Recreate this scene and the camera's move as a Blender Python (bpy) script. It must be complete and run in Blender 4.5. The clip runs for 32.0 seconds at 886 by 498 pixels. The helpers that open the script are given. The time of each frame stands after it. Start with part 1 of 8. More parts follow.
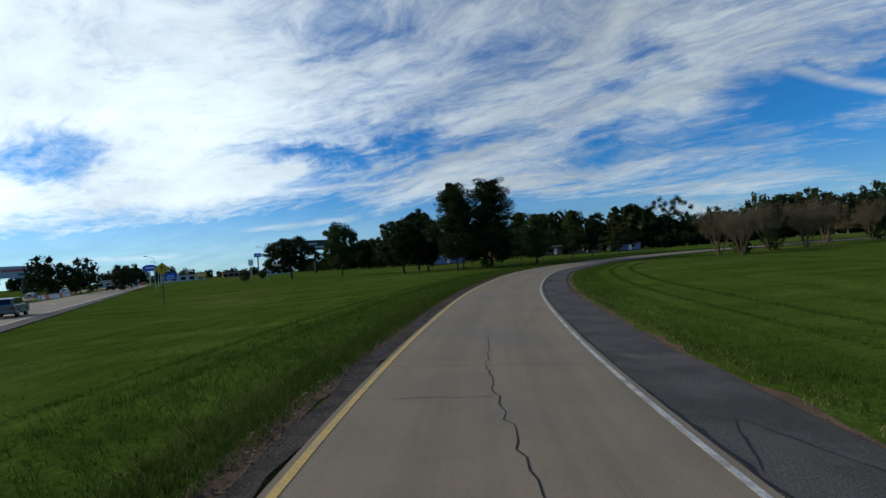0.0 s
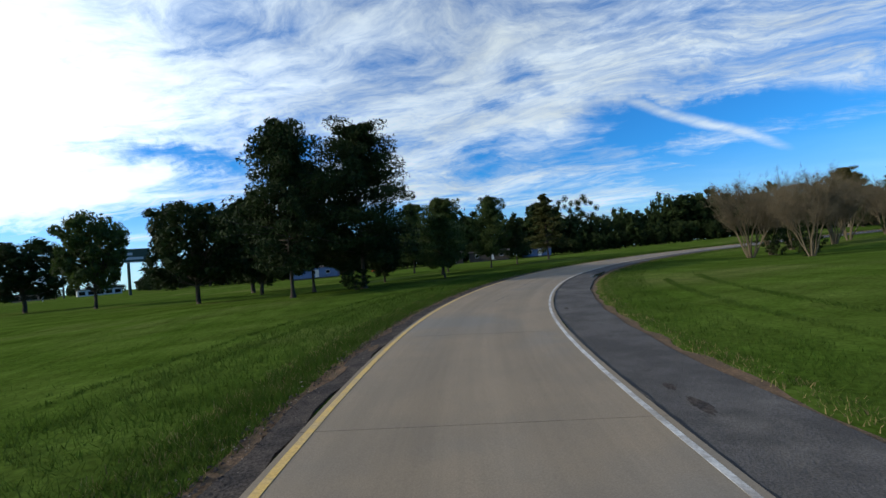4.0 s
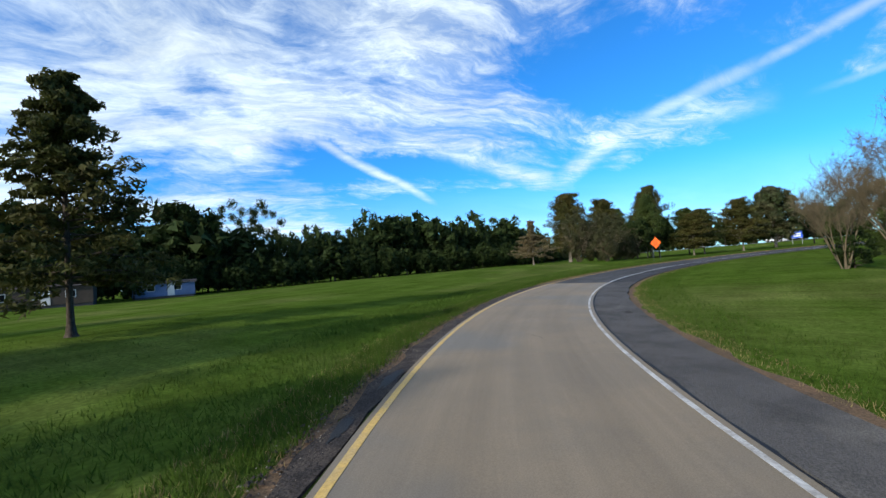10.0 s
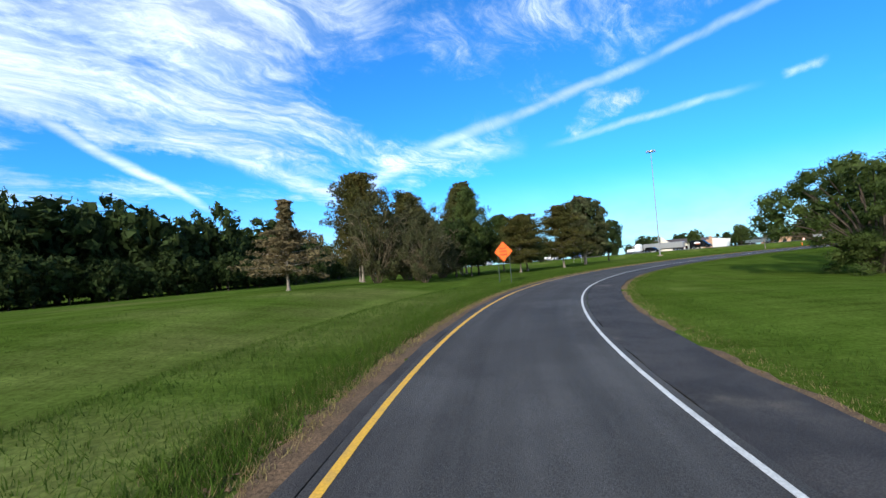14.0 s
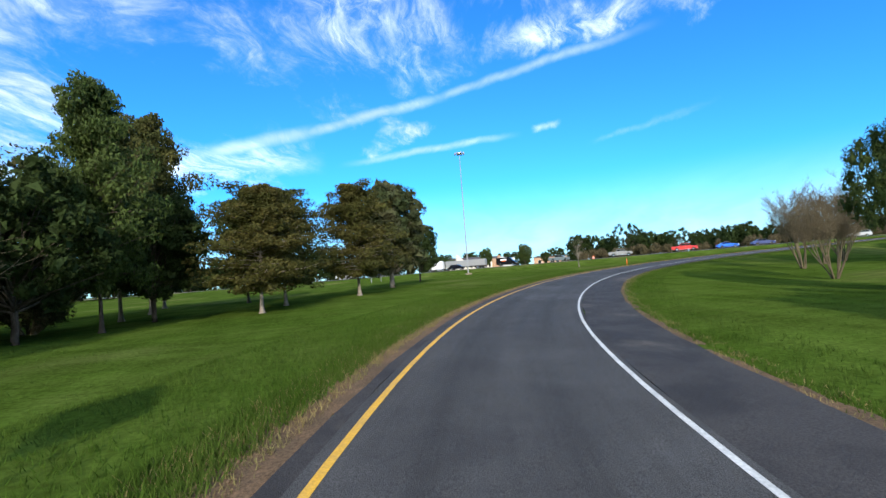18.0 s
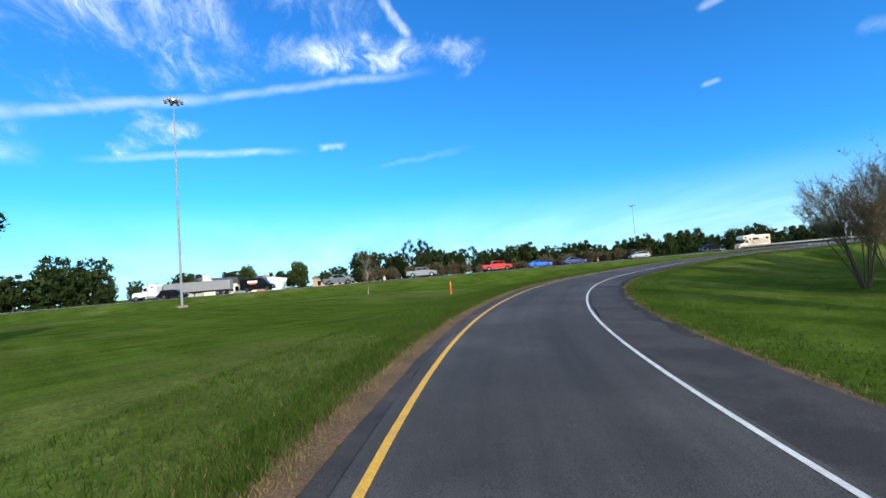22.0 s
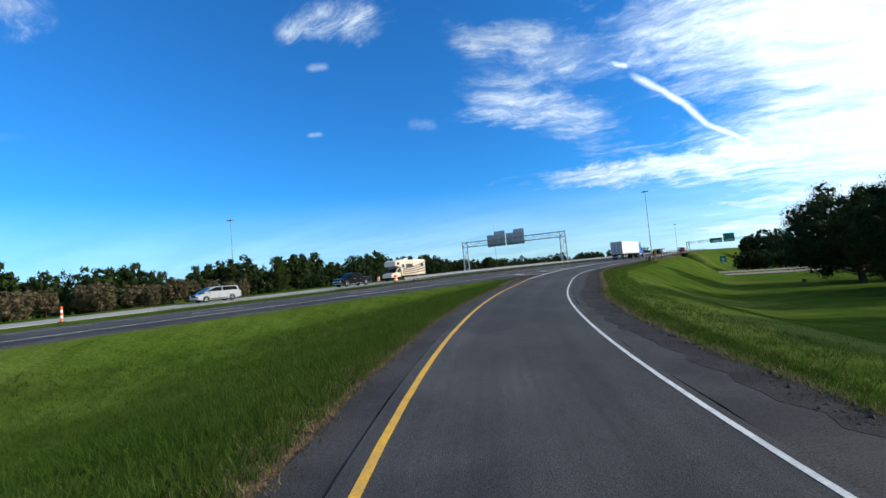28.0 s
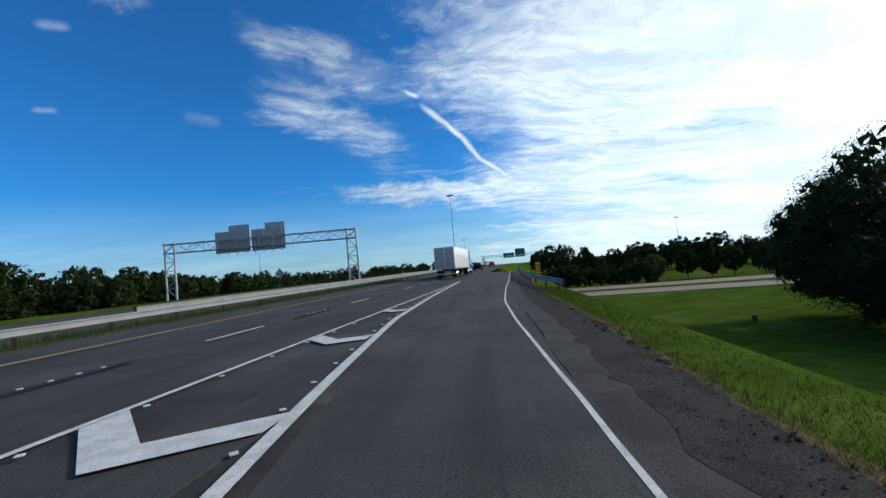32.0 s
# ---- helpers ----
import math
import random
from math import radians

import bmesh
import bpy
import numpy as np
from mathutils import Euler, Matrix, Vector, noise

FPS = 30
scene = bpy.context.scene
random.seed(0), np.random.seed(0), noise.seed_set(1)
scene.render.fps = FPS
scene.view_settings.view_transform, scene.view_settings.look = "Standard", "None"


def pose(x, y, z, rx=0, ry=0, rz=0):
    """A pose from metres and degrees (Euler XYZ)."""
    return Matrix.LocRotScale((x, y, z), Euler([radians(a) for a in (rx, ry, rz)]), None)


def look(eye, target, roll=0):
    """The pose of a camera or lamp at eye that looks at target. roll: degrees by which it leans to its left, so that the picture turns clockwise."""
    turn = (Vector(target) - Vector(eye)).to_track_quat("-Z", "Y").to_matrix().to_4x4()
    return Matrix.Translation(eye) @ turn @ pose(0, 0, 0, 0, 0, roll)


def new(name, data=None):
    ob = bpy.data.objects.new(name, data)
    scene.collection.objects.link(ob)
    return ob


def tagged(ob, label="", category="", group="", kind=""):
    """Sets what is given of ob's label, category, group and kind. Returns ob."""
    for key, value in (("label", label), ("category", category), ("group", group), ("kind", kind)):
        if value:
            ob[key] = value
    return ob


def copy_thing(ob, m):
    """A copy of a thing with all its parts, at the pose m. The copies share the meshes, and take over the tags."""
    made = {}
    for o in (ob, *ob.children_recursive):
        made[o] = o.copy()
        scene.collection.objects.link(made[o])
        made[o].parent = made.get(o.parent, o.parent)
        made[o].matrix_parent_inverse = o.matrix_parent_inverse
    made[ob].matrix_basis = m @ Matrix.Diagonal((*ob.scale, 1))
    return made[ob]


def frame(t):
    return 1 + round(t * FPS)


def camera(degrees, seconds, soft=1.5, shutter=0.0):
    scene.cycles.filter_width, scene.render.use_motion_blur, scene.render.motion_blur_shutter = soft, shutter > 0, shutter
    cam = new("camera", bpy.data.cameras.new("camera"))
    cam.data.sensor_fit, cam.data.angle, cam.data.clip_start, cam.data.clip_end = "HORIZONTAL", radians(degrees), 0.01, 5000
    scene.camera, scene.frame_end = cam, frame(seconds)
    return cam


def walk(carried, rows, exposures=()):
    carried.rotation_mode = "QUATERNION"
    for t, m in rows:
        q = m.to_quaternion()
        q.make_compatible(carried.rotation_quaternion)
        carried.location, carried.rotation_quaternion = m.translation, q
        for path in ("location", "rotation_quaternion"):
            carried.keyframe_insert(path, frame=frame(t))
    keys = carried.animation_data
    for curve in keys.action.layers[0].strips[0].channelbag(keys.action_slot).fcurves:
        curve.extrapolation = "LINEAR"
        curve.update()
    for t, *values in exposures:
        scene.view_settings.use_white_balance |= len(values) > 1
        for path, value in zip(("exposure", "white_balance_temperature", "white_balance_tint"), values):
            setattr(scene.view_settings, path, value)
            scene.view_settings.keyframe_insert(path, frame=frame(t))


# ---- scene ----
cam = camera(90.59, 32.0)
walk(cam, [
    (0, pose(0.000, 0.000, 2.100, 91.49, 3.94, 0.01)),
    (0.5, pose(0.231, 4.183, 2.094, 91.52, 4.21, -2.36)),
    (1, pose(0.614, 8.348, 2.089, 91.47, 4.97, -4.44)),
    (1.5, pose(1.114, 12.500, 2.085, 91.63, 5.20, -5.83)),
    (2, pose(1.706, 16.658, 2.084, 91.87, 5.37, -7.28)),
    (2.5, pose(2.375, 20.815, 2.086, 91.73, 5.16, -8.81)),
    (3, pose(3.149, 24.966, 2.091, 91.74, 5.44, -10.47)),
    (3.5, pose(4.064, 29.122, 2.101, 91.58, 5.12, -12.27)),
    (5.5, pose(9.165, 45.663, 2.277, 92.09, 5.27, -22.52)),
    (6, pose(10.959, 49.496, 2.321, 91.70, 4.41, -25.25)),
    (6.5, pose(12.956, 53.185, 2.364, 92.09, 4.16, -28.25)),
    (7, pose(15.158, 56.707, 2.408, 92.35, 3.84, -31.95)),
    (7.5, pose(17.586, 60.042, 2.451, 92.46, 3.56, -36.18)),
    (8, pose(20.273, 63.188, 2.492, 91.90, 4.00, -40.06)),
    (8.5, pose(23.173, 66.189, 2.532, 92.19, 3.83, -43.52)),
    (9, pose(26.265, 69.029, 2.568, 92.59, 3.66, -47.00)),
    (9.5, pose(29.538, 71.705, 2.601, 93.15, 4.05, -50.72)),
    (10, pose(33.009, 74.204, 2.630, 92.36, 4.21, -54.16)),
    (10.5, pose(36.614, 76.497, 2.657, 92.15, 3.94, -57.55)),
    (11, pose(40.340, 78.523, 2.681, 92.36, 3.96, -61.15)),
    (11.5, pose(44.168, 80.264, 2.705, 92.81, 4.24, -64.42)),
    (12, pose(48.080, 81.776, 2.729, 92.44, 4.16, -67.75)),
    (12.5, pose(52.062, 83.049, 2.750, 92.52, 4.17, -71.11)),
    (13, pose(56.101, 84.111, 2.770, 92.69, 4.03, -74.42)),
    (13.5, pose(60.227, 84.956, 2.788, 92.81, 3.75, -77.73)),
    (14, pose(64.442, 85.575, 2.807, 92.49, 3.98, -81.10)),
    (14.5, pose(68.731, 85.967, 2.827, 92.54, 3.82, -84.45)),
    (16.5, pose(86.155, 85.079, 2.984, 92.79, 3.83, -97.86)),
    (17, pose(90.557, 84.146, 3.036, 92.92, 4.30, -101.04)),
    (17.5, pose(94.981, 82.976, 3.097, 93.06, 4.47, -104.14)),
    (18, pose(99.397, 81.607, 3.160, 92.94, 4.24, -107.43)),
    (18.5, pose(103.797, 79.944, 3.225, 93.00, 4.26, -110.73)),
    (19, pose(108.173, 77.958, 3.294, 93.11, 4.28, -114.06)),
    (19.5, pose(112.495, 75.694, 3.365, 93.28, 4.46, -117.38)),
    (20, pose(116.721, 73.129, 3.440, 93.18, 4.08, -120.79)),
    (20.5, pose(120.837, 70.245, 3.520, 93.37, 4.43, -124.23)),
    (21, pose(124.882, 67.040, 3.603, 93.51, 4.29, -127.74)),
    (21.5, pose(128.883, 63.488, 3.688, 93.51, 4.38, -131.40)),
    (22, pose(132.770, 59.573, 3.775, 93.39, 4.46, -135.22)),
    (22.5, pose(136.474, 55.298, 3.863, 93.21, 4.38, -139.18)),
    (23, pose(139.930, 50.683, 3.953, 93.18, 4.45, -143.07)),
    (23.5, pose(143.097, 45.817, 4.046, 93.37, 4.41, -146.94)),
    (24, pose(145.935, 40.680, 4.144, 93.50, 4.22, -151.00)),
    (24.5, pose(148.404, 35.285, 4.249, 93.67, 4.08, -155.26)),
    (25, pose(150.505, 29.686, 4.359, 93.58, 4.11, -159.71)),
    (25.5, pose(152.183, 23.876, 4.473, 93.33, 4.49, -164.15)),
    (27.5, pose(154.609, -0.517, 4.983, 93.20, 4.93, -180.11)),
    (28, pose(154.193, -6.751, 5.113, 93.20, 4.94, -183.61)),
    (28.5, pose(153.389, -13.053, 5.245, 93.17, 5.16, -187.11)),
    (29, pose(152.166, -19.354, 5.376, 93.19, 5.13, -190.99)),
    (29.5, pose(150.507, -25.599, 5.505, 92.94, 5.36, -194.92)),
    (30, pose(148.463, -31.761, 5.631, 92.90, 5.45, -198.35)),
    (30.5, pose(146.019, -37.818, 5.754, 92.70, 5.61, -201.53)),
    (31, pose(143.198, -43.761, 5.878, 92.74, 5.64, -204.45)),
    (31.5, pose(140.084, -49.604, 6.001, 92.57, 5.18, -207.37)),
    (32, pose(136.668, -55.308, 6.125, 92.62, 4.96, -210.22)),
], [(0, -1.05), (1, -0.95), (3.5, -0.6), (6, -0.1), (9, -0.05), (13, 0.1), (17, 0.3), (19, 0.3), (21, 0.2), (23, 0.05), (25, -0.1), (28, -0.2), (30, -0.42), (32, -0.7)]
)

# ---- world, sun ----
SUN_AZ = 77.0          # degrees to the left of +y
SUN_EL = 24.0
sun_dir = Vector((-math.sin(radians(SUN_AZ)) * math.cos(radians(SUN_EL)), math.cos(radians(SUN_AZ)) * math.cos(radians(SUN_EL)), math.sin(radians(SUN_EL))))
lamp = bpy.data.lights.new("sun", "SUN")
lamp.energy, lamp.angle, lamp.color = 4.9, radians(1.2), (1.0, 0.92, 0.8)
new("sun", lamp).matrix_world = look((0, 0, 60), Vector((0, 0, 60)) - sun_dir)


class Nodes:
    """Short hand for node trees."""

    def __init__(self, tree):
        self.t = tree

    def n(self, kind, **kw):
        node = self.t.nodes.new(kind)
        for k, v in kw.items():
            setattr(node, k, v) if k in {"operation", "data_type", "blend_type", "sky_type", "noise_dimensions", "musgrave_type", "noise_type", "feature", "distance", "gradient_type", "wave_type", "bands_direction", "interpolation_type", "clamp"} else None
        return node

    def link(self, a, b):
        self.t.links.new(a, b)

    def put(self, sock, v):
        if hasattr(v, "is_output"):
            self.link(v, sock)
        else:
            sock.default_value = v

    def math(self, op, a, b=0.0, c=0.0, clamp=False):
        m = self.n("ShaderNodeMath", operation=op)
        m.use_clamp = clamp
        for s, v in zip(m.inputs, (a, b, c)):
            self.put(s, v)
        return m.outputs[0]

    def vmath(self, op, a, b=(0, 0, 0)):
        m = self.n("ShaderNodeVectorMath", operation=op)
        self.put(m.inputs[0], a)
        self.put(m.inputs[1], b)
        return m.outputs["Value"] if op in {"DOT_PRODUCT", "LENGTH"} else m.outputs[0]

    def noise(self, vec, scale, detail=4.0, rough=0.55, distort=0.0):
        m = self.n("ShaderNodeTexNoise")
        self.put(m.inputs["Vector"], vec)
        m.inputs["Scale"].default_value, m.inputs["Detail"].default_value = scale, detail
        m.inputs["Roughness"].default_value, m.inputs["Distortion"].default_value = rough, distort
        return m.outputs["Fac"]

    def ramp(self, fac, lo, hi, a=0.0, b=1.0):
        m = self.n("ShaderNodeMapRange", interpolation_type="SMOOTHSTEP")
        m.clamp = True
        self.put(m.inputs["Value"], fac)
        for k, v in (("From Min", lo), ("From Max", hi), ("To Min", a), ("To Max", b)):
            self.put(m.inputs[k], v)
        return m.outputs["Result"]

    def mix(self, fac, a, b, blend="MIX"):
        m = self.n("ShaderNodeMix", data_type="RGBA", blend_type=blend)
        self.put(m.inputs[0], fac)
        self.put(m.inputs[6], a)
        self.put(m.inputs[7], b)
        return m.outputs[2]

    def scaled(self, vec, s):
        return self.vmath("MULTIPLY", vec, s)


def rgb(r, g, b):
    return (r, g, b, 1.0)


def unit(az, el):
    """The direction at az degrees left of +y and el degrees up."""
    a, e = radians(az), radians(el)
    return Vector((-math.sin(a) * math.cos(e), math.cos(a) * math.cos(e), math.sin(e)))


world = bpy.data.worlds.new("sky")
scene.world = world
world.use_nodes = True
w = Nodes(world.node_tree)
world.node_tree.nodes.clear()
sky = w.n("ShaderNodeTexSky", sky_type="NISHITA")
sky.sun_disc = False
sky.sun_elevation, sky.sun_rotation = radians(SUN_EL), radians(-SUN_AZ)
sky.air_density, sky.dust_density, sky.ozone_density = 1.0, 0.3, 2.5
way = w.n("ShaderNodeTexCoord").outputs["Generated"]
sep = w.n("ShaderNodeSeparateXYZ")
w.link(way, sep.inputs[0])
up = w.math("MAXIMUM", sep.outputs[2], 0.0)
lift = w.math("ADD", up, 0.16)
comb = w.n("ShaderNodeCombineXYZ")
w.put(comb.inputs[0], w.math("DIVIDE", sep.outputs[0], lift))
w.put(comb.inputs[1], w.math("DIVIDE", sep.outputs[1], lift))
plane = comb.outputs[0]                       # the cloud sheet seen from below
# wispy sheets drawn out along one wind direction and curled by a slow swirl
rot = w.n("ShaderNodeVectorRotate")
rot.inputs["Angle"].default_value = radians(28)
w.link(plane, rot.inputs["Vector"])


def swirl(vec, scale, amount):
    """A vector pushed about by a soft noise."""
    m = w.n("ShaderNodeTexNoise")
    w.put(m.inputs["Vector"], vec)
    m.inputs["Scale"].default_value, m.inputs["Detail"].default_value = scale, 4.0
    return w.vmath("ADD", vec, w.scaled(w.vmath("SUBTRACT", m.outputs["Color"], (0.5, 0.5, 0.5)), (amount, amount, amount)))


curled = swirl(rot.outputs[0], 0.7, 0.9)
drawn = w.scaled(curled, (0.45, 1.25, 1.0))
big = w.noise(drawn, 0.55, 3.0, 0.5, 0.3)
mid = w.noise(drawn, 1.7, 8.0, 0.62, 0.4)
fine = w.noise(w.scaled(swirl(curled, 3.0, 0.25), (1.0, 1.9, 1.0)), 6.0, 7.0, 0.68, 0.2)
warp = w.n("ShaderNodeTexNoise")
w.link(way, warp.inputs["Vector"])
warp.inputs["Scale"].default_value, warp.inputs["Detail"].default_value, warp.inputs["Roughness"].default_value = 9.0, 7.0, 0.62
shift = w.vmath("SUBTRACT", warp.outputs["Color"], (0.5, 0.5, 0.5))
bent = {k_: w.vmath("NORMALIZE", w.vmath("ADD", way, w.scaled(shift, (k_, k_, k_)))) for k_ in (0.02, 0.045, 0.12)}


def along_arc(az0, el0, az1, el1, width, push, far=1.25):
    """One on the arc between two directions, falling to nothing at a width from it."""
    a, b = unit(az0, el0), unit(az1, el1)
    n = a.cross(b).normalized()
    mid_ = (a + b).normalized()
    half = math.acos(max(-1, min(1, a.dot(b)))) / 2
    off = w.math("ABSOLUTE", w.vmath("DOT_PRODUCT", bent[push], tuple(n)))
    across = w.ramp(off, 0.0, width, 1.0, 0.0)
    gone = w.math("ARCCOSINE", w.math("MINIMUM", w.vmath("DOT_PRODUCT", bent[push], tuple(mid_)), 1.0))
    return w.math("MULTIPLY", across, w.ramp(gone, half * 0.5, half * far, 1.0, 0.0))


# cover: thick on the side of the sun, clear on the far side
side = w.vmath("DOT_PRODUCT", way, tuple(unit(50, 0)))
cover = w.ramp(side, -0.95, 0.35, -0.26, 0.055)
cover = w.math("ADD", cover, w.ramp(w.vmath("DOT_PRODUCT", way, tuple(unit(112, 18))), 0.78, 0.98, 0.0, 0.17))
cover = w.math("ADD", cover, w.ramp(w.vmath("DOT_PRODUCT", way, tuple(unit(50, 26))), 0.80, 0.98, 0.0, 0.12))
gap_low = w.math("MULTIPLY", w.ramp(up, 0.05, 0.17, 1.0, 0.0), w.ramp(w.vmath("DOT_PRODUCT", way, tuple(unit(22, 0))), 0.55, 0.9, 0.0, 0.22))
cover = w.math("SUBTRACT", cover, gap_low)
# veils, where the sheet thickens, and openings, where it thins: two directions, width, amount
VEILS = [
    (-28, 20, -72, 9.5, 0.10, 0.13), (-20, 25, -50, 20, 0.12, 0.05), (-52, 23, -72, 15, 0.13, 0.17), (-44, 14.5, -58, 12, 0.05, -0.14), (-40, 18.5, -50, 17.5, 0.03, -0.12), (-74, 13.0, -93, 16, 0.10, 0.26), (-82, 29, -110, 24, 0.22, 0.27),
    (-95, 34, -130, 30, 0.18, 0.24), (-45, 31, -78, 32, 0.25, 0.24), (-98, 15.5, -107, 18, 0.05, 0.30), (-112, 25, -146, 27, 0.07, 0.24), (-90, 20, -112, 18.5, 0.06, 0.14),
    (172, 23, 154, 15, 0.09, 0.20), (174, 29, 158, 26, 0.07, 0.19), (160, 10.5, 140, 9.4, 0.03, 0.20), (-164, 30, -178, 31.5, 0.08, 0.22), (148, 12, 138, 16, 0.08, -0.07),
    (-33, 17, -42, 12, 0.09, -0.13), (38, 14, 46, 11, 0.09, -0.16), (10, 13.6, 20, 14.2, 0.035, -0.14), (-1, 16.5, 8, 15.5, 0.045, -0.12), (-25, 22.5, -31, 20, 0.05, -0.12), (-38, 14.8, -50, 12, 0.05, -0.10), (-20, 20, -26, 19, 0.04, -0.10),
]
for az0, el0, az1, el1, width, amount in VEILS:
    cover = w.math("ADD", cover, w.math("MULTIPLY", along_arc(az0, el0, az1, el1, width, 0.12, 1.6), amount))
body = w.math("ADD", w.math("ADD", w.math("MULTIPLY", big, 0.42), w.math("MULTIPLY", mid, 0.58)), cover)
body = w.math("ADD", body, w.math("MULTIPLY", w.math("SUBTRACT", fine, 0.5), 0.26))
cloud = w.ramp(body, 0.41, 0.66)
thin = w.ramp(side, -0.9, 0.9, 0.95, 0.0)
fibre = w.ramp(w.noise(w.scaled(swirl(curled, 2.2, 0.35), (1.3, 3.4, 1.0)), 3.2, 8.0, 0.72, 0.2), 0.36, 0.66, 0.0, 1.0)
# on the clear side the sheet is worn to fibres
cloud = w.math("MULTIPLY", cloud, w.math("SUBTRACT", 1.0, w.math("MULTIPLY", thin, w.math("SUBTRACT", 1.0, fibre))))


def streak(az0, el0, az1, el1, width, strength, loose=1.0):
    """A long thin cloud along the arc between two directions."""
    core = along_arc(az0, el0, az1, el1, width * 0.95, 0.045 if loose > 0.8 else 0.02)
    solid = 0.35 if loose > 0.8 else (0.6 if loose > 0.25 else 0.9)
    return w.math("MULTIPLY", w.math("MULTIPLY", core, w.math("ADD", solid, w.math("MULTIPLY", fibre, 1 - solid))), strength)


STREAKS = [
    (-37.7, 17.4, -53.6, 8.4, 0.016, 0.85, 0.5), (-134, 25.4, -106, 21.4, 0.014, 0.34, 0.5), (-109, 22.0, -90, 17.9, 0.016, 0.5, 0.5), (-92, 18.4, -79, 15.2, 0.022, 0.6, 0.6), (-81, 15.8, -69, 9.4, 0.032, 0.8),
    (-117, 16.5, -97, 14.6, 0.011, 0.42, 0.5), (-26, 26, -56, 15.0, 0.036, 0.65), (-52, 16.2, -71, 8.8, 0.032, 0.8), (-128, 14.5, -140, 16, 0.010, 0.15, 0.9), (-78, 14, -92, 14.6, 0.030, 0.55),
    (150.6, 20.9, 145.0, 16.0, 0.010, 1.0, 0.2), (146.2, 17.2, 143.4, 13.4, 0.009, 1.0, 0.2), (144.6, 14.6, 138.9, 9.9, 0.009, 0.95, 0.2), (152.9, 22.7, 150.9, 21.8, 0.008, 0.95, 0.3),
    (157, 10.3, 141, 9.4, 0.016, 0.9, 0.5), (-168.3, 25.8, -170.9, 26.3, 0.011, 0.45, 0.5), (-167.7, 18.3, -169.6, 18.6, 0.008, 0.4, 0.5), (179, 19.4, 176, 19, 0.018, 0.18),
    (46, 7.2, 26, 9.0, 0.018, 0.95, 0.4), (26, 9.0, -3, 10.9, 0.014, 0.9, 0.4), (26, 5, 9, 6.2, 0.014, 0.75, 0.5), (46, 2.1, 28, 2.7, 0.018, 0.75, 0.4), (41.5, 8.5, 36.5, 10.9, 0.012, 0.85, 0.4),
    (-120.5, 17, -124, 17.4, 0.012, 0.45, 0.9), (-129.5, 33.5, -133, 29, 0.016, 0.7), (-105.6, 31.5, -107, 28, 0.016, 0.5), (-108.5, 30.2, -103.5, 30.6, 0.010, 0.4),
]
for s in STREAKS:
    cloud = w.math("MAXIMUM", cloud, streak(*s))
# thin haze low down
low = w.ramp(up, 0.0, 0.20, 0.46, 0.0)
cloud = w.math("MAXIMUM", cloud, low)
glow = w.ramp(w.vmath("DOT_PRODUCT", way, tuple(sun_dir)), 0.1, 1.0, 0.0, 1.0)
white = w.math("ADD", 8.7, w.math("MULTIPLY", glow, 8.0))
shade = w.ramp(w.noise(w.scaled(drawn, (1, 1, 1)), 1.6, 6.0, 0.6), 0.3, 0.7, 0.76, 1.1)
white = w.math("MULTIPLY", white, shade)
tint = w.n("ShaderNodeCombineXYZ")
w.put(tint.inputs[0], w.math("MULTIPLY", white, 0.86))
w.put(tint.inputs[1], white)
w.put(tint.inputs[2], w.math("MULTIPLY", white, 1.10))
deep = w.mix(1.0, sky.outputs[0], rgb(0.215, 0.95, 1.68), "MULTIPLY")
both = w.mix(cloud, deep, tint.outputs[0])
bg = w.n("ShaderNodeBackground")
w.link(both, bg.inputs["Color"])
bg.inputs["Strength"].default_value = 0.14
outw = w.n("ShaderNodeOutputWorld")
w.link(bg.outputs[0], outw.inputs["Surface"])

# ---- materials ----


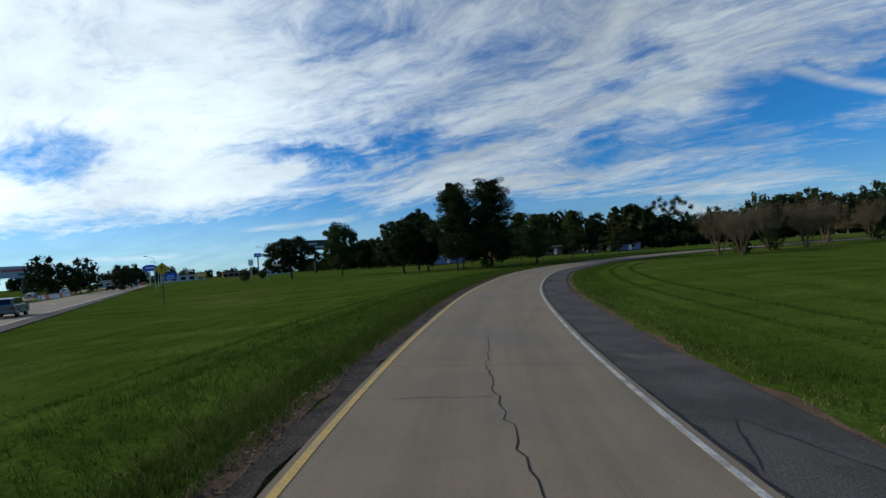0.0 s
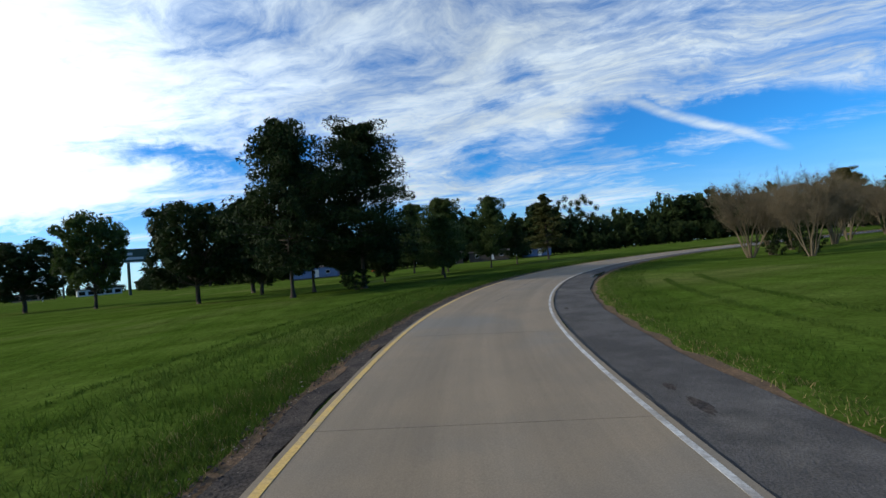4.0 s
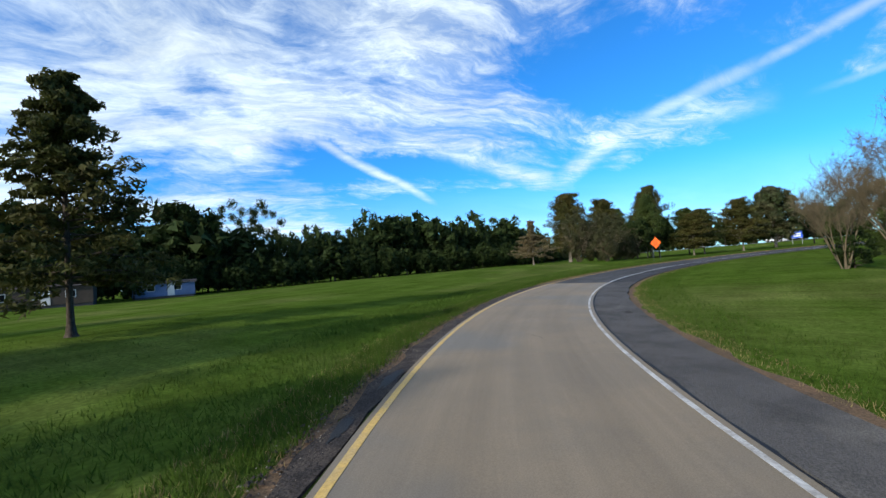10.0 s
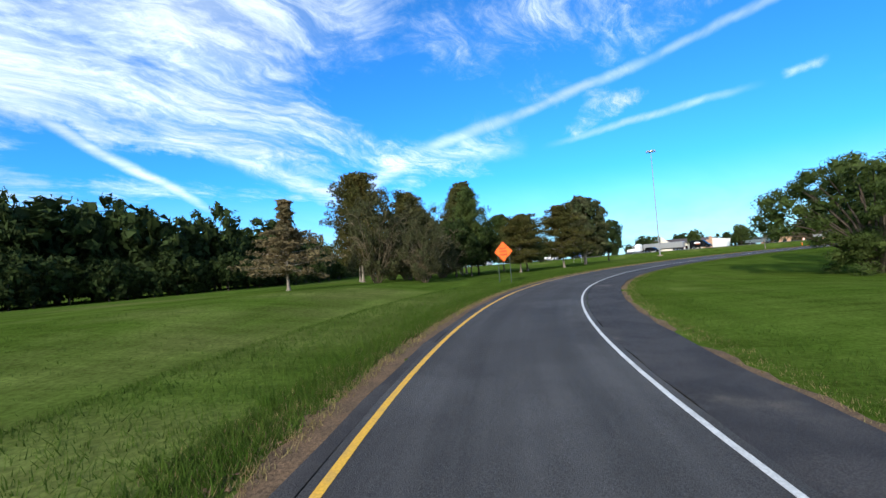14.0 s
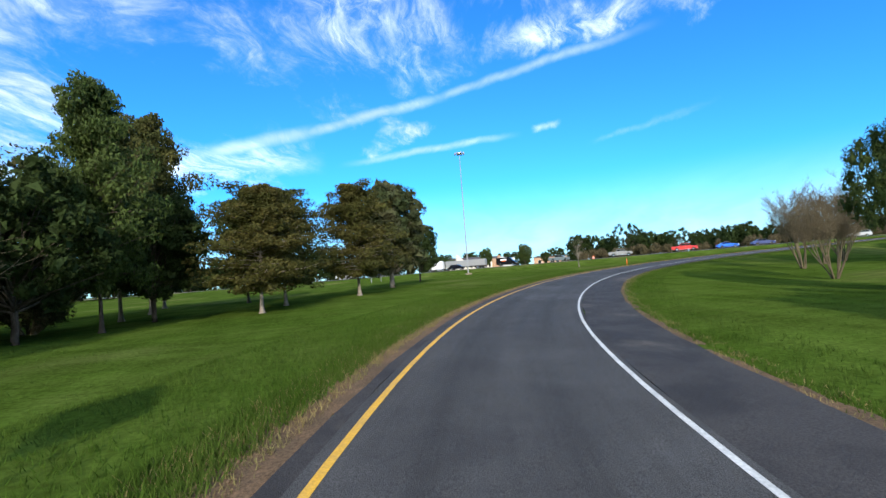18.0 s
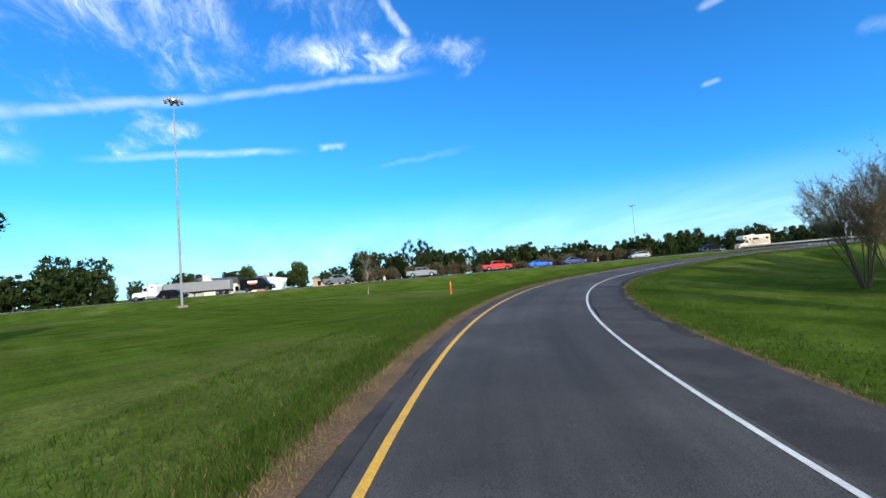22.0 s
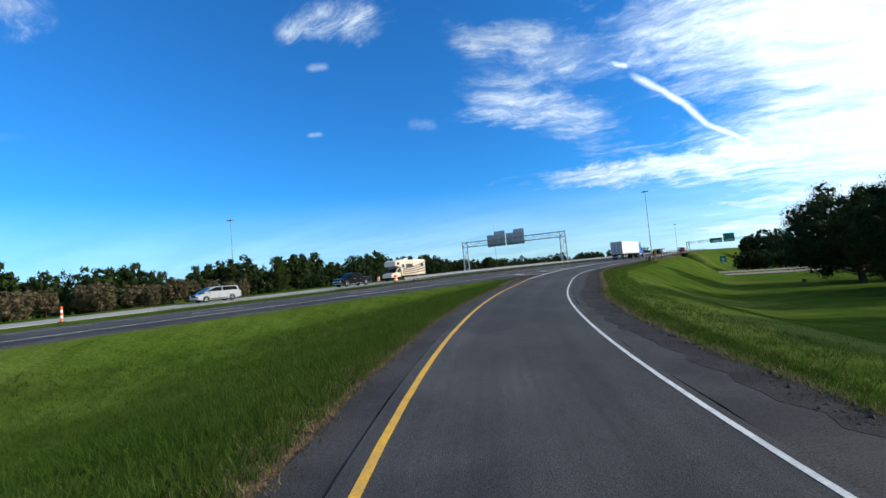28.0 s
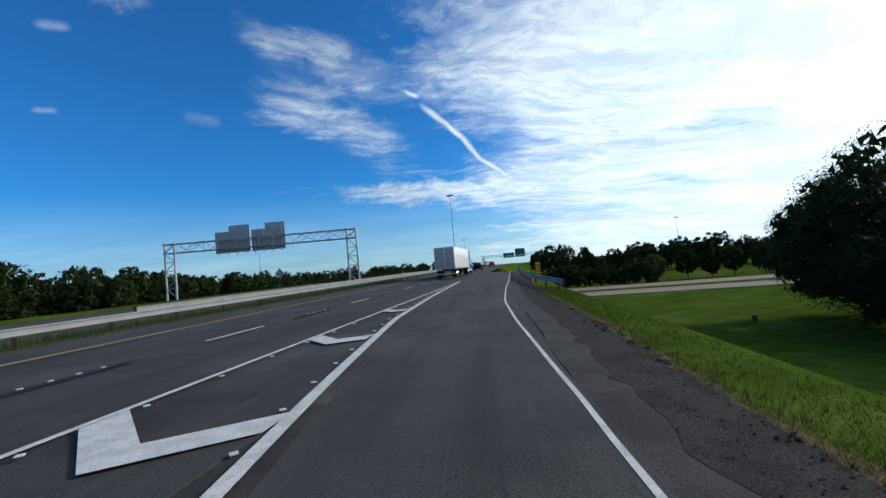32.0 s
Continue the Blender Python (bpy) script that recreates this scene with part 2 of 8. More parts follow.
def material(name, base, rough=0.8, metal=0.0, second=None, scale=2.0, fine_scale=40.0, amount=0.6, grain=0.25, bump=0.2, bump_scale=60.0, spec=0.3, island=0.0, third=None, third_scale=0.15, third_range=(0.5, 0.65), stretch=(1, 1, 1), translucent=0.0, emit=None, emit_strength=0.0, coat=0.0, wheels=0.0, combed=0.0):
    """A surface with broad stains, fine grain and relief, in the object's own metres."""
    m = bpy.data.materials.new(name)
    m.use_nodes = True
    k = Nodes(m.node_tree)
    bsdf = m.node_tree.nodes["Principled BSDF"]
    pos = k.n("ShaderNodeTexCoord").outputs["Object"]
    if stretch != (1, 1, 1):
        pos = k.scaled(pos, stretch)
    col = rgb(*base)
    if second:
        col = k.mix(k.ramp(k.noise(pos, scale, 5.0, 0.6), 0.38, 0.64, 0.0, amount), col, rgb(*second))
    if third:
        col = k.mix(k.ramp(k.noise(pos, third_scale, 4.0, 0.6), third_range[0], third_range[1], 0.0, 0.85), col, rgb(*third))
    if grain:
        g = k.ramp(k.noise(pos, fine_scale, 3.0, 0.6), 0.3, 0.7, 1 - grain, 1 + grain)
        gray = k.n("ShaderNodeCombineXYZ")
        for s_ in gray.inputs:
            k.link(g, s_)
        col = k.mix(1.0, col, gray.outputs[0], "MULTIPLY")
    if wheels:
        # lengthwise streaks and the two bands that tyres polish
        uv = k.n("ShaderNodeUVMap", uv_map="along").outputs[0]
        xyz = k.n("ShaderNodeSeparateXYZ")
        k.link(uv, xyz.inputs[0])
        band = k.ramp(k.math("ABSOLUTE", k.math("SUBTRACT", k.math("ABSOLUTE", xyz.outputs[1]), 0.88)), 0.1, 0.55, 1 - wheels, 1.0)
        lines_ = k.ramp(k.noise(k.scaled(uv, (0.07, 2.4, 0.0)), 1.0, 6.0, 0.7), 0.3, 0.7, 1 - wheels, 1 + wheels)
        g = k.math("MULTIPLY", band, lines_)
        gray = k.n("ShaderNodeCombineXYZ")
        for s_ in gray.inputs:
            k.link(g, s_)
        col = k.mix(1.0, col, gray.outputs[0], "MULTIPLY")
    if combed:
        # long soft mowing streaks
        g = k.ramp(k.noise(k.scaled(pos, (0.07, 0.5, 0.3)), 1.0, 5.0, 0.65), 0.32, 0.68, 1 - combed, 1 + combed)
        g = k.math("MULTIPLY", g, k.ramp(k.noise(k.scaled(pos, (0.9, 0.16, 0.3)), 1.3, 4.0, 0.7), 0.3, 0.7, 1 - combed, 1 + combed))
        gray = k.n("ShaderNodeCombineXYZ")
        for s_ in gray.inputs:
            k.link(g, s_)
        col = k.mix(1.0, col, gray.outputs[0], "MULTIPLY")
    if island:
        geo = k.n("ShaderNodeNewGeometry")
        g = k.math("ADD", 1 - island, k.math("MULTIPLY", geo.outputs["Random Per Island"], 2 * island))
        gray = k.n("ShaderNodeCombineXYZ")
        for s_ in gray.inputs:
            k.link(g, s_)
        col = k.mix(1.0, col, gray.outputs[0], "MULTIPLY")
    k.put(bsdf.inputs["Base Color"], col)
    bsdf.inputs["Roughness"].default_value, bsdf.inputs["Metallic"].default_value = rough, metal
    bsdf.inputs["Specular IOR Level"].default_value = spec
    if coat:
        bsdf.inputs["Coat Weight"].default_value, bsdf.inputs["Coat Roughness"].default_value = coat, 0.06
    if bump:
        b = k.n("ShaderNodeBump")
        b.inputs["Strength"].default_value = bump
        b.inputs["Distance"].default_value = 0.02
        k.link(k.noise(pos, bump_scale, 3.0, 0.6), b.inputs["Height"])
        k.link(b.outputs[0], bsdf.inputs["Normal"])
    if emit:
        bsdf.inputs["Emission Color"].default_value = rgb(*emit)
        bsdf.inputs["Emission Strength"].default_value = emit_strength
    if translucent:
        tr = k.n("ShaderNodeBsdfTranslucent")
        k.put(tr.inputs["Color"], col)
        mx = k.n("ShaderNodeMixShader")
        mx.inputs[0].default_value = translucent
        k.link(bsdf.outputs[0], mx.inputs[1])
        k.link(tr.outputs[0], mx.inputs[2])
        k.link(mx.outputs[0], m.node_tree.nodes["Material Output"].inputs["Surface"])
    return m


M = {}
M["grass"] = material("grass", (0.043, 0.073, 0.010), 0.9, second=(0.060, 0.092, 0.015), scale=0.35, fine_scale=9.0, amount=0.9, grain=0.24, bump=0.6, bump_scale=14.0, spec=0.0, third=(0.097, 0.110, 0.031), third_scale=0.06, third_range=(0.50, 0.72), combed=0.17)
M["blades"] = material("grass_blades", (0.043, 0.081, 0.010), 0.85, second=(0.070, 0.104, 0.019), scale=0.5, grain=0.15, fine_scale=6.0, bump=0.0, spec=0.05, island=0.25, translucent=0.35)
M["dry"] = material("dry_grass", (0.202, 0.156, 0.069), 0.9, second=(0.129, 0.129, 0.046), scale=0.8, grain=0.2, bump=0.0, spec=0.1, island=0.3, translucent=0.25)
M["dirt"] = material("bare_dirt", (0.135, 0.085, 0.049), 0.95, second=(0.068, 0.050, 0.032), scale=1.6, fine_scale=25, grain=0.35, bump=0.9, bump_scale=18, spec=0.1)
M["concrete"] = material("road_concrete", (0.214, 0.167, 0.113), 0.85, second=(0.177, 0.143, 0.102), scale=0.5, fine_scale=55, amount=0.7, grain=0.12, bump=0.25, bump_scale=70, spec=0.25, third=(0.158, 0.144, 0.121), third_scale=0.12, wheels=0.08)
M["white_concrete"] = material("pale_concrete", (0.30, 0.285, 0.255), 0.85, second=(0.23, 0.215, 0.19), scale=0.4, fine_scale=50, grain=0.12, bump=0.2, third=(0.26, 0.25, 0.23), third_scale=0.15)
M["asphalt"] = material("asphalt", (0.057, 0.055, 0.053), 0.85, second=(0.043, 0.041, 0.041), scale=0.35, fine_scale=70, amount=0.8, grain=0.5, bump=0.8, bump_scale=75, spec=0.15, third=(0.072, 0.070, 0.068), third_scale=0.2, wheels=0.13)
M["shoulder"] = material("old_shoulder_asphalt", (0.045, 0.041, 0.039), 0.9, second=(0.025, 0.023, 0.023), scale=0.7, fine_scale=45, amount=0.9, grain=0.4, bump=0.8, bump_scale=45, spec=0.25, third=(0.095, 0.081, 0.065), third_scale=0.3, third_range=(0.58, 0.7))
M["worn_white"] = material("worn_white_road_paint", (0.46, 0.45, 0.42), 0.8, second=(0.25, 0.23, 0.20), scale=2.2, fine_scale=25, amount=0.9, grain=0.2, bump=0.3)
M["pale_shoulder"] = material("pale_worn_shoulder", (0.083, 0.075, 0.067), 0.9, second=(0.050, 0.045, 0.040), scale=0.8, fine_scale=45, amount=0.9, grain=0.35, bump=0.8, bump_scale=45, spec=0.2, third=(0.129, 0.115, 0.097), third_scale=0.35, third_range=(0.58, 0.72))
M["chips"] = material("dark_road_chippings", (0.040, 0.037, 0.035), 0.95, second=(0.024, 0.022, 0.021), scale=1.6, fine_scale=40, amount=0.9, grain=0.5, bump=1.0, bump_scale=30, spec=0.1)
M["median_soil"] = material("weedy_median_soil", (0.080, 0.068, 0.050), 0.95, second=(0.045, 0.046, 0.028), scale=0.9, fine_scale=25, amount=0.9, grain=0.4, bump=0.9, bump_scale=18, spec=0.1, third=(0.035, 0.06, 0.016), third_scale=0.5, third_range=(0.5, 0.62))
M["gravel"] = material("dark_gravel_and_soil", (0.062, 0.050, 0.041), 0.95, second=(0.030, 0.026, 0.024), scale=2.4, fine_scale=30, amount=0.9, grain=0.45, bump=1.0, bump_scale=22, spec=0.1)
M["dry_stone"] = material("pale_stone", (0.26, 0.22, 0.17), 0.9, second=(0.16, 0.13, 0.10), scale=3.0, grain=0.2, bump=0.2)
M["tar"] = material("tar", (0.012, 0.012, 0.012), 0.7, grain=0.2, bump=0.2)
M["yellow"] = material("yellow_road_paint", (0.60, 0.33, 0.035), 0.75, second=(0.40, 0.25, 0.07), scale=3.0, fine_scale=30, grain=0.15, bump=0.2)
M["faded_yellow"] = material("faded_yellow_road_paint", (0.52, 0.34, 0.10), 0.8, second=(0.36, 0.28, 0.16), scale=3.0, fine_scale=30, grain=0.15, bump=0.2)
M["white"] = material("white_road_paint", (0.54, 0.54, 0.52), 0.75, second=(0.34, 0.34, 0.33), scale=3.0, fine_scale=30, grain=0.15, bump=0.2)
M["water"] = material("puddle_water", (0.02, 0.022, 0.025), 0.03, grain=0.0, bump=0.0, spec=0.5)
M["bark"] = material("bark", (0.075, 0.060, 0.046), 0.95, second=(0.04, 0.033, 0.026), scale=3.0, fine_scale=18, grain=0.35, bump=1.0, bump_scale=14, spec=0.1, stretch=(1, 1, 0.3))
M["pale_bark"] = material("pale_bark", (0.22, 0.19, 0.155), 0.95, second=(0.12, 0.10, 0.08), scale=2.5, fine_scale=18, grain=0.3, bump=0.8, bump_scale=14, spec=0.1, stretch=(1, 1, 0.3))
M["leaf"] = material("green_leaves", (0.041, 0.065, 0.013), 0.7, second=(0.063, 0.085, 0.018), scale=0.5, grain=0.0, bump=0.0, spec=0.2, island=0.35, translucent=0.3)
M["cypress_leaf"] = material("olive_cypress_leaves", (0.046, 0.053, 0.013), 0.75, second=(0.075, 0.067, 0.019), scale=0.6, grain=0.0, bump=0.0, spec=0.15, island=0.35, translucent=0.3)
M["olive_leaf"] = material("olive_leaves", (0.040, 0.046, 0.017), 0.75, second=(0.069, 0.061, 0.028), scale=0.6, grain=0.0, bump=0.0, spec=0.15, island=0.35, translucent=0.25)
M["scrub_leaf"] = material("dry_brown_scrub", (0.115, 0.088, 0.050), 0.85, second=(0.075, 0.070, 0.034), scale=0.4, grain=0.0, bump=0.0, spec=0.1, island=0.35, translucent=0.2)
M["oak_leaf"] = material("olive_brown_oak_leaves", (0.040, 0.055, 0.019), 0.7, second=(0.077, 0.067, 0.032), scale=0.6, grain=0.0, bump=0.0, spec=0.2, island=0.4, translucent=0.3)
M["dark_leaf"] = material("dark_green_leaves", (0.018, 0.030, 0.008), 0.75, second=(0.030, 0.046, 0.011), scale=0.5, grain=0.0, bump=0.0, spec=0.1, island=0.35, translucent=0.15)
M["bronze_leaf"] = material("bronze_cypress_leaves", (0.053, 0.056, 0.013), 0.75, second=(0.087, 0.065, 0.017), scale=0.6, grain=0.0, bump=0.0, spec=0.15, island=0.3, translucent=0.3)
M["rust_leaf"] = material("rusty_cypress_leaves", (0.120, 0.096, 0.046), 0.75, second=(0.165, 0.120, 0.066), scale=0.6, grain=0.0, bump=0.0, spec=0.15, island=0.3, translucent=0.3)
M["twig"] = material("bare_twigs", (0.130, 0.104, 0.066), 0.9, second=(0.085, 0.070, 0.042), scale=1.0, grain=0.2, bump=0.2, spec=0.15, island=0.15)
M["steel"] = material("galvanised_steel", (0.42, 0.43, 0.44), 0.45, 0.7, second=(0.30, 0.31, 0.32), scale=1.2, fine_scale=20, grain=0.1, bump=0.1)
M["dull_steel"] = material("weathered_zinc", (0.24, 0.25, 0.26), 0.6, 0.2, second=(0.18, 0.185, 0.19), scale=0.8, fine_scale=20, grain=0.1, bump=0.1)
M["grey_paint"] = material("grey_panel_back", (0.34, 0.35, 0.36), 0.6, 0.3, second=(0.26, 0.27, 0.28), scale=1.0, grain=0.08, bump=0.05)
M["orange"] = material("orange_sign_sheeting", (0.90, 0.125, 0.008), 0.5, second=(0.80, 0.105, 0.008), scale=1.5, grain=0.04, bump=0.0, spec=0.4)
M["black"] = material("black_paint", (0.015, 0.015, 0.015), 0.6, grain=0.1, bump=0.0)
M["sign_yellow"] = material("yellow_sign_sheeting", (0.92, 0.46, 0.015), 0.5, grain=0.05, bump=0.0)
M["sign_green"] = material("green_sign_sheeting", (0.01, 0.16, 0.09), 0.5, grain=0.05, bump=0.0)
M["sign_blue"] = material("blue_sign_sheeting", (0.02, 0.09, 0.55), 0.5, grain=0.05, bump=0.0)
M["post_green"] = material("dark_green_post", (0.05, 0.07, 0.055), 0.6, 0.4, grain=0.15, bump=0.1)

# ---- building blocks ----


def mesh_of(name, verts, faces, mat=None, smooth=False):
    me = bpy.data.meshes.new(name)
    me.from_pydata([tuple(v) for v in verts], [], faces)
    if mat:
        me.materials.append(mat)
    if smooth:
        me.shade_smooth()
    return me


def quick_mesh(name, co, polys, mats, mat_index=None):
    """A mesh from numpy arrays: co (n, 3), polys (m, k)."""
    me = bpy.data.meshes.new(name)
    co = np.ascontiguousarray(co, dtype=np.float32)
    polys = np.ascontiguousarray(polys, dtype=np.int32)
    nv, (nf, k) = len(co), polys.shape
    me.vertices.add(nv)
    me.vertices.foreach_set("co", co.ravel())
    me.loops.add(nf * k)
    me.loops.foreach_set("vertex_index", polys.ravel())
    me.polygons.add(nf)
    me.polygons.foreach_set("loop_start", np.arange(0, nf * k, k, dtype=np.int32))
    for m_ in mats:
        me.materials.append(m_)
    if mat_index is not None:
        me.polygons.foreach_set("material_index", np.ascontiguousarray(mat_index, dtype=np.int32))
    me.update(calc_edges=True)
    return me


def part(name, me, parent=None, label="", at=None):
    """Links a mesh as one object under its thing."""
    ob = new(name, me)
    if parent:
        ob.parent = parent
    if at is not None:
        ob.matrix_basis = at
    if label:
        ob["label"] = label
    return ob


def thing(name, at, label, category, group="", kind=""):
    """An empty at a thing's base, for its parts."""
    ob = new(name)
    ob.empty_display_size = 0.2
    ob.matrix_basis = at
    return tagged(ob, label, category, group, kind)


class Shape:
    """Collects boxes, tubes and plates into one mesh."""

    def __init__(self):
        self.v, self.f = [], []

    def add(self, verts, faces):
        o = len(self.v)
        self.v += [tuple(p) for p in verts]
        self.f += [tuple(i + o for i in q) for q in faces]
        return self

    def box(self, lo, hi, m=None, bevel=0.0):
        (x0, y0, z0), (x1, y1, z1) = lo, hi
        if bevel:
            b = min(bevel, (x1 - x0) / 2.1, (y1 - y0) / 2.1, (z1 - z0) / 2.1)
            vs = []
            for z, i in ((z0, b), (z0 + b, 0), (z1 - b, 0), (z1, b)):
                vs += [(x0 + i, y0 + i + 0, z), (x1 - i, y0 + i, z), (x1 - i, y1 - i, z), (x0 + i, y1 - i, z)]
            fs = [(3, 2, 1, 0), (12, 13, 14, 15)]
            for r in range(3):
                for c in range(4):
                    d = (c + 1) % 4
                    fs.append((r * 4 + c, r * 4 + d, r * 4 + 4 + d, r * 4 + 4 + c))
        else:
            vs = [(x0, y0, z0), (x1, y0, z0), (x1, y1, z0), (x0, y1, z0), (x0, y0, z1), (x1, y0, z1), (x1, y1, z1), (x0, y1, z1)]
            fs = [(3, 2, 1, 0), (4, 5, 6, 7), (0, 1, 5, 4), (1, 2, 6, 5), (2, 3, 7, 6), (3, 0, 4, 7)]
        if m:
            vs = [m @ Vector(p) for p in vs]
        return self.add(vs, fs)

    def tube(self, a, b, ra, rb=None, n=8, cap=True):
        a, b = Vector(a), Vector(b)
        rb = ra if rb is None else rb
        q = (b - a).to_track_quat("Z", "Y").to_matrix() if (b - a).length > 1e-6 else Matrix.Identity(3)
        ring = [(math.cos(2 * math.pi * i / n), math.sin(2 * math.pi * i / n)) for i in range(n)]
        vs = [a + q @ Vector((c * ra, s_ * ra, 0)) for c, s_ in ring] + [b + q @ Vector((c * rb, s_ * rb, 0)) for c, s_ in ring]
        fs = [(i, (i + 1) % n, n + (i + 1) % n, n + i) for i in range(n)]
        if cap:
            fs += [tuple(reversed(range(n))), tuple(range(n, 2 * n))]
        return self.add(vs, fs)

    def extrude(self, outline, depth, m=None):
        """An outline in x, z given depth along y, centred."""
        n = len(outline)
        vs = [(x, -depth / 2, z) for x, z in outline] + [(x, depth / 2, z) for x, z in outline]
        fs = [tuple(range(n)), tuple(reversed(range(n, 2 * n)))] + [(i, i + n, (i + 1) % n + n, (i + 1) % n) for i in range(n)]
        if m:
            vs = [m @ Vector(p) for p in vs]
        return self.add(vs, fs)

    def mesh(self, name, mat, smooth=False):
        return mesh_of(name, self.v, self.f, mat, smooth)


# ---- plan: the ramp, the two highways, the lie of the land ----
RAMP_POINTS = [
    (10.9, -46.5, -0.25), (5.4, -31.5, -0.15), (1.7, -16.2, -0.05), (0.3, -0.02, 0.0), (1.82, 16.55, -0.02), (5.08, 32.84, 0.04),
    (10.62, 48.5, 0.21), (19.94, 62.22, 0.38), (32.46, 73.12, 0.52), (47.13, 80.88, 0.62), (63.23, 84.94, 0.7), (79.82, 85.23, 0.82),
    (96.13, 82.29, 1.01), (111.41, 75.79, 1.25), (124.91, 66.12, 1.51), (136.37, 54.1, 1.78), (145.27, 40.07, 2.05), (151.2, 24.56, 2.36),
    (153.12, 8.03, 2.7), (153.18, -8.55, 3.05), (149.87, -24.83, 3.39), (144.21, -40.46, 3.71), (137.16, -55.93, 4.03), (128.47, -68.22, 4.21),
    (120.88, -78.82, 4.35), (107.69, -96.48, 4.56), (94.49, -112.82, 4.74), (80.58, -129.86, 4.91),
]
HALF, BANK = 2.12, 0.025


def half_at(s):
    """Half the width of the lane, which narrows on the asphalt."""
    return 2.14 - 0.14 * float(np.clip((s - 90) / 110, 0, 1)) + 0.16 * float(np.clip((s - 300) / 25, 0, 1))


def right_at(s):
    """From the middle to the white line, farther where the bend is tightest."""
    return float(half_at(s) if s < 150 else np.interp(s, (118, 165, 190, 222, 235, 250, 270, 290, 303, 312, 318, 323, 327, 331, 338, 346, 351, 357, 370), (2.0, 2.15, 2.27, 2.30, 2.3, 2.2, 2.1, 2.0, 1.98, 2.2, 2.36, 2.27, 2.02, 1.78, 1.76, 2.1, 2.35, 2.75, 3.2)))


def verge_at(s):
    """From the middle to the outer edge of the paved shoulder inside the curve."""
    return float(HALF + 1.75 + np.interp(s, (118, 178, 262, 276, 284, 290, 297, 345, 357, 370), (0, 0.35, 0.3, -0.25, -0.3, 0.05, 0.3, 0.3, 0.9, 1.4)))


def spline(points, step):
    """Samples of a Catmull-Rom curve about step apart."""
    p = np.array(points)
    p = np.vstack([2 * p[0] - p[1], p, 2 * p[-1] - p[-2]])
    res = []
    for i in range(1, len(p) - 2):
        n = max(2, int(np.linalg.norm(p[i + 1] - p[i]) / step))
        u = np.arange(n)[:, None] / n
        res.append(0.5 * (2 * p[i] + (p[i + 1] - p[i - 1]) * u + (2 * p[i - 1] - 5 * p[i] + 4 * p[i + 1] - p[i + 2]) * u**2 + (3 * p[i] - p[i - 1] - 3 * p[i + 1] + p[i + 2]) * u**3))
    return np.vstack(res + [p[-2:-1]])


ramp = spline(RAMP_POINTS, 0.75)
ramp_s = np.concatenate([[0], np.cumsum(np.hypot(*np.diff(ramp[:, :2], axis=0).T))])
S0 = 48.0                                            # where the seen stretch begins along the ramp
ramp_s = ramp_s - S0
tang = np.gradient(ramp[:, :2], axis=0)
tang /= np.linalg.norm(tang, axis=1, keepdims=True)
left = np.stack([-tang[:, 1], tang[:, 0]], 1)


def on_ramp(s, d, lift=0.0):
    """A point at s metres along the ramp and d metres to the left of its middle."""
    x, y, z = (np.interp(s, ramp_s, ramp[:, i]) for i in range(3))
    lx, ly = (np.interp(s, ramp_s, left[:, i]) for i in range(2))
    return Vector((x + lx * d, y + ly * d, z + BANK * d + lift))


# highway B, beside which the ramp ends: a straight line, climbing slightly
B0, BU, BN, BG = np.array((139.0, -64.0)), np.array((-0.643, -0.766)), np.array((0.766, -0.643)), 0.0075
# highway A, which the ramp leaves
A0, AU = np.array((-26.5, 26.0)), np.array((-0.529, 0.8486))
AN = np.array((-AU[1], AU[0]))                       # to the left of AU, away from the ramp


def b_z(b, n):
    # the lanes tilt towards the ramp near its end, and level out before
    tilt = np.where(np.asarray(n) > 0, np.interp(b, (-60, -43, -20, 0), (-0.012, -0.008, 0.008, 0.036)), 0.04)
    return 4.35 + BG * np.clip(b, -260, 200) + tilt * np.clip(n, -8, 6)


def on_b(b, n, lift=0.0):
    p = B0 + BU * b + BN * n
    return Vector((p[0], p[1], float(b_z(b, n)) + lift))


def a_z(a):
    return -0.35 - 2.0 * np.clip((-a - 60) / 120, 0, 1)


def on_a(a, n, lift=0.0):
    p = A0 + AU * a + AN * n
    return Vector((p[0], p[1], float(a_z(a)) + lift))


LAND = [(-40, 110, -0.1), (-29, 45, -0.5), (0, 92, 0.15), (24, 92, 0.75), (38, 96, 1.05), (94, 102, 1.75), (114, 103, 1.8), (130, 84, 1.4), (142, 77, 1.6), (156, 71, 1.7), (171, 63, 1.65), (211, 39, 1.7), (183, 24, 1.85), (165, 26.5, 1.45), (120, 47, 0.6), (128, 37, 0.9), (40, 62, 0.0), (98, 62, 0.6), (105, -57, -0.3), (88, -67, -1.6), (62, -100, -2.0), (20, -146, -3.4), (-10, -116, -3.4), (-60, -190, -3.0), (-125, -110, -3.0), (-20, -270, -0.5), (-170, -250, -2.0), (75, 5, 0.0), (60, 165, 1.2), (300, -20, 3.0), (200, -180, 4.5), (240, 150, 1.8)]


def sstep(x):
    x = np.clip(x, 0, 1)
    return x * x * (3 - 2 * x)


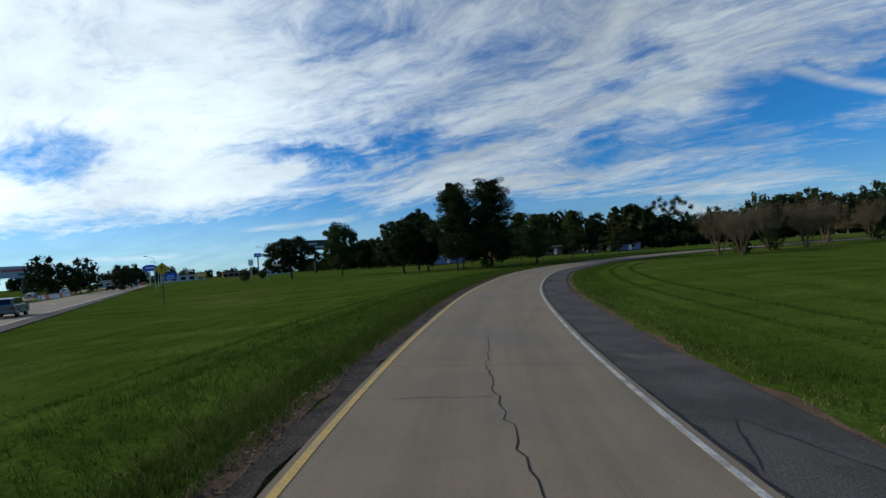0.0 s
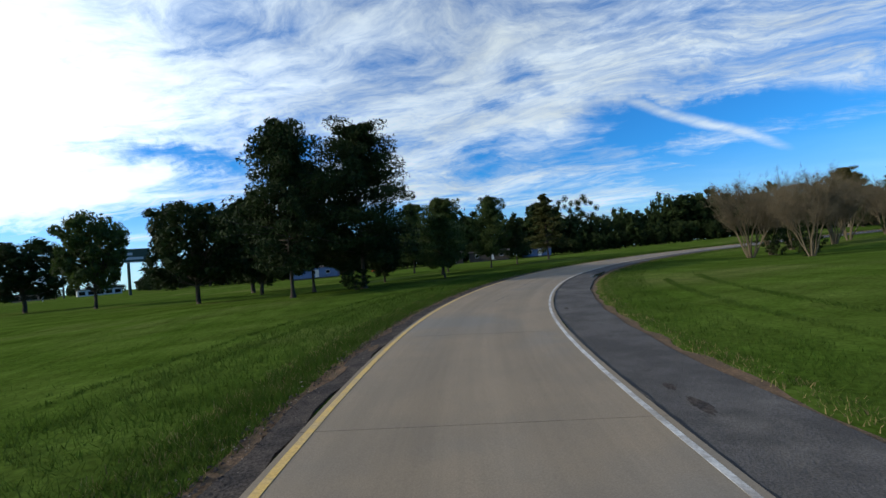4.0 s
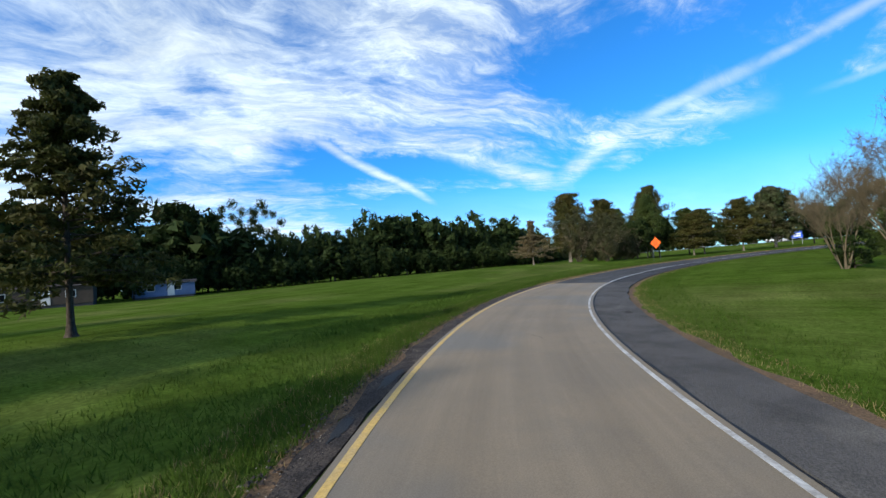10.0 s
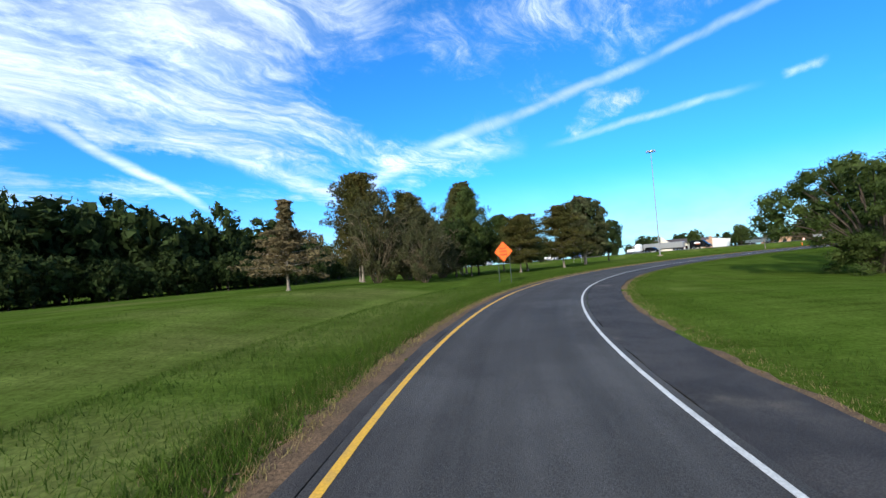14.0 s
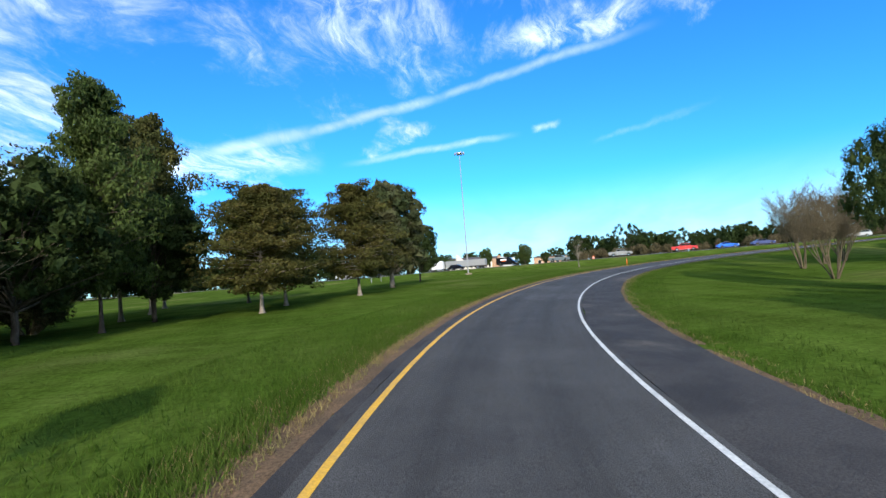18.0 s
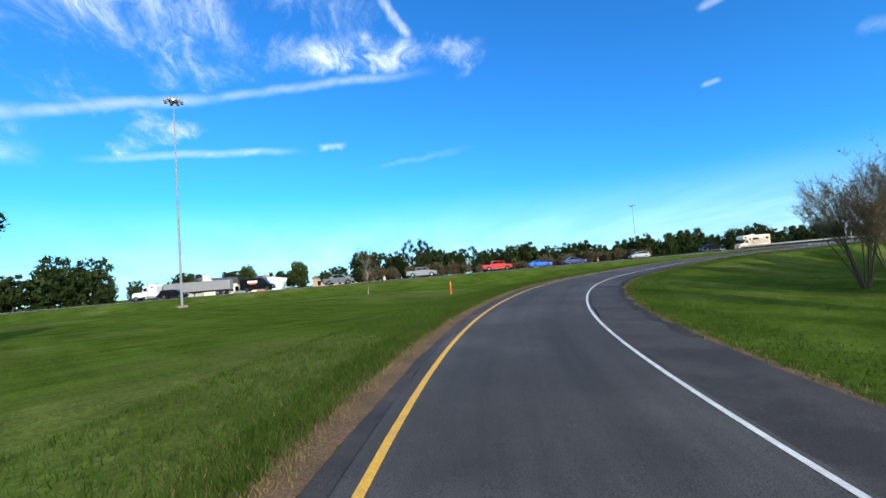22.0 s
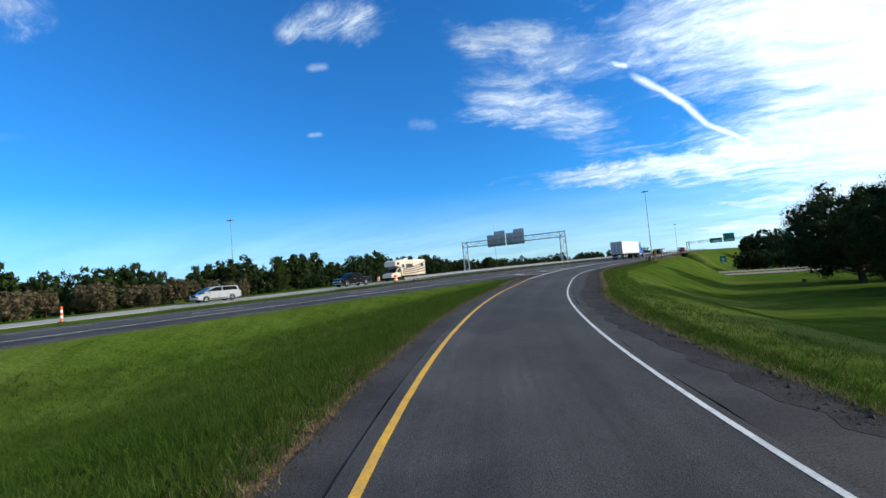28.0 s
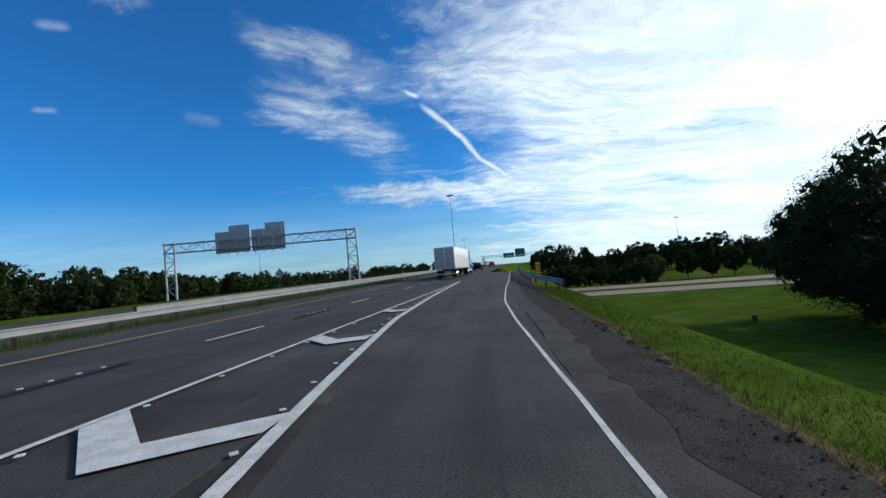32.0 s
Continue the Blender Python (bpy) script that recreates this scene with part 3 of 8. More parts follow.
def ground_z(x, y):
    """The height of the ground at arrays x, y, under roads too."""
    x, y = np.atleast_1d(np.asarray(x, float)), np.atleast_1d(np.asarray(y, float))
    num, den = np.zeros_like(x), np.zeros_like(x)
    for px, py, pz in LAND:
        g = 1 / ((x - px) ** 2 + (y - py) ** 2 + 60.0) ** 1.5
        num += g * pz
        den += g
    base = num / den
    for (mx, my, sc, am) in ((3, 1, 9.0, 0.10), (1, 4, 23.0, 0.16)):
        base = base + am * np.sin(x / sc + my) * np.cos(y / sc * 1.2 + mx)
    # highway A
    ra, na = (x - A0[0]) * AU[0] + (y - A0[1]) * AU[1], (x - A0[0]) * AN[0] + (y - A0[1]) * AN[1]
    da = np.where(na < 0, -na, np.where(na > 30, na - 30, 0))
    wa = sstep(1 - da / 16)
    base = base * (1 - wa) + (a_z(ra) - 0.08) * wa
    # highway B on its embankment, open where A passes below
    rb, nb = (x - B0[0]) * BU[0] + (y - B0[1]) * BU[1], (x - B0[0]) * BN[0] + (y - B0[1]) * BN[1]
    db = np.where(nb < 0, -nb, np.where(nb > 46, nb - 46, 0))
    wb = sstep(1 - db / 15)
    under = sstep((np.maximum(-na, na - 30) - 4) / 9)
    ditch = 0.35 * np.exp(-((nb - 15.5) / 2.5) ** 2)
    base = base * (1 - wb * under) + (b_z(rb, np.clip(nb, 0, 46)) - 0.08 - ditch) * wb * under
    # the ramp
    out = base
    best = np.full(x.shape, 1e9)
    idx = np.zeros(x.shape, int)
    near = np.flatnonzero((x > -60) & (x < 200) & (y > -110) & (y < 130))
    coarse = np.arange(0, len(ramp), 2)
    for lo in range(0, len(near), 20000):
        q = near[lo:lo + 20000]
        d2 = (x[q][:, None] - ramp[coarse, 0]) ** 2 + (y[q][:, None] - ramp[coarse, 1]) ** 2
        k = d2.argmin(1)
        best[q], idx[q] = np.sqrt(d2[np.arange(len(q)), k]), coarse[k]
    d = (x - ramp[idx, 0]) * left[idx, 0] + (y - ramp[idx, 1]) * left[idx, 1]
    edge = np.where(d > 0, 2.9, 4.3)
    wr = sstep(1 - (best - edge) / 13)
    crown = ramp[idx, 2] + BANK * np.clip(d, -5, 4) - 0.07
    res = out * (1 - wr) + crown * wr
    return np.where((na > -0.5) & (na < 30.5), np.minimum(res, np.maximum(a_z(ra) - 0.08, res - 3.0)), res)


def ground_at(x, y):
    return float(ground_z(x, y)[0])


def grid_ground(xs, ys, name, label):
    gx, gy = np.meshgrid(xs, ys)
    co = np.stack([gx.ravel(), gy.ravel(), ground_z(gx.ravel(), gy.ravel())], 1)
    nx, ny = len(xs), len(ys)
    i = (np.arange(ny - 1)[:, None] * nx + np.arange(nx - 1)).ravel()
    polys = np.stack([i, i + 1, i + nx + 1, i + nx], 1)
    me = quick_mesh(name, co, polys, [M["grass"]])
    me.shade_smooth()
    return tagged(new(name, me), label, "ground", kind="structure")


def spaced(lo, a, b, hi, fine_step, grow=1.35):
    """Coordinates that are close together from a to b and ever further apart outside."""
    mid_ = list(np.arange(a, b + fine_step / 2, fine_step))
    up_, dn, st = [], [], fine_step
    while (up_ or mid_)[-1] < hi:
        st *= grow
        up_.append((up_ or mid_)[-1] + st)
    st = fine_step
    while (dn or mid_[:1])[-1] > lo:
        st *= grow
        dn.append((dn or mid_[:1])[-1] - st)
    return np.array(dn[::-1] + mid_ + up_)


grid_ground(spaced(-3500, -130, 330, 3500, 2.0), spaced(-3500, -330, 210, 3500, 2.0), "ground", "mown green grass field with faint tyre tracks")


def ribbon(name, curve, a, b, d0, d1, mat, lift, thick=0.12, step=1.5, ragged=0.0, seed=1):
    """A strip of pavement along a curve function from a to b, between the offsets d0 < d1, with sides."""
    n = max(2, int(abs(b - a) / step) + 1)
    rnd = random.Random(seed)
    vs, fs, sd = [], [], []
    for i, s_ in enumerate(np.linspace(a, b, n)):
        e0 = d0(s_) if callable(d0) else d0
        e1 = d1(s_) if callable(d1) else d1
        r0, r1 = (rnd.uniform(-ragged, ragged) for _ in range(2))
        p, q = curve(s_, e0 + r0, lift), curve(s_, e1 + r1, lift)
        vs += [p, q, p - Vector((0, 0, thick)), q - Vector((0, 0, thick))]
        sd += [(s_, e0 + r0), (s_, e1 + r1)] * 2
        if i:
            o = 4 * i
            fs += [(o - 4, o, o + 1, o - 3), (o - 2, o - 4 + 0, o, o + 2)[::-1], (o - 3, o + 1, o + 3, o - 1)[::-1]]
    fs += [(0, 1, 3, 2), (4 * n - 4, 4 * n - 2, 4 * n - 1, 4 * n - 3)]
    me = mesh_of(name, vs, fs, mat)
    uv = me.uv_layers.new(name="along")
    idx = np.empty(len(me.loops), dtype=np.int32)
    me.loops.foreach_get("vertex_index", idx)
    uv.data.foreach_set("uv", np.array(sd)[idx].ravel().astype(np.float32))
    bm = bmesh.new()
    bm.from_mesh(me)
    bmesh.ops.recalc_face_normals(bm, faces=bm.faces)
    bm.to_mesh(me)
    bm.free()
    return me


JOINT = 118.5          # where concrete gives way to asphalt
road = thing("road", Matrix(), "single-lane curved ramp, tan concrete then grey asphalt", "road", kind="structure")
# concrete slabs, then one asphalt strip
SLAB = 6.1
s_at = JOINT
while s_at > -46:
    a_, b_ = s_at - SLAB + 0.012, s_at
    part("slab", ribbon("slab", on_ramp, a_, b_, -HALF - 0.16, HALF + 0.16, M["concrete"], 0.0, 0.2), road)
    s_at -= SLAB
part("asphalt_lane", ribbon("asphalt_lane", on_ramp, JOINT + 0.01, 395, lambda s_: min(-HALF - 0.16, -right_at(s_) - 0.14), lambda s_: HALF + 0.16 + 1.0 * sstep((s_ - 302) / 12), M["asphalt"], 0.004, 0.2), road)
part("inner_shoulder", ribbon("inner_shoulder", on_ramp, -46, JOINT, -HALF - 1.75, -HALF - 0.175, M["pale_shoulder"], -0.012, 0.2, ragged=0.06), road)
part("inner_shoulder", ribbon("inner_shoulder", on_ramp, JOINT + 0.01, 395, lambda s_: -verge_at(s_), lambda s_: min(-HALF - 0.175, -right_at(s_) - 0.155), M["shoulder"], -0.012, 0.2, ragged=0.05), road)
part("outer_shoulder", ribbon("outer_shoulder", on_ramp, -46, JOINT, HALF + 0.175, HALF + 0.62, M["gravel"], -0.03, 0.2, 0.7, ragged=0.12, seed=2), road)
part("outer_shoulder", ribbon("outer_shoulder", on_ramp, JOINT + 0.01, 312, HALF + 0.175, lambda s_: HALF + 0.44 + 0.2 * sstep((s_ - 205) / 30) + 0.28 * sstep((s_ - 250) / 30) + 0.7 * sstep((s_ - 288) / 16), M["shoulder"], -0.02, 0.2, ragged=0.05, seed=2), road)


def line(name, curve, a, b, mid_d, width, mat, lift=0.006, step=1.5):
    f0 = (lambda s_: mid_d(s_) - width / 2) if callable(mid_d) else mid_d - width / 2
    f1 = (lambda s_: mid_d(s_) + width / 2) if callable(mid_d) else mid_d + width / 2
    return part(name, ribbon(name, curve, a, b, f0, f1, mat, lift, 0.004, step), road)


left_line = lambda s_: half_at(s_) + 0.08 * float(sstep((s_ - 285) / 10))
line("yellow_line", on_ramp, -46, JOINT, half_at, 0.11, M["faded_yellow"])
line("yellow_line", on_ramp, JOINT, 305.6, left_line, 0.115, M["yellow"], 0.010)
line("white_line", on_ramp, -46, JOINT, lambda s_: -half_at(s_), 0.085, M["worn_white"])
line("white_line", on_ramp, JOINT, 395, lambda s_: -right_at(s_), 0.09, M["white"], 0.010)


def strip_poly(name, curve, pts, width, mat, lift, parent, seed=0, rough=0.0):
    """A thin ribbon along a bent line of (s, d) points."""
    rnd = random.Random(seed)
    p = [Vector((a, b, 0)) for a, b in pts]
    fine_ = []
    for a, b in zip(p, p[1:]):
        n = max(1, int((b - a).length / 0.22)) if rough else 1
        for i in range(n):
            fine_.append(a.lerp(b, i / n) + Vector((rnd.gauss(0, rough), rnd.gauss(0, rough), 0)))
    fine_.append(p[-1])
    vs, fs = [], []
    for i, q in enumerate(fine_):
        t_ = (fine_[min(i + 1, len(fine_) - 1)] - fine_[max(i - 1, 0)]).normalized()
        wd = width * (rnd.uniform(0.4, 1.5) if rough else 1) / 2
        nx, ny = -t_.y * wd, t_.x * wd
        vs += [curve(q.x + nx, q.y + ny, lift), curve(q.x - nx, q.y - ny, lift)]
        if i:
            fs.append((2 * i - 2, 2 * i - 1, 2 * i + 1, 2 * i))
    return part(name, mesh_of(name, vs, fs, mat), parent)


for i, (pts_, wd) in enumerate(([[(3.5, -0.35), (6.0, -0.12), (8.0, 0.05), (11.8, 0.1)], 0.020], [[(6.7, 2.1), (6.72, 0.0)], 0.012], [[(13.0, -0.9), (15.5, -1.3)], 0.018], [[(16.2, 1.2), (17.0, 0.2)], 0.012], [[(52.6, 0.11), (54.0, -0.05), (55.2, -0.17)], 0.030], [[(57.5, -0.1), (60.5, -0.1)], 0.018], [[(60.0, -0.2), (63.0, 0.1), (65.5, 0.05)], 0.022], [[(61.5, -1.6), (59.8, -0.9)], 0.022], [[(75.0, 2.0), (74.7, 0.3), (74.4, -0.1), (73.3, -1.2)], 0.018], [[(74.5, 0.0), (76.0, -0.25), (78.4, 0.05)], 0.020], [[(69.0, -1.0), (70.2, -0.4)], 0.012], [[(96.0, -0.5), (96.6, -0.2)], 0.018], [[(122.5, 0.2), (123.6, -0.1), (124.2, -0.5)], 0.018])):
    strip_poly("crack", on_ramp, pts_, wd, M["tar"], 0.003, road, i, 0.03)
# puddle on the shoulder
pd = []
for i in range(24):
    a = 2 * math.pi * i / 24
    k = 1 + 0.22 * math.sin(3 * a + 1) + 0.12 * math.sin(5 * a)
    pd.append(on_ramp(67.0 + 2.6 * math.cos(a) * k, -3.70 + 0.22 * math.sin(a) * k, -0.006))
tagged(new("puddle", mesh_of("puddle", pd, [tuple(range(24))], M["water"])), "shallow puddle of water on the asphalt shoulder", "puddle", kind="structure")
# crumbled joint beside the slabs, and cracks and patches across the old shoulder
crack_rnd = random.Random(12)
strip_poly("joint_crack", on_ramp, [(s_, -HALF - 0.21 + crack_rnd.gauss(0, 0.02)) for s_ in range(-40, 119, 2)], 0.055, M["tar"], -0.006, road, 3, 0.012)
for i in range(16):
    s_ = crack_rnd.uniform(-8, 300)
    d0, d1 = -HALF - 0.3, -HALF - crack_rnd.uniform(0.9, 1.65)
    strip_poly("shoulder_crack", on_ramp, [(s_, d0), (s_ + crack_rnd.gauss(0, 0.4), (d0 + d1) / 2), (s_ + crack_rnd.gauss(0, 0.6), d1)], 0.022, M["tar"], -0.005, road, 40 + i, 0.03)

def patch(s_, d_, ln_, wd_, mat, lift, seed):
    """A ragged patch of another surface lying on the pavement."""
    rnd = random.Random(seed)
    q = [on_ramp(s_ + ln_ / 2 * math.cos(a) * rnd.uniform(0.6, 1.15), d_ + wd_ / 2 * math.sin(a) * rnd.uniform(0.75, 1.1), lift) for a in (i * math.pi / 13 for i in range(26))]
    part("patch", mesh_of("patch", q, [tuple(range(26))], mat), road)


patch(35.3, -HALF - 0.52, 1.5, 0.6, M["gravel"], -0.007, 1)
patch(35.4, -HALF - 0.52, 0.62, 0.26, M["water"], -0.003, 2)
for i in range(12):
    patch(crack_rnd.uniform(0, 112), -HALF - crack_rnd.uniform(0.35, 1.5), crack_rnd.uniform(0.3, 0.8), crack_rnd.uniform(0.1, 0.28), M["gravel"], -0.007, 10 + i)
for i in range(16):
    patch(crack_rnd.uniform(-5, 116), HALF + crack_rnd.uniform(0.3, 0.6), crack_rnd.uniform(0.4, 1.4), crack_rnd.uniform(0.15, 0.3), M["tar" if i % 3 else "dirt"], -0.022, 30 + i)

# pavement of highway B, with its lines, gore chevrons and raised markers
highway_b = thing("highway", Matrix(), "two grey asphalt lanes of a divided highway", "road", kind="structure")
part("asphalt_lanes", ribbon("asphalt_lanes", on_b, -420, 400, lambda b: -1.25 if b < -18 else -1.25 - 2.6 * float(sstep((b + 18) / 14)) * float(sstep((75 - b) / 60)), 9.6, M["asphalt"], -0.012, 0.25, 6.0), highway_b)
part("right_shoulder", ribbon("right_shoulder", on_b, -420, -15, -3.3, -1.26, M["asphalt"], -0.02, 0.2, 1.5, ragged=0.12), highway_b)


def b_line(name, a, b, n, width, mat):
    return part(name, ribbon(name, on_b, a, b, (lambda s_: n(s_) - width / 2) if callable(n) else n - width / 2, (lambda s_: n(s_) + width / 2) if callable(n) else n + width / 2, mat, 0.004, 0.004, 3.0), highway_b)


b_line("white_edge_line", -420, -34, -0.95, 0.10, M["worn_white"])
b_line("white_edge_line", -34, 42, -0.95, 0.12, M["white"])
b_line("yellow_edge_line", -420, 400, 6.3, 0.11, M["faded_yellow"])
for i in range(-24, 26):
    b_line("lane_dash", i * 12.2 - 4.8, i * 12.2 - 1.6, 2.6, 0.11, M["white"])
gore_n = lambda b: float(np.interp(b, (-18.2, -12.6, -7, 0, 3, 6.3, 11.5, 22.4, 42), (-7.95, -6.55, -5.3, -4.1, -3.62, -3.16, -2.45, -1.75, -0.97)))
part("gore_line", ribbon("gore_line", on_b, -16.5, 42, lambda b: gore_n(b) - 0.11, lambda b: gore_n(b) + 0.11, M["white"], 0.02, 0.004, 2.0), highway_b)
for n_ in (-1.85, -2.12):
    b_line("tar_seam", -90, -11, n_, 0.09, M["tar"])
for tip in (-8.6, -0.7, 6.7, 14.35):
    edge, gore = -1.08, gore_n(tip + 1.1) + 0.14
    tip_n = (edge + gore) / 2
    reach = 0.88 * (edge - tip_n)
    q = [on_b(tip + u * reach + v, n_, 0.018) for u, n_ in ((1, edge), (0, tip_n), (1, gore)) for v in (-0.41, 0.41)]
    part("chevron", mesh_of("chevron", q, [(0, 1, 3, 2), (2, 3, 5, 4)], M["white"]), highway_b)
def on_gore(b, n, lift=0.0):
    """The gore's surface, which starts level with the ramp and ends level with the highway."""
    p = on_b(b, n, lift)
    w = float(sstep((b + 19.0) / 8))
    p.z = p.z * w + (ground_at(p.x, p.y) + 0.054) * (1 - w)
    return p


# grassy bank that meets the edge of the highway's shoulder
bank_v, bank_f = [], []
for i, b in enumerate(np.arange(-150, -15, 1.5)):
    for n_, mix in ((-3.45, 0.0), (-4.2, 0.3), (-5.2, 0.75), (-6.4, 1.0)):
        p = on_b(b, n_, -0.045)
        p.z = p.z * (1 - mix) + (ground_at(p.x, p.y) - 0.03 * mix) * mix
        bank_v.append(p)
    if i:
        bank_f += [(4 * i - 4 + j, 4 * i - 3 + j, 4 * i + 1 + j, 4 * i + j) for j in range(3)]
part("grass_bank", mesh_of("grass_bank", bank_v, bank_f, M["grass"], True), highway_b)
part("gore_gravel", ribbon("gore_gravel", on_gore, -17.0, -2.0, lambda b: gore_n(b) + 0.08, lambda b: gore_n(b) + 0.4 + 2.3 * float(sstep((-3.0 - b) / 7)), M["gravel"], -0.018, 0.15, 0.8, ragged=0.14, seed=9), highway_b)
part("gore_apron", ribbon("gore_apron", on_gore, -15.2, 2.0, lambda b: gore_n(b) - 0.3, lambda b: -1.27, M["shoulder"], -0.026, 0.15, 0.8, ragged=0.05, seed=10), highway_b)
marker = Shape().box((-0.05, -0.05, 0), (0.05, 0.05, 0.02), bevel=0.008).mesh("marker", M["white"])
for i in range(22):
    p = on_b(-11.8 + 1.85 * i, -1.2, 0.004)
    part("marker", marker, highway_b, at=Matrix.Translation(p))
for i in range(7):
    for k_ in range(4):
        part("marker", marker, highway_b, at=Matrix.Translation(on_b(-22.3 + 12.2 * i + 0.6 * k_, 2.62, 0.004)))
    b_line("tar_strip", -23.6 + 12.2 * i, -19.6 + 12.2 * i, 2.62, 0.2, M["tar"])
for i in range(24):
    b = -12.5 + 1.5 * i
    part("marker", marker, highway_b, at=Matrix.Translation(on_b(b, gore_n(b) + 0.25, 0.012)))

far_road = thing("far_highway", Matrix(), "opposing lanes of the divided highway, worn concrete", "road", kind="structure")
part("median_soil", ribbon("median_soil", on_b, -16, 330, 8.6, 19.9, M["median_soil"], -0.05, 0.1, 2.0, ragged=0.2, seed=31), far_road)
part("concrete_lanes", ribbon("concrete_lanes", on_b, -420, 6, 20.0, 32.0, M["white_concrete"], -0.03, 0.25, 6.0), far_road)
part("asphalt_lanes", ribbon("asphalt_lanes", on_b, 6.02, 400, 20.0, 32.0, M["asphalt"], -0.03, 0.25, 6.0), far_road)

highway_a = thing("highway", Matrix(), "straight grey highway with a grassy median", "road", kind="structure")
part("near_lanes", ribbon("near_lanes", on_a, -420, 600, 1.4, 11.5, M["concrete"], 0.0, 0.2, 6.0), highway_a)
part("near_shoulder", ribbon("near_shoulder", on_a, -420, 600, 0.0, 1.39, M["shoulder"], -0.01, 0.2, 6.0), highway_a)
part("far_lanes", ribbon("far_lanes", on_a, -420, 600, 18.0, 29.0, M["concrete"], 0.0, 0.2, 6.0), highway_a)
part("white_edge_line", ribbon("white_edge_line", on_a, -420, 600, 1.6, 1.75, M["white"], 0.006, 0.004, 6.0), highway_a)
for i in range(-30, 30):
    part("lane_dash", ribbon("lane_dash", on_a, i * 12.2, i * 12.2 + 3.0, 6.2, 6.32, M["white"], 0.006, 0.004, 3.0), highway_a)

# ---- plants ----


def tubes(paths, n=6):
    """Tapered tubes: a list of (points, radii). Returns vertices and faces as arrays."""
    vs, fs = [], []
    ang = np.arange(n) * 2 * np.pi / n
    for pts_, rad in paths:
        o = len(vs)
        for i, (p, r) in enumerate(zip(pts_, rad)):
            t_ = Vector(pts_[min(i + 1, len(pts_) - 1)]) - Vector(pts_[max(i - 1, 0)])
            q = t_.to_track_quat("Z", "Y").to_matrix()
            for a in ang:
                vs.append(Vector(p) + q @ Vector((math.cos(a) * r, math.sin(a) * r, 0)))
            if i:
                b = o + (i - 1) * n
                fs += [(b + k, b + (k + 1) % n, b + n + (k + 1) % n, b + n + k) for k in range(n)]
    return vs, fs


def unit_rows(a):
    return a / np.linalg.norm(a, axis=1, keepdims=True)


def leaf_cloud(centres, radii, per, size, rng, flat=0.6, slim=0.4, droop=0.0):
    """Leaves, one pointed triangle each, thick on the outside of each clump and facing outwards."""
    c = np.repeat(np.array(centres, float), per, axis=0)
    r = np.repeat(np.array(radii, float), per)
    n = len(c)
    d = unit_rows(rng.normal(size=(n, 3)))
    p = c + d * (r * (0.45 + 0.62 * np.sqrt(rng.random(n))))[:, None] * np.array((1, 1, flat))
    q = unit_rows(d + rng.normal(size=(n, 3)) * 0.8)
    u = np.cross(q, rng.normal(size=(n, 3)))
    u[:, 2] -= droop
    u = unit_rows(u)
    v = unit_rows(np.cross(q, u))
    s_ = (size * rng.uniform(0.6, 1.5, n))[:, None]
    return np.stack([p - u * s_ * 0.8 - v * s_ * slim, p - u * s_ * 0.5 + v * s_ * slim, p + u * s_ * 1.25], 1).reshape(-1, 3)


def twig_hearts(centres, radii, rng, size=0.7, flat=0.8, per=30):
    """The dense heart of each clump: coarser leaves in all directions, through which little light comes."""
    c, r = np.repeat(np.array(centres, float), per, axis=0), np.repeat(np.array(radii, float), per)
    n = len(c)
    d = unit_rows(rng.normal(size=(n, 3)))
    p = c + d * (r * size * 1.1 * rng.random(n) ** 0.45)[:, None] * np.array((1, 1, flat))
    u = unit_rows(rng.normal(size=(n, 3)))
    v = unit_rows(np.cross(unit_rows(d + rng.normal(size=(n, 3)) * 0.5), u))
    u = unit_rows(np.cross(v, d + rng.normal(size=(n, 3)) * 0.4))
    s_ = (np.minimum(r * size * (0.55 if per > 12 else 0.75), 0.32 if per > 12 else 0.62) * rng.uniform(0.6, 1.3, n))[:, None]
    v_ = np.stack([p - u * s_ - v * s_ * 0.6, p - u * s_ * 0.5 + v * s_ * 0.7, p + u * s_ * 1.1], 1).reshape(-1, 3)
    return v_, np.arange(3 * n).reshape(-1, 3)


def crown_mesh(leaf, heart=None):
    """Leaves and hearts in one pair of arrays."""
    po = np.arange(len(leaf)).reshape(-1, 3)
    if heart is None:
        return leaf, po
    return np.vstack([leaf, heart[0]]), np.vstack([po, heart[1] + len(leaf)])


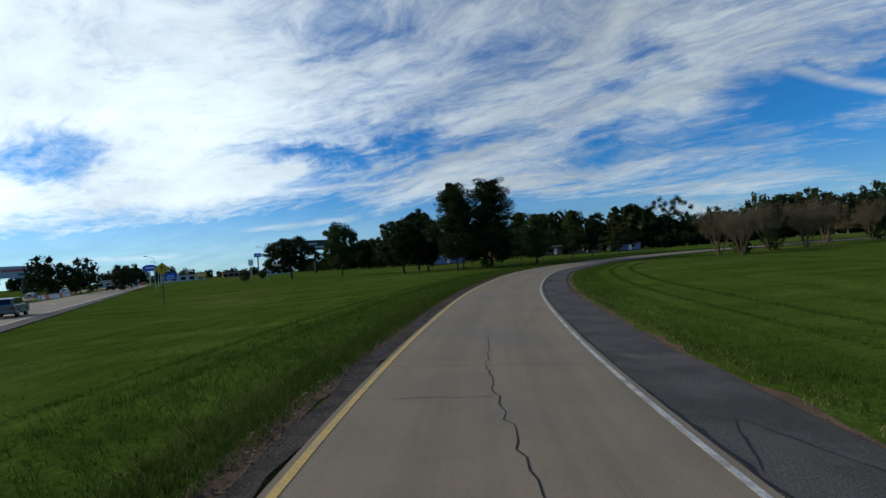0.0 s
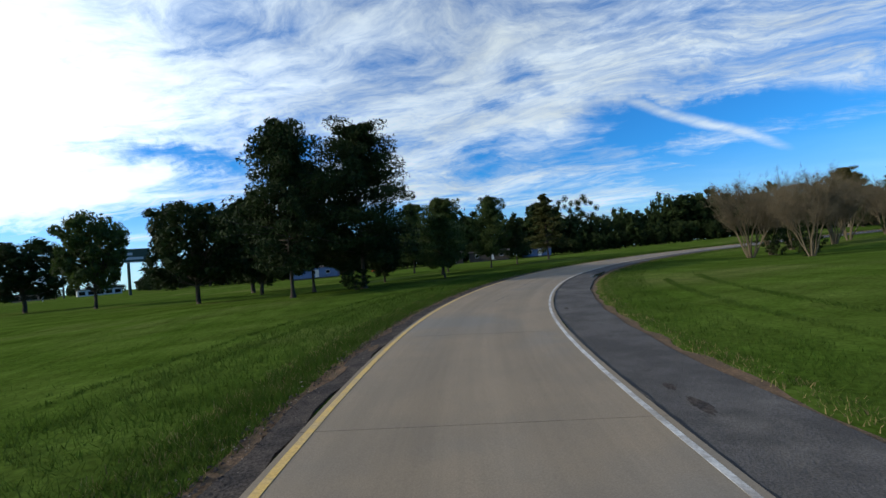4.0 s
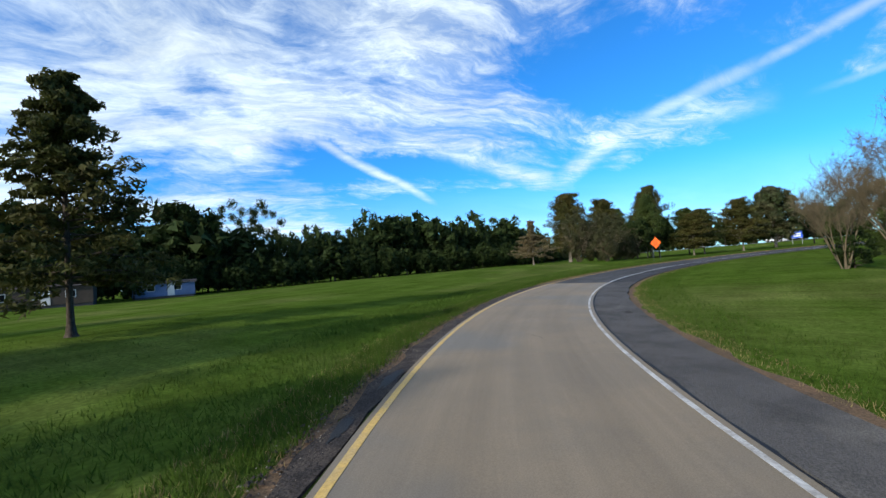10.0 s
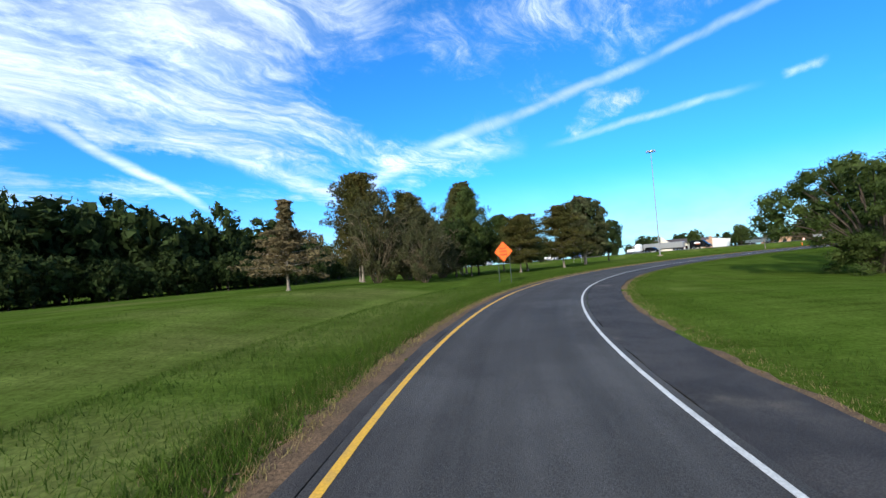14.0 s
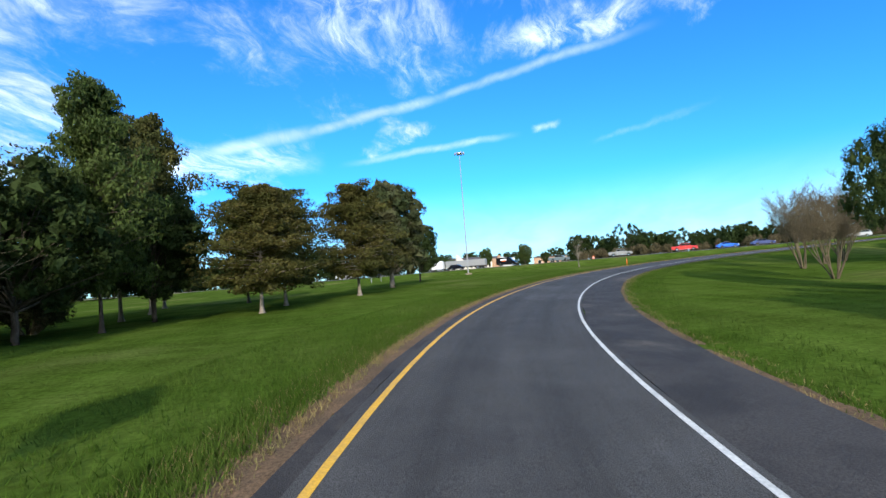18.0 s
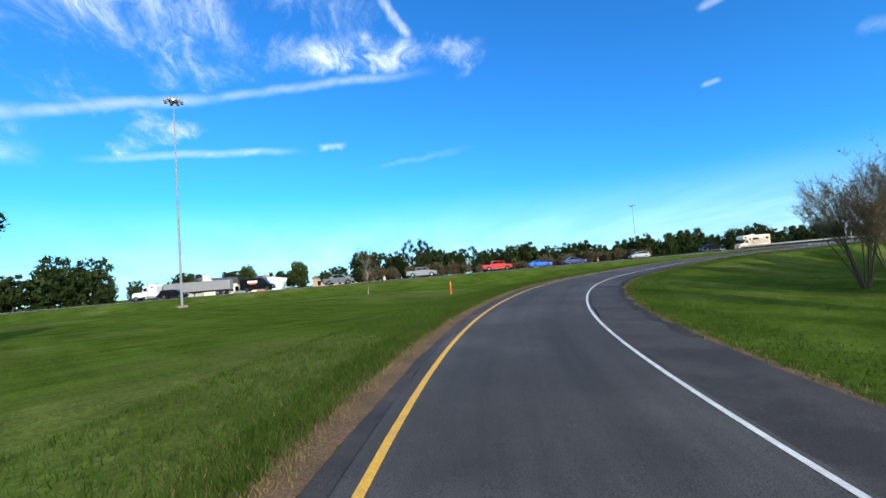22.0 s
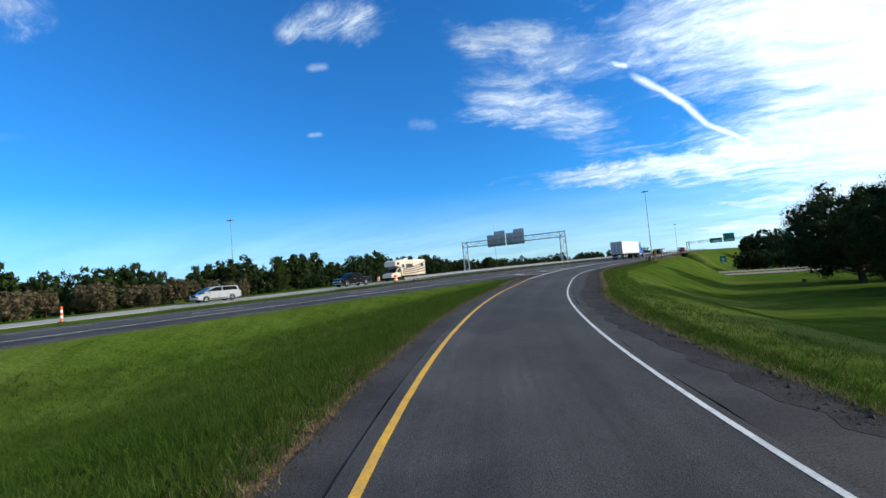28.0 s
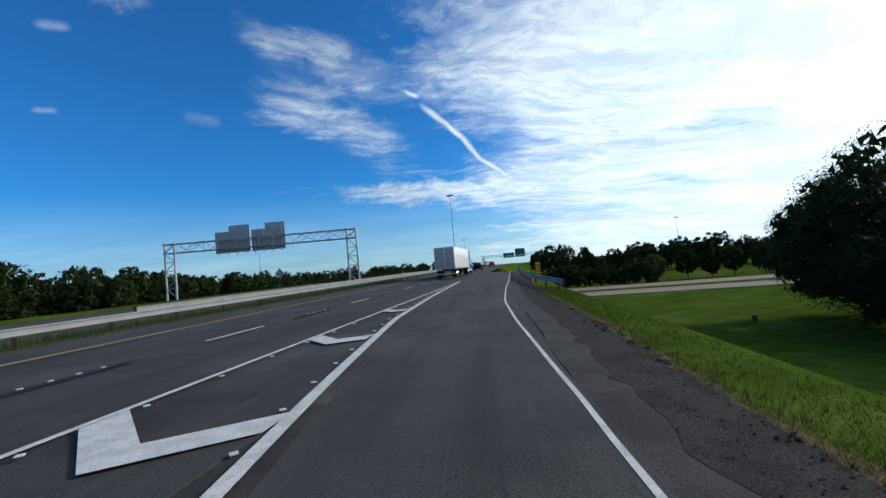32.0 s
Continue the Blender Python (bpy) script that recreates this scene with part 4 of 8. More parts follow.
def crown_clumps(kind, rng, trunk_h, wide, top, number):
    """Centres and radii of leaf clumps round an uneven crown, then larger ones within."""
    zc, hz = (trunk_h + top) / 2, (top - trunk_h) / 2
    ph = rng.uniform(0, 6.28, 4)
    cen, rad = [], []
    for i in range(number):
        e = math.asin(max(-0.97, min(0.97, -0.96 + 1.94 * (i + 0.5) / number)))
        a = i * 2.39996 + rng.normal() * 0.25
        lump = 1 + 0.12 * math.sin(2 * a + ph[0] + 2 * e) + 0.12 * math.sin(3 * a + ph[1] - 3 * e) + 0.10 * math.sin(5 * e + ph[2] + a)
        f = rng.uniform(0.72, 0.95) * (lump if kind != "spread" else 0.5 + 0.5 * lump)
        ce = math.cos(e) ** (0.8 if kind != "oval" else 0.9)
        squeeze = 1.0
        if kind == "oval":
            squeeze = 1.12 - 0.45 * max(0.0, math.sin(e)) - 0.1 * max(0.0, -math.sin(e))
        cen.append((math.cos(a) * ce * wide * f * squeeze, math.sin(a) * ce * wide * f * squeeze, zc + math.sin(e) * hz * min(f + 0.05, 1.0)))
        rad.append((0.14 * wide + 0.28) * rng.uniform(0.65, 1.3) * (0.8 if kind == "open" else 1.0))
    for i in range(number // 4 if number > 40 else 16):
        a, z = rng.uniform(0, 6.28), zc + rng.uniform(-0.6, 0.6) * hz
        o_ = wide * (0.4 if number > 40 else 0.55) * math.sqrt(rng.random())
        cen.append((math.cos(a) * o_, math.sin(a) * o_, z))
        rad.append((0.3 if number > 40 else 0.34) * wide)
    return cen, rad


def limb(start, way, length, r, rng, bend=0.25, n=5, droop=0.0):
    p, d, pts_, rad = Vector(start), Vector(way).normalized(), [], []
    for i in range(n + 1):
        pts_.append(tuple(p))
        rad.append(r * (1 - 0.85 * i / n))
        d = (d + Vector(rng.normal(size=3)) * bend * 0.5 + Vector((0, 0, -droop))).normalized()
        p = p + d * length / n
    return pts_, rad


def cypress_parts(rng, leaves, blunt, sparse):
    """Swamp cypress: straight stem with a flared foot, boughs set in a spiral, level below and rising above."""
    lean, ph = rng.normal(size=2) * 0.15, rng.uniform(0, 6.28, 3)
    st = [(lean[0] * z / 10, lean[1] * z / 10, z) for z in (0, 0.2, 0.55, 1.3, 3.5, 6, 8.5, 9.9)]
    paths = [(st, [0.25, 0.165, 0.12, 0.10, 0.09, 0.07, 0.04, 0.012])]
    cen, rad = [], []
    number = 104 if blunt else 88
    for i in range(number):
        u = (i + rng.random()) / number
        z = 1.9 + 7.85 * u
        a = i * 2.39996 + rng.normal() * 0.35
        if blunt:
            reach = 3.1 * max(0.0, 1 - u ** 2.0) ** 0.65 * min(1.0, (u + 0.22) / 0.42) + 0.25
        elif sparse:
            reach = (3.0 * max(0.0, 1 - u / 0.62) ** 0.6 * min(1.0, (u + 0.16) / 0.2) if u < 0.6 else 0.0) + 0.55 * (1 - u) + 0.25
        else:
            reach = 2.75 * (1 - u) ** 0.75 * min(1.0, (u + 0.2) / 0.3) + 0.2
        ln = reach * (1 + 0.16 * math.sin(2 * a + ph[0] + 5 * u) + 0.14 * math.sin(3 * a + ph[1] - 7 * u)) * rng.uniform(0.62, 1.1)
        pts_, rr = limb((lean[0] * z / 10, lean[1] * z / 10, z), (math.cos(a), math.sin(a), 0.02 + (0.75 if blunt else 0.45) * u), ln, 0.045 * (1.2 - 0.8 * u), rng, 0.22, 4, 0.02)
        paths.append((pts_, rr))
        for k in (1, 2, 3, 4):
            if k == 1 and u < 0.5 and rng.random() < 0.7:
                continue
            q = Vector(pts_[k]) + Vector(rng.normal(size=3)) * 0.12
            cen.append(tuple(q))
            rad.append((0.18 + 0.115 * ln + (0.14 if blunt else 0.0)) * rng.uniform(0.7, 1.3))
    leaf = leaf_cloud(cen, rad, max(4, int(88 * leaves)), (0.10 if blunt else 0.10) / math.sqrt(leaves), rng, 0.6, 0.46 if blunt else 0.40, 0.25)
    vs, fs = tubes(paths, 5)
    return vs, fs, *crown_mesh(leaf)


def dome_parts(rng, leaves):
    """A broad umbrella of leaves on many arching stems, with dense growth round the foot."""
    paths, cen, rad = [], [], []
    for i in range(90):
        e = math.asin(-0.12 + 1.08 * (i + 0.5) / 90)
        a = i * 2.39996 + rng.normal() * 0.2
        f = rng.uniform(0.78, 1.0) * (1 + 0.1 * math.sin(3 * a) + 0.08 * math.sin(5 * a + 2))
        cen.append((math.cos(a) * math.cos(e) * 6.0 * f, math.sin(a) * math.cos(e) * 6.0 * f, 4.1 + math.sin(e) * 5.4 * f))
        rad.append(rng.uniform(0.6, 1.15))
    for i in range(34):
        a, o_ = rng.uniform(0, 6.28), 3.0 * math.sqrt(rng.random())
        cen.append((math.cos(a) * o_, math.sin(a) * o_, rng.uniform(0.4, 3.0)))
        rad.append(rng.uniform(0.6, 1.0))
    for i in range(26):
        a, o_ = rng.uniform(0, 6.28), 4.2 * math.sqrt(rng.random())
        cen.append((math.cos(a) * o_, math.sin(a) * o_, rng.uniform(3.8, 7.6)))
        rad.append(rng.uniform(0.9, 1.4))
    for k in cen[:90:2]:
        tgt = Vector(k)
        s0_ = Vector((tgt.x * 0.05, tgt.y * 0.05, -0.12))
        mid_ = s0_.lerp(tgt, 0.45) + Vector((-tgt.x * 0.12, -tgt.y * 0.12, 0.6))
        paths.append(([tuple(s0_), tuple(s0_.lerp(mid_, 0.5)), tuple(mid_), tuple(mid_.lerp(tgt, 0.5) + Vector((0, 0, 0.25))), tuple(tgt)], [0.11, 0.09, 0.07, 0.045, 0.015]))
    leaf = leaf_cloud(cen[:124], rad[:124], int(170 * leaves), 0.10 / math.sqrt(leaves), rng, 0.75, 0.45)
    vs, fs = tubes(paths, 5)
    # the stems grow from one root below the ground
    fs += [(25 * i, 25 * i + 1, 25 * i + 25) for i in range(len(paths) - 1)]
    return vs, fs, *crown_mesh(leaf, twig_hearts(cen, rad, rng, 0.55, 0.8, 26))


def myrtle_parts(rng, leaves):
    """Many bare stems from one foot, and fine twigs."""
    def inside(p):
        return (p[0] / 4.1) ** 2 + (p[1] / 4.1) ** 2 + ((p[2] - 6.5) / 3.7) ** 2 < 1.0
    paths, tips = [], []
    for i in range(11):
        a = i * 2 * np.pi / 11 + rng.normal() * 0.3
        tilt = rng.uniform(0.06, 0.42)
        pts_, rr = limb((math.cos(a) * 0.22, math.sin(a) * 0.22, 0), (math.cos(a) * tilt, math.sin(a) * tilt, 1), rng.uniform(5.0, 7.0), 0.10, rng, 0.16, 6, 0.0)
        paths.append((pts_, rr))
        for j in range(12):
            q = Vector(pts_[rng.integers(3, 7)])
            b = a + rng.normal() * 1.1
            o_ = rng.uniform(0.4, 1.3)
            p2, r2 = limb(q, (math.cos(b) * o_, math.sin(b) * o_, 1.0), rng.uniform(1.6, 3.2), 0.026, rng, 0.25, 4)
            if not inside(p2[-1]):
                continue
            paths.append((p2, r2))
            tips += p2[1:]
            for k in range(4):
                q2 = Vector(p2[rng.integers(1, 5)])
                b2 = b + rng.normal() * 1.3
                p3, r3 = limb(q2, (math.cos(b2) * 0.8, math.sin(b2) * 0.8, 1.0), rng.uniform(0.7, 1.4), 0.012, rng, 0.35, 3)
                if inside(p3[-1]):
                    paths.append((p3, [max(x, 0.005) for x in r3]))
                    tips += p3[1:]
    # fine twigs: thin slivers fanning up and out from the ends of the branches
    base_ = np.array(tips)[rng.integers(0, len(tips), 12000)]
    d = unit_rows(np.column_stack([base_[:, 0] * 0.12, base_[:, 1] * 0.12, np.full(len(base_), 0.55)]) + rng.normal(size=(len(base_), 3)) * 0.5)
    s2 = unit_rows(np.cross(d, rng.normal(size=d.shape)))
    ln = rng.uniform(0.35, 0.95, len(base_))[:, None]
    tw = np.stack([base_ - s2 * 0.008, base_ + s2 * 0.008, base_ + d * ln], 1).reshape(-1, 3)
    cen = base_[:900] + d[:900] * 0.4
    leaf = leaf_cloud(cen, np.full(len(cen), 0.3), max(2, int(8 * leaves)), 0.05, rng, 1.0, 0.35)
    vs, fs = tubes(paths, 3)
    fs = [tuple(f) for f in fs] + [tuple(f) for f in (np.arange(len(tw)).reshape(-1, 3) + len(vs))]
    return [tuple(v) for v in vs] + [tuple(v) for v in tw], fs, *crown_mesh(leaf)


BROAD = {  # height of the clear trunk, half width, clumps, trunk radius
    "round": (1.9, 3.9, 84, 0.20), "oval": (1.3, 2.9, 120, 0.22), "spread": (0.95, 6.2, 120, 0.36),
    "mass": (0.1, 4.2, 34, 0.2), "shrub": (0.1, 4.6, 80, 0.12), "open": (2.2, 4.6, 46, 0.18),
}


def tree_parts(kind, seed, leaves=1.0, far=False):
    """Trunk and crown of a tree 10 m high, as arrays."""
    rng = np.random.default_rng(seed)
    if kind in ("conical", "blunt", "sparse"):
        return cypress_parts(rng, leaves, kind == "blunt", kind == "sparse")
    if kind == "dome":
        return dome_parts(rng, leaves)
    if kind == "myrtle":
        return myrtle_parts(rng, leaves)
    trunk_h, wide, number, tr = BROAD[kind]
    if far:
        number = min(number, 40)
    paths = [([(0, 0, 0), (0, 0, 0.3), (0.03, 0, 1.0), (0.05, 0.04, trunk_h + 0.5), (0.1, 0, trunk_h + 3.0), (0.0, 0.1, trunk_h + 5.5)], [tr * 1.5, tr * 1.1, tr * 0.95, tr * 0.85, tr * 0.5, tr * 0.18])]
    cen, rad = crown_clumps(kind, rng, trunk_h, wide, 9.6, number)
    if far:
        rad = [r_ * 1.25 for r_ in rad]
    else:
        for k in cen[:number:2]:
            tgt = Vector(k)
            st_ = Vector((0.05, 0.03, min(max(trunk_h * 0.9, tgt.z * 0.45), trunk_h + 4.5)))
            way_ = tgt - st_
            paths.append(limb(st_, way_ + Vector((0, 0, -0.1 * way_.length)), way_.length * 0.88, 0.075, rng, 0.2, 5, -0.02))
    if kind == "shrub":
        for i in range(26):
            a = rng.uniform(0, 6.28)
            pts_, rr = limb((math.cos(a) * 0.5, math.sin(a) * 0.5, 0), (math.cos(a) * 0.55, math.sin(a) * 0.55, 1), rng.uniform(6, 9.5), 0.06, rng, 0.2, 7, 0.05)
            paths.append((pts_, rr))
            for j in range(7):
                q = Vector(pts_[rng.integers(2, 8)])
                b = a + rng.normal() * 1.0
                p2, r2 = limb(q, (math.cos(b), math.sin(b), 0.5), rng.uniform(1.0, 2.6), 0.025, rng, 0.35, 4, 0.06)
                paths.append((p2, [max(x, 0.01) for x in r2]))
    dense = {"shrub": 0.4, "open": 0.5, "spread": 0.6}.get(kind, 0.85)
    leaf = leaf_cloud(cen[:number], rad[:number], max(6, int(190 * leaves)), 0.105 / math.sqrt(leaves), rng, 0.82, 0.42)
    hearts = (cen, rad) if kind != "open" else (cen[:number], rad[:number])
    vs, fs = tubes(paths, 5)
    return vs, fs, *crown_mesh(leaf, twig_hearts(*hearts, rng, 0.86 if far else dense, 0.8, 12 if far else 30))


def tree_model(name, kind, seed, leaf, bark, label, leaves=1.0, category="tree"):
    """A tree model ten metres high, with the width of its crown."""
    vs, fs, co, po = tree_parts(kind, seed, leaves)
    top = np.percentile(co[:, 2], 99.8)
    co = co * np.array((1, 1, 10.0 / top))
    vs = [(v[0], v[1], v[2] * 10.0 / top) for v in vs]
    width = 2 * np.percentile(np.hypot(co[:, 0], co[:, 1]), 96)
    ob = thing(name, Matrix.Translation((0, 0, -500)), label, category)
    part("trunk", mesh_of("trunk", vs, fs, M[bark], True), ob)
    part("crown", quick_mesh("crown", co, po, [M[leaf]]), ob)
    return ob, float(width)


MODELS = {}


def plant(key, x, y, h, width, turn=0.0, label="", sink=0.05):
    """Sets a tree of a model at x, y with its height and crown width."""
    src, model_w = MODELS[key]
    m = Matrix.Translation((x, y, ground_at(x, y) - sink)) @ Matrix.Rotation(turn, 4, "Z") @ Matrix.Diagonal((width / model_w, width / model_w, h / 10.0, 1))
    ob = copy_thing(src, m)
    if label:
        ob["label"] = label
    return ob


MODELS["cypress"] = tree_model("cypress_tree", "blunt", 3, "leaf", "bark", "green cypress tree with level boughs and flared trunk")
MODELS["cypress2"] = tree_model("cypress_tree", "blunt", 8, "cypress_leaf", "pale_bark", "green cypress tree with a pale flared trunk on grass", 0.9)
MODELS["bronze"] = tree_model("cypress_tree", "blunt", 5, "bronze_leaf", "pale_bark", "cypress tree turning bronze in autumn on mown grass")
MODELS["rusty"] = tree_model("cypress_tree", "sparse", 12, "rust_leaf", "pale_bark", "thin rust-coloured cypress with nearly bare top", 0.35)
MODELS["giant"] = tree_model("cypress_tree", "blunt", 24, "dark_leaf", "bark", "very tall dark cypress with broad boughs and gaps between them", 1.5)
MODELS["giant2"] = tree_model("cypress_tree", "blunt", 25, "dark_leaf", "bark", "tall dark cypress with an uneven crown and stout trunk", 0.9)
MODELS["dark"] = tree_model("broadleaf_tree", "oval", 21, "dark_leaf", "bark", "tall dark green tree with a dense oval crown", 0.8)
MODELS["dark2"] = tree_model("broadleaf_tree", "oval", 22, "dark_leaf", "bark", "tall dark green tree with an uneven crown", 0.8)
MODELS["round"] = tree_model("broadleaf_tree", "round", 31, "dark_leaf", "bark", "dark green tree with a rounded crown on the grass", 0.9)
MODELS["green"] = tree_model("broadleaf_tree", "round", 34, "leaf", "bark", "green tree with a rounded crown and thin trunk", 0.8)
MODELS["oakleaf"] = tree_model("broadleaf_tree", "oval", 27, "oak_leaf", "pale_bark", "full green tree with a dense tall crown and pale trunk", 2.4)
MODELS["oak"] = tree_model("live_oak", "spread", 41, "dark_leaf", "bark", "broad dark live oak with a low spreading crown", 2.6)
MODELS["dogwood"] = tree_model("small_oak", "dome", 44, "leaf", "bark", "broad low green tree with arching stems and leaves to the ground", 1.9)
MODELS["slim"] = tree_model("cypress_tree", "conical", 19, "dark_leaf", "bark", "slim dark cypress with an airy crown and clear trunk", 0.6)
MODELS["golden"] = tree_model("cypress_tree", "conical", 17, "cypress_leaf", "bark", "slim olive cypress tree with an airy top", 0.7)
MODELS["pine"] = tree_model("broadleaf_tree", "open", 47, "dark_leaf", "bark", "tall tree with a thin flat crown above the woods", 1.0)
MODELS["myrtle"] = tree_model("crape_myrtle", "myrtle", 51, "rust_leaf", "twig", "leafless brown crape myrtle with many stems", 0.35)
MODELS["myrtle2"] = tree_model("crape_myrtle", "myrtle", 55, "rust_leaf", "twig", "nearly bare crape myrtle with fine brown twigs", 0.5)
MODELS["bush"] = tree_model("shrub", "shrub", 58, "olive_leaf", "twig", "large twiggy olive-green shrub with arching stems", 0.6, "shrub")
MODELS["footbush"] = tree_model("shrub", "mass", 61, "dark_leaf", "bark", "small dark green bush at the foot of a tree", 0.8, "shrub")

PLANTS = [
    ("round", -38.6, 111.4, 10.6, 13), ("green", -21.6, 93.3, 11.5, 7.6), ("round", -7.2, 79.8, 9.8, 9.4), ("dark2", -3.2, 91.5, 11.8, 6.8),
    ("giant2", 2.2, 69.1, 13.7, 7.6), ("giant2", 3.5, 76.5, 12.4, 7.0), ("giant", 7.8, 71.3, 14.3, 9.6), ("cypress", 16.1, 75.7, 6.4, 5.0),
    ("cypress", 18.3, 85.2, 9.3, 5.9), ("dark", 11.1, 83.9, 7.0, 4.2), ("dark2", 7.3, 112.0, 9.3, 6), ("cypress", 19.1, 108.0, 12.0, 6.7), ("dark", -5.6, 100.4, 14, 9),
    ("cypress", 21.0, 92.5, 9.4, 5.2), ("cypress", 26.7, 90.5, 9.9, 5.4), ("slim", 31.5, 92.5, 6.9, 4.2), ("golden", 38.3, 95.8, 10.3, 5.4),
    ("myrtle", 39.6, 62.8, 6.8, 6.0), ("myrtle2", 43.2, 63.9, 6.9, 4.6), ("myrtle", 39.4, 57.8, 6.3, 4.8), ("myrtle2", 49.9, 67.1, 7.9, 5.0), ("myrtle", 55.5, 67.0, 7.0, 6.0), ("myrtle2", 60.1, 68.6, 7.8, 5.4), ("myrtle", 68.5, 70.1, 6.6, 4.4),
    ("dogwood", 97.0, 62.0, 8.0, 12.5), ("dogwood", 111.6, 53.0, 9.6, 7.0), ("rusty", 94.3, 101.7, 6.7, 5.4), ("bronze", 114.1, 102.9, 13.0, 8.0), ("bush", 119.4, 100.9, 8.4, 6.6), ("bush", 124.0, 97.2, 9.2, 9.0),
    ("cypress", 124.8, 91.1, 12.4, 4.8), ("bronze", 128.0, 100.5, 13.0, 8.4), ("bush", 114.0, 97.5, 7.6, 6.4), ("bush", 117.0, 94.0, 5.4, 5.0), ("round", 121.5, 92.8, 7.5, 6.0), ("round", 130.5, 90.5, 8.0, 6.5), ("bush", 104.0, 98.0, 8.8, 5.6), ("bush", 102.6, 93.2, 5.4, 3.6), ("bronze", 121.7, 106.0, 12.5, 6.0), ("bush", 108.6, 95.0, 8.0, 6.0), ("cypress2", 139.7, 93.3, 16.0, 7.6),
    ("cypress", 142.4, 100.9, 12.0, 6.4), ("cypress2", 133.6, 93.3, 14.0, 6.0), ("cypress2", 152.0, 95.7, 13.0, 7.6),
    ("bronze", 129.2, 84.3, 8.2, 6.8), ("cypress2", 135.7, 83.1, 9.2, 7.0), ("bronze", 141.9, 76.7, 10.8, 8.4), ("oakleaf", 154.7, 71.1, 13.6, 9.6), ("round", 170.7, 63.3, 9.6, 7.6), ("cypress", 146.5, 87.0, 10.5, 7.0), ("bush", 128.0, 95.5, 5.0, 5.0),
    ("myrtle2", 121.0, 45.5, 7.2, 5.2), ("myrtle", 128.6, 37.0, 8.0, 5.4), ("myrtle2", 133.4, 23.0, 8.0, 6.0), ("myrtle", 131.8, 29.0, 7.6, 5.0),
    ("oak", 92.5, -64.0, 14.5, 17.6), ("oak", 101.5, -44.0, 13.0, 17.0), ("oak", 82.0, -70.0, 13.5, 16.0),
    # unseen trees set to shade the right bank, like oak (101.5, -44) above
    ("round", 113.0, 25.0, 14.5, 14.0), ("dark", 117.0, 12.0, 15.0, 14.0), ("round", 113.0, 1.0, 15.5, 15.0), ("dark2", 117.0, -12.0, 15.0, 14.0), ("round", 113.0, -25.0, 15.0, 15.0),
    ("footbush", -52.4, 116.0, 3.6, 3.2), ("green", -50.6, 122.4, 3.0, 2.2), ("green", 319.0, -12.4, 11.5, 6.5), ("green", 320.0, -36.2, 12.5, 8.5), ("green", 323.0, 6.0, 6.5, 7.0),
    ("green", 7.0, -143.0, 8.6, 7.0), ("round", 1.0, -136.0, 9.2, 7.4), ("dark", -3.5, -131.0, 8.2, 5.2), ("round", -6.5, -126.0, 8.8, 7.0), ("round", -9.5, -119.0, 8.8, 7.2), ("dark2", -12.5, -113.0, 9.6, 5.2), ("round", -14.5, -107.0, 8.6, 7.0), ("round", -17.0, -100.0, 9.0, 7.4),
]
rnd = random.Random(7)
for key, x, y, h, wd in PLANTS:
    plant(key, x, y, h, wd, rnd.uniform(0, 6.28))
for x, y, h, wd in ((43.0, 63.3, 2.7, 2.4), (50.2, 66.6, 3.4, 3.0), (40.4, 58.6, 2.2, 2.0), (69.0, 69.6, 2.6, 2.6)):
    plant("footbush", x, y, h, wd, x)
plant("footbush", 7.0, 69.8, 2.0, 2.6, 1.0, "leafy bush round the foot of a tall dark cypress")
for x, y, h, wd in ((86.4, 165.0, 19.5, 15.0), (266.6, -60.8, 17.0, 13.0), (250.0, -74.0, 13.0, 11.0)):
    plant("pine", x, y, h, wd, x)
for x, y, h in ((198.8, -117.1, 9.8), (190.4, -127.2, 11.0), (187.2, -131.0, 10.4)):
    plant("cypress", x, y, h, 5.6, x, "slim dark cypress beyond the far lanes")
# the models themselves make way for their copies
for src, model_w in MODELS.values():
    for ob in (*src.children_recursive, src):
        bpy.data.objects.remove(ob)
sap = thing("sapling", Matrix.Translation((182.7, 24.0, ground_at(182.7, 24.0) - 0.05)) @ Matrix.Scale(1.42, 4), "small leafless grey sapling standing in the grass", "tree")
rng_s = np.random.default_rng(5)
twigs = [([(0, 0, 0), (0.05, 0, 0.7), (-0.04, 0.05, 1.5), (0.06, 0, 2.4), (0.0, 0.05, 3.4)], [0.10, 0.08, 0.065, 0.045, 0.015])]
for i in range(16):
    z = rng_s.uniform(1.1, 3.0)
    a = i * 2.4
    p2, r2 = limb((0, 0, z), (math.cos(a) * 0.7, math.sin(a) * 0.7, 1.0), rng_s.uniform(0.8, 1.7), 0.03, rng_s, 0.3, 5)
    twigs.append((p2, r2))
    for j in range(7):
        q = p2[rng_s.integers(1, 6)]
        b = a + rng_s.normal() * 1.2
        p3, r3 = limb(q, (math.cos(b), math.sin(b), 0.7), rng_s.uniform(0.3, 0.8), 0.012, rng_s, 0.4, 3)
        twigs.append((p3, [max(x, 0.005) for x in r3]))
vs_, fs_ = tubes(twigs, 5)
part("trunk", mesh_of("trunk", vs_, fs_, M["pale_bark"], True), sap)
tips_ = [p_[-1] for p_, r_ in twigs[1:]]
co_, po_ = crown_mesh(leaf_cloud(tips_, [0.32] * len(tips_), 14, 0.045, rng_s, 1.0, 0.3))
part("crown", quick_mesh("crown", co_, po_, [M["olive_leaf"]]), sap)


FAR_SHAPES = [(tree_parts(k, s_, 0.14, True), 2.1 * BROAD[k][1]) for k, s_ in (("mass", 71), ("round", 72), ("mass", 73), ("spread", 74), ("oval", 75))]


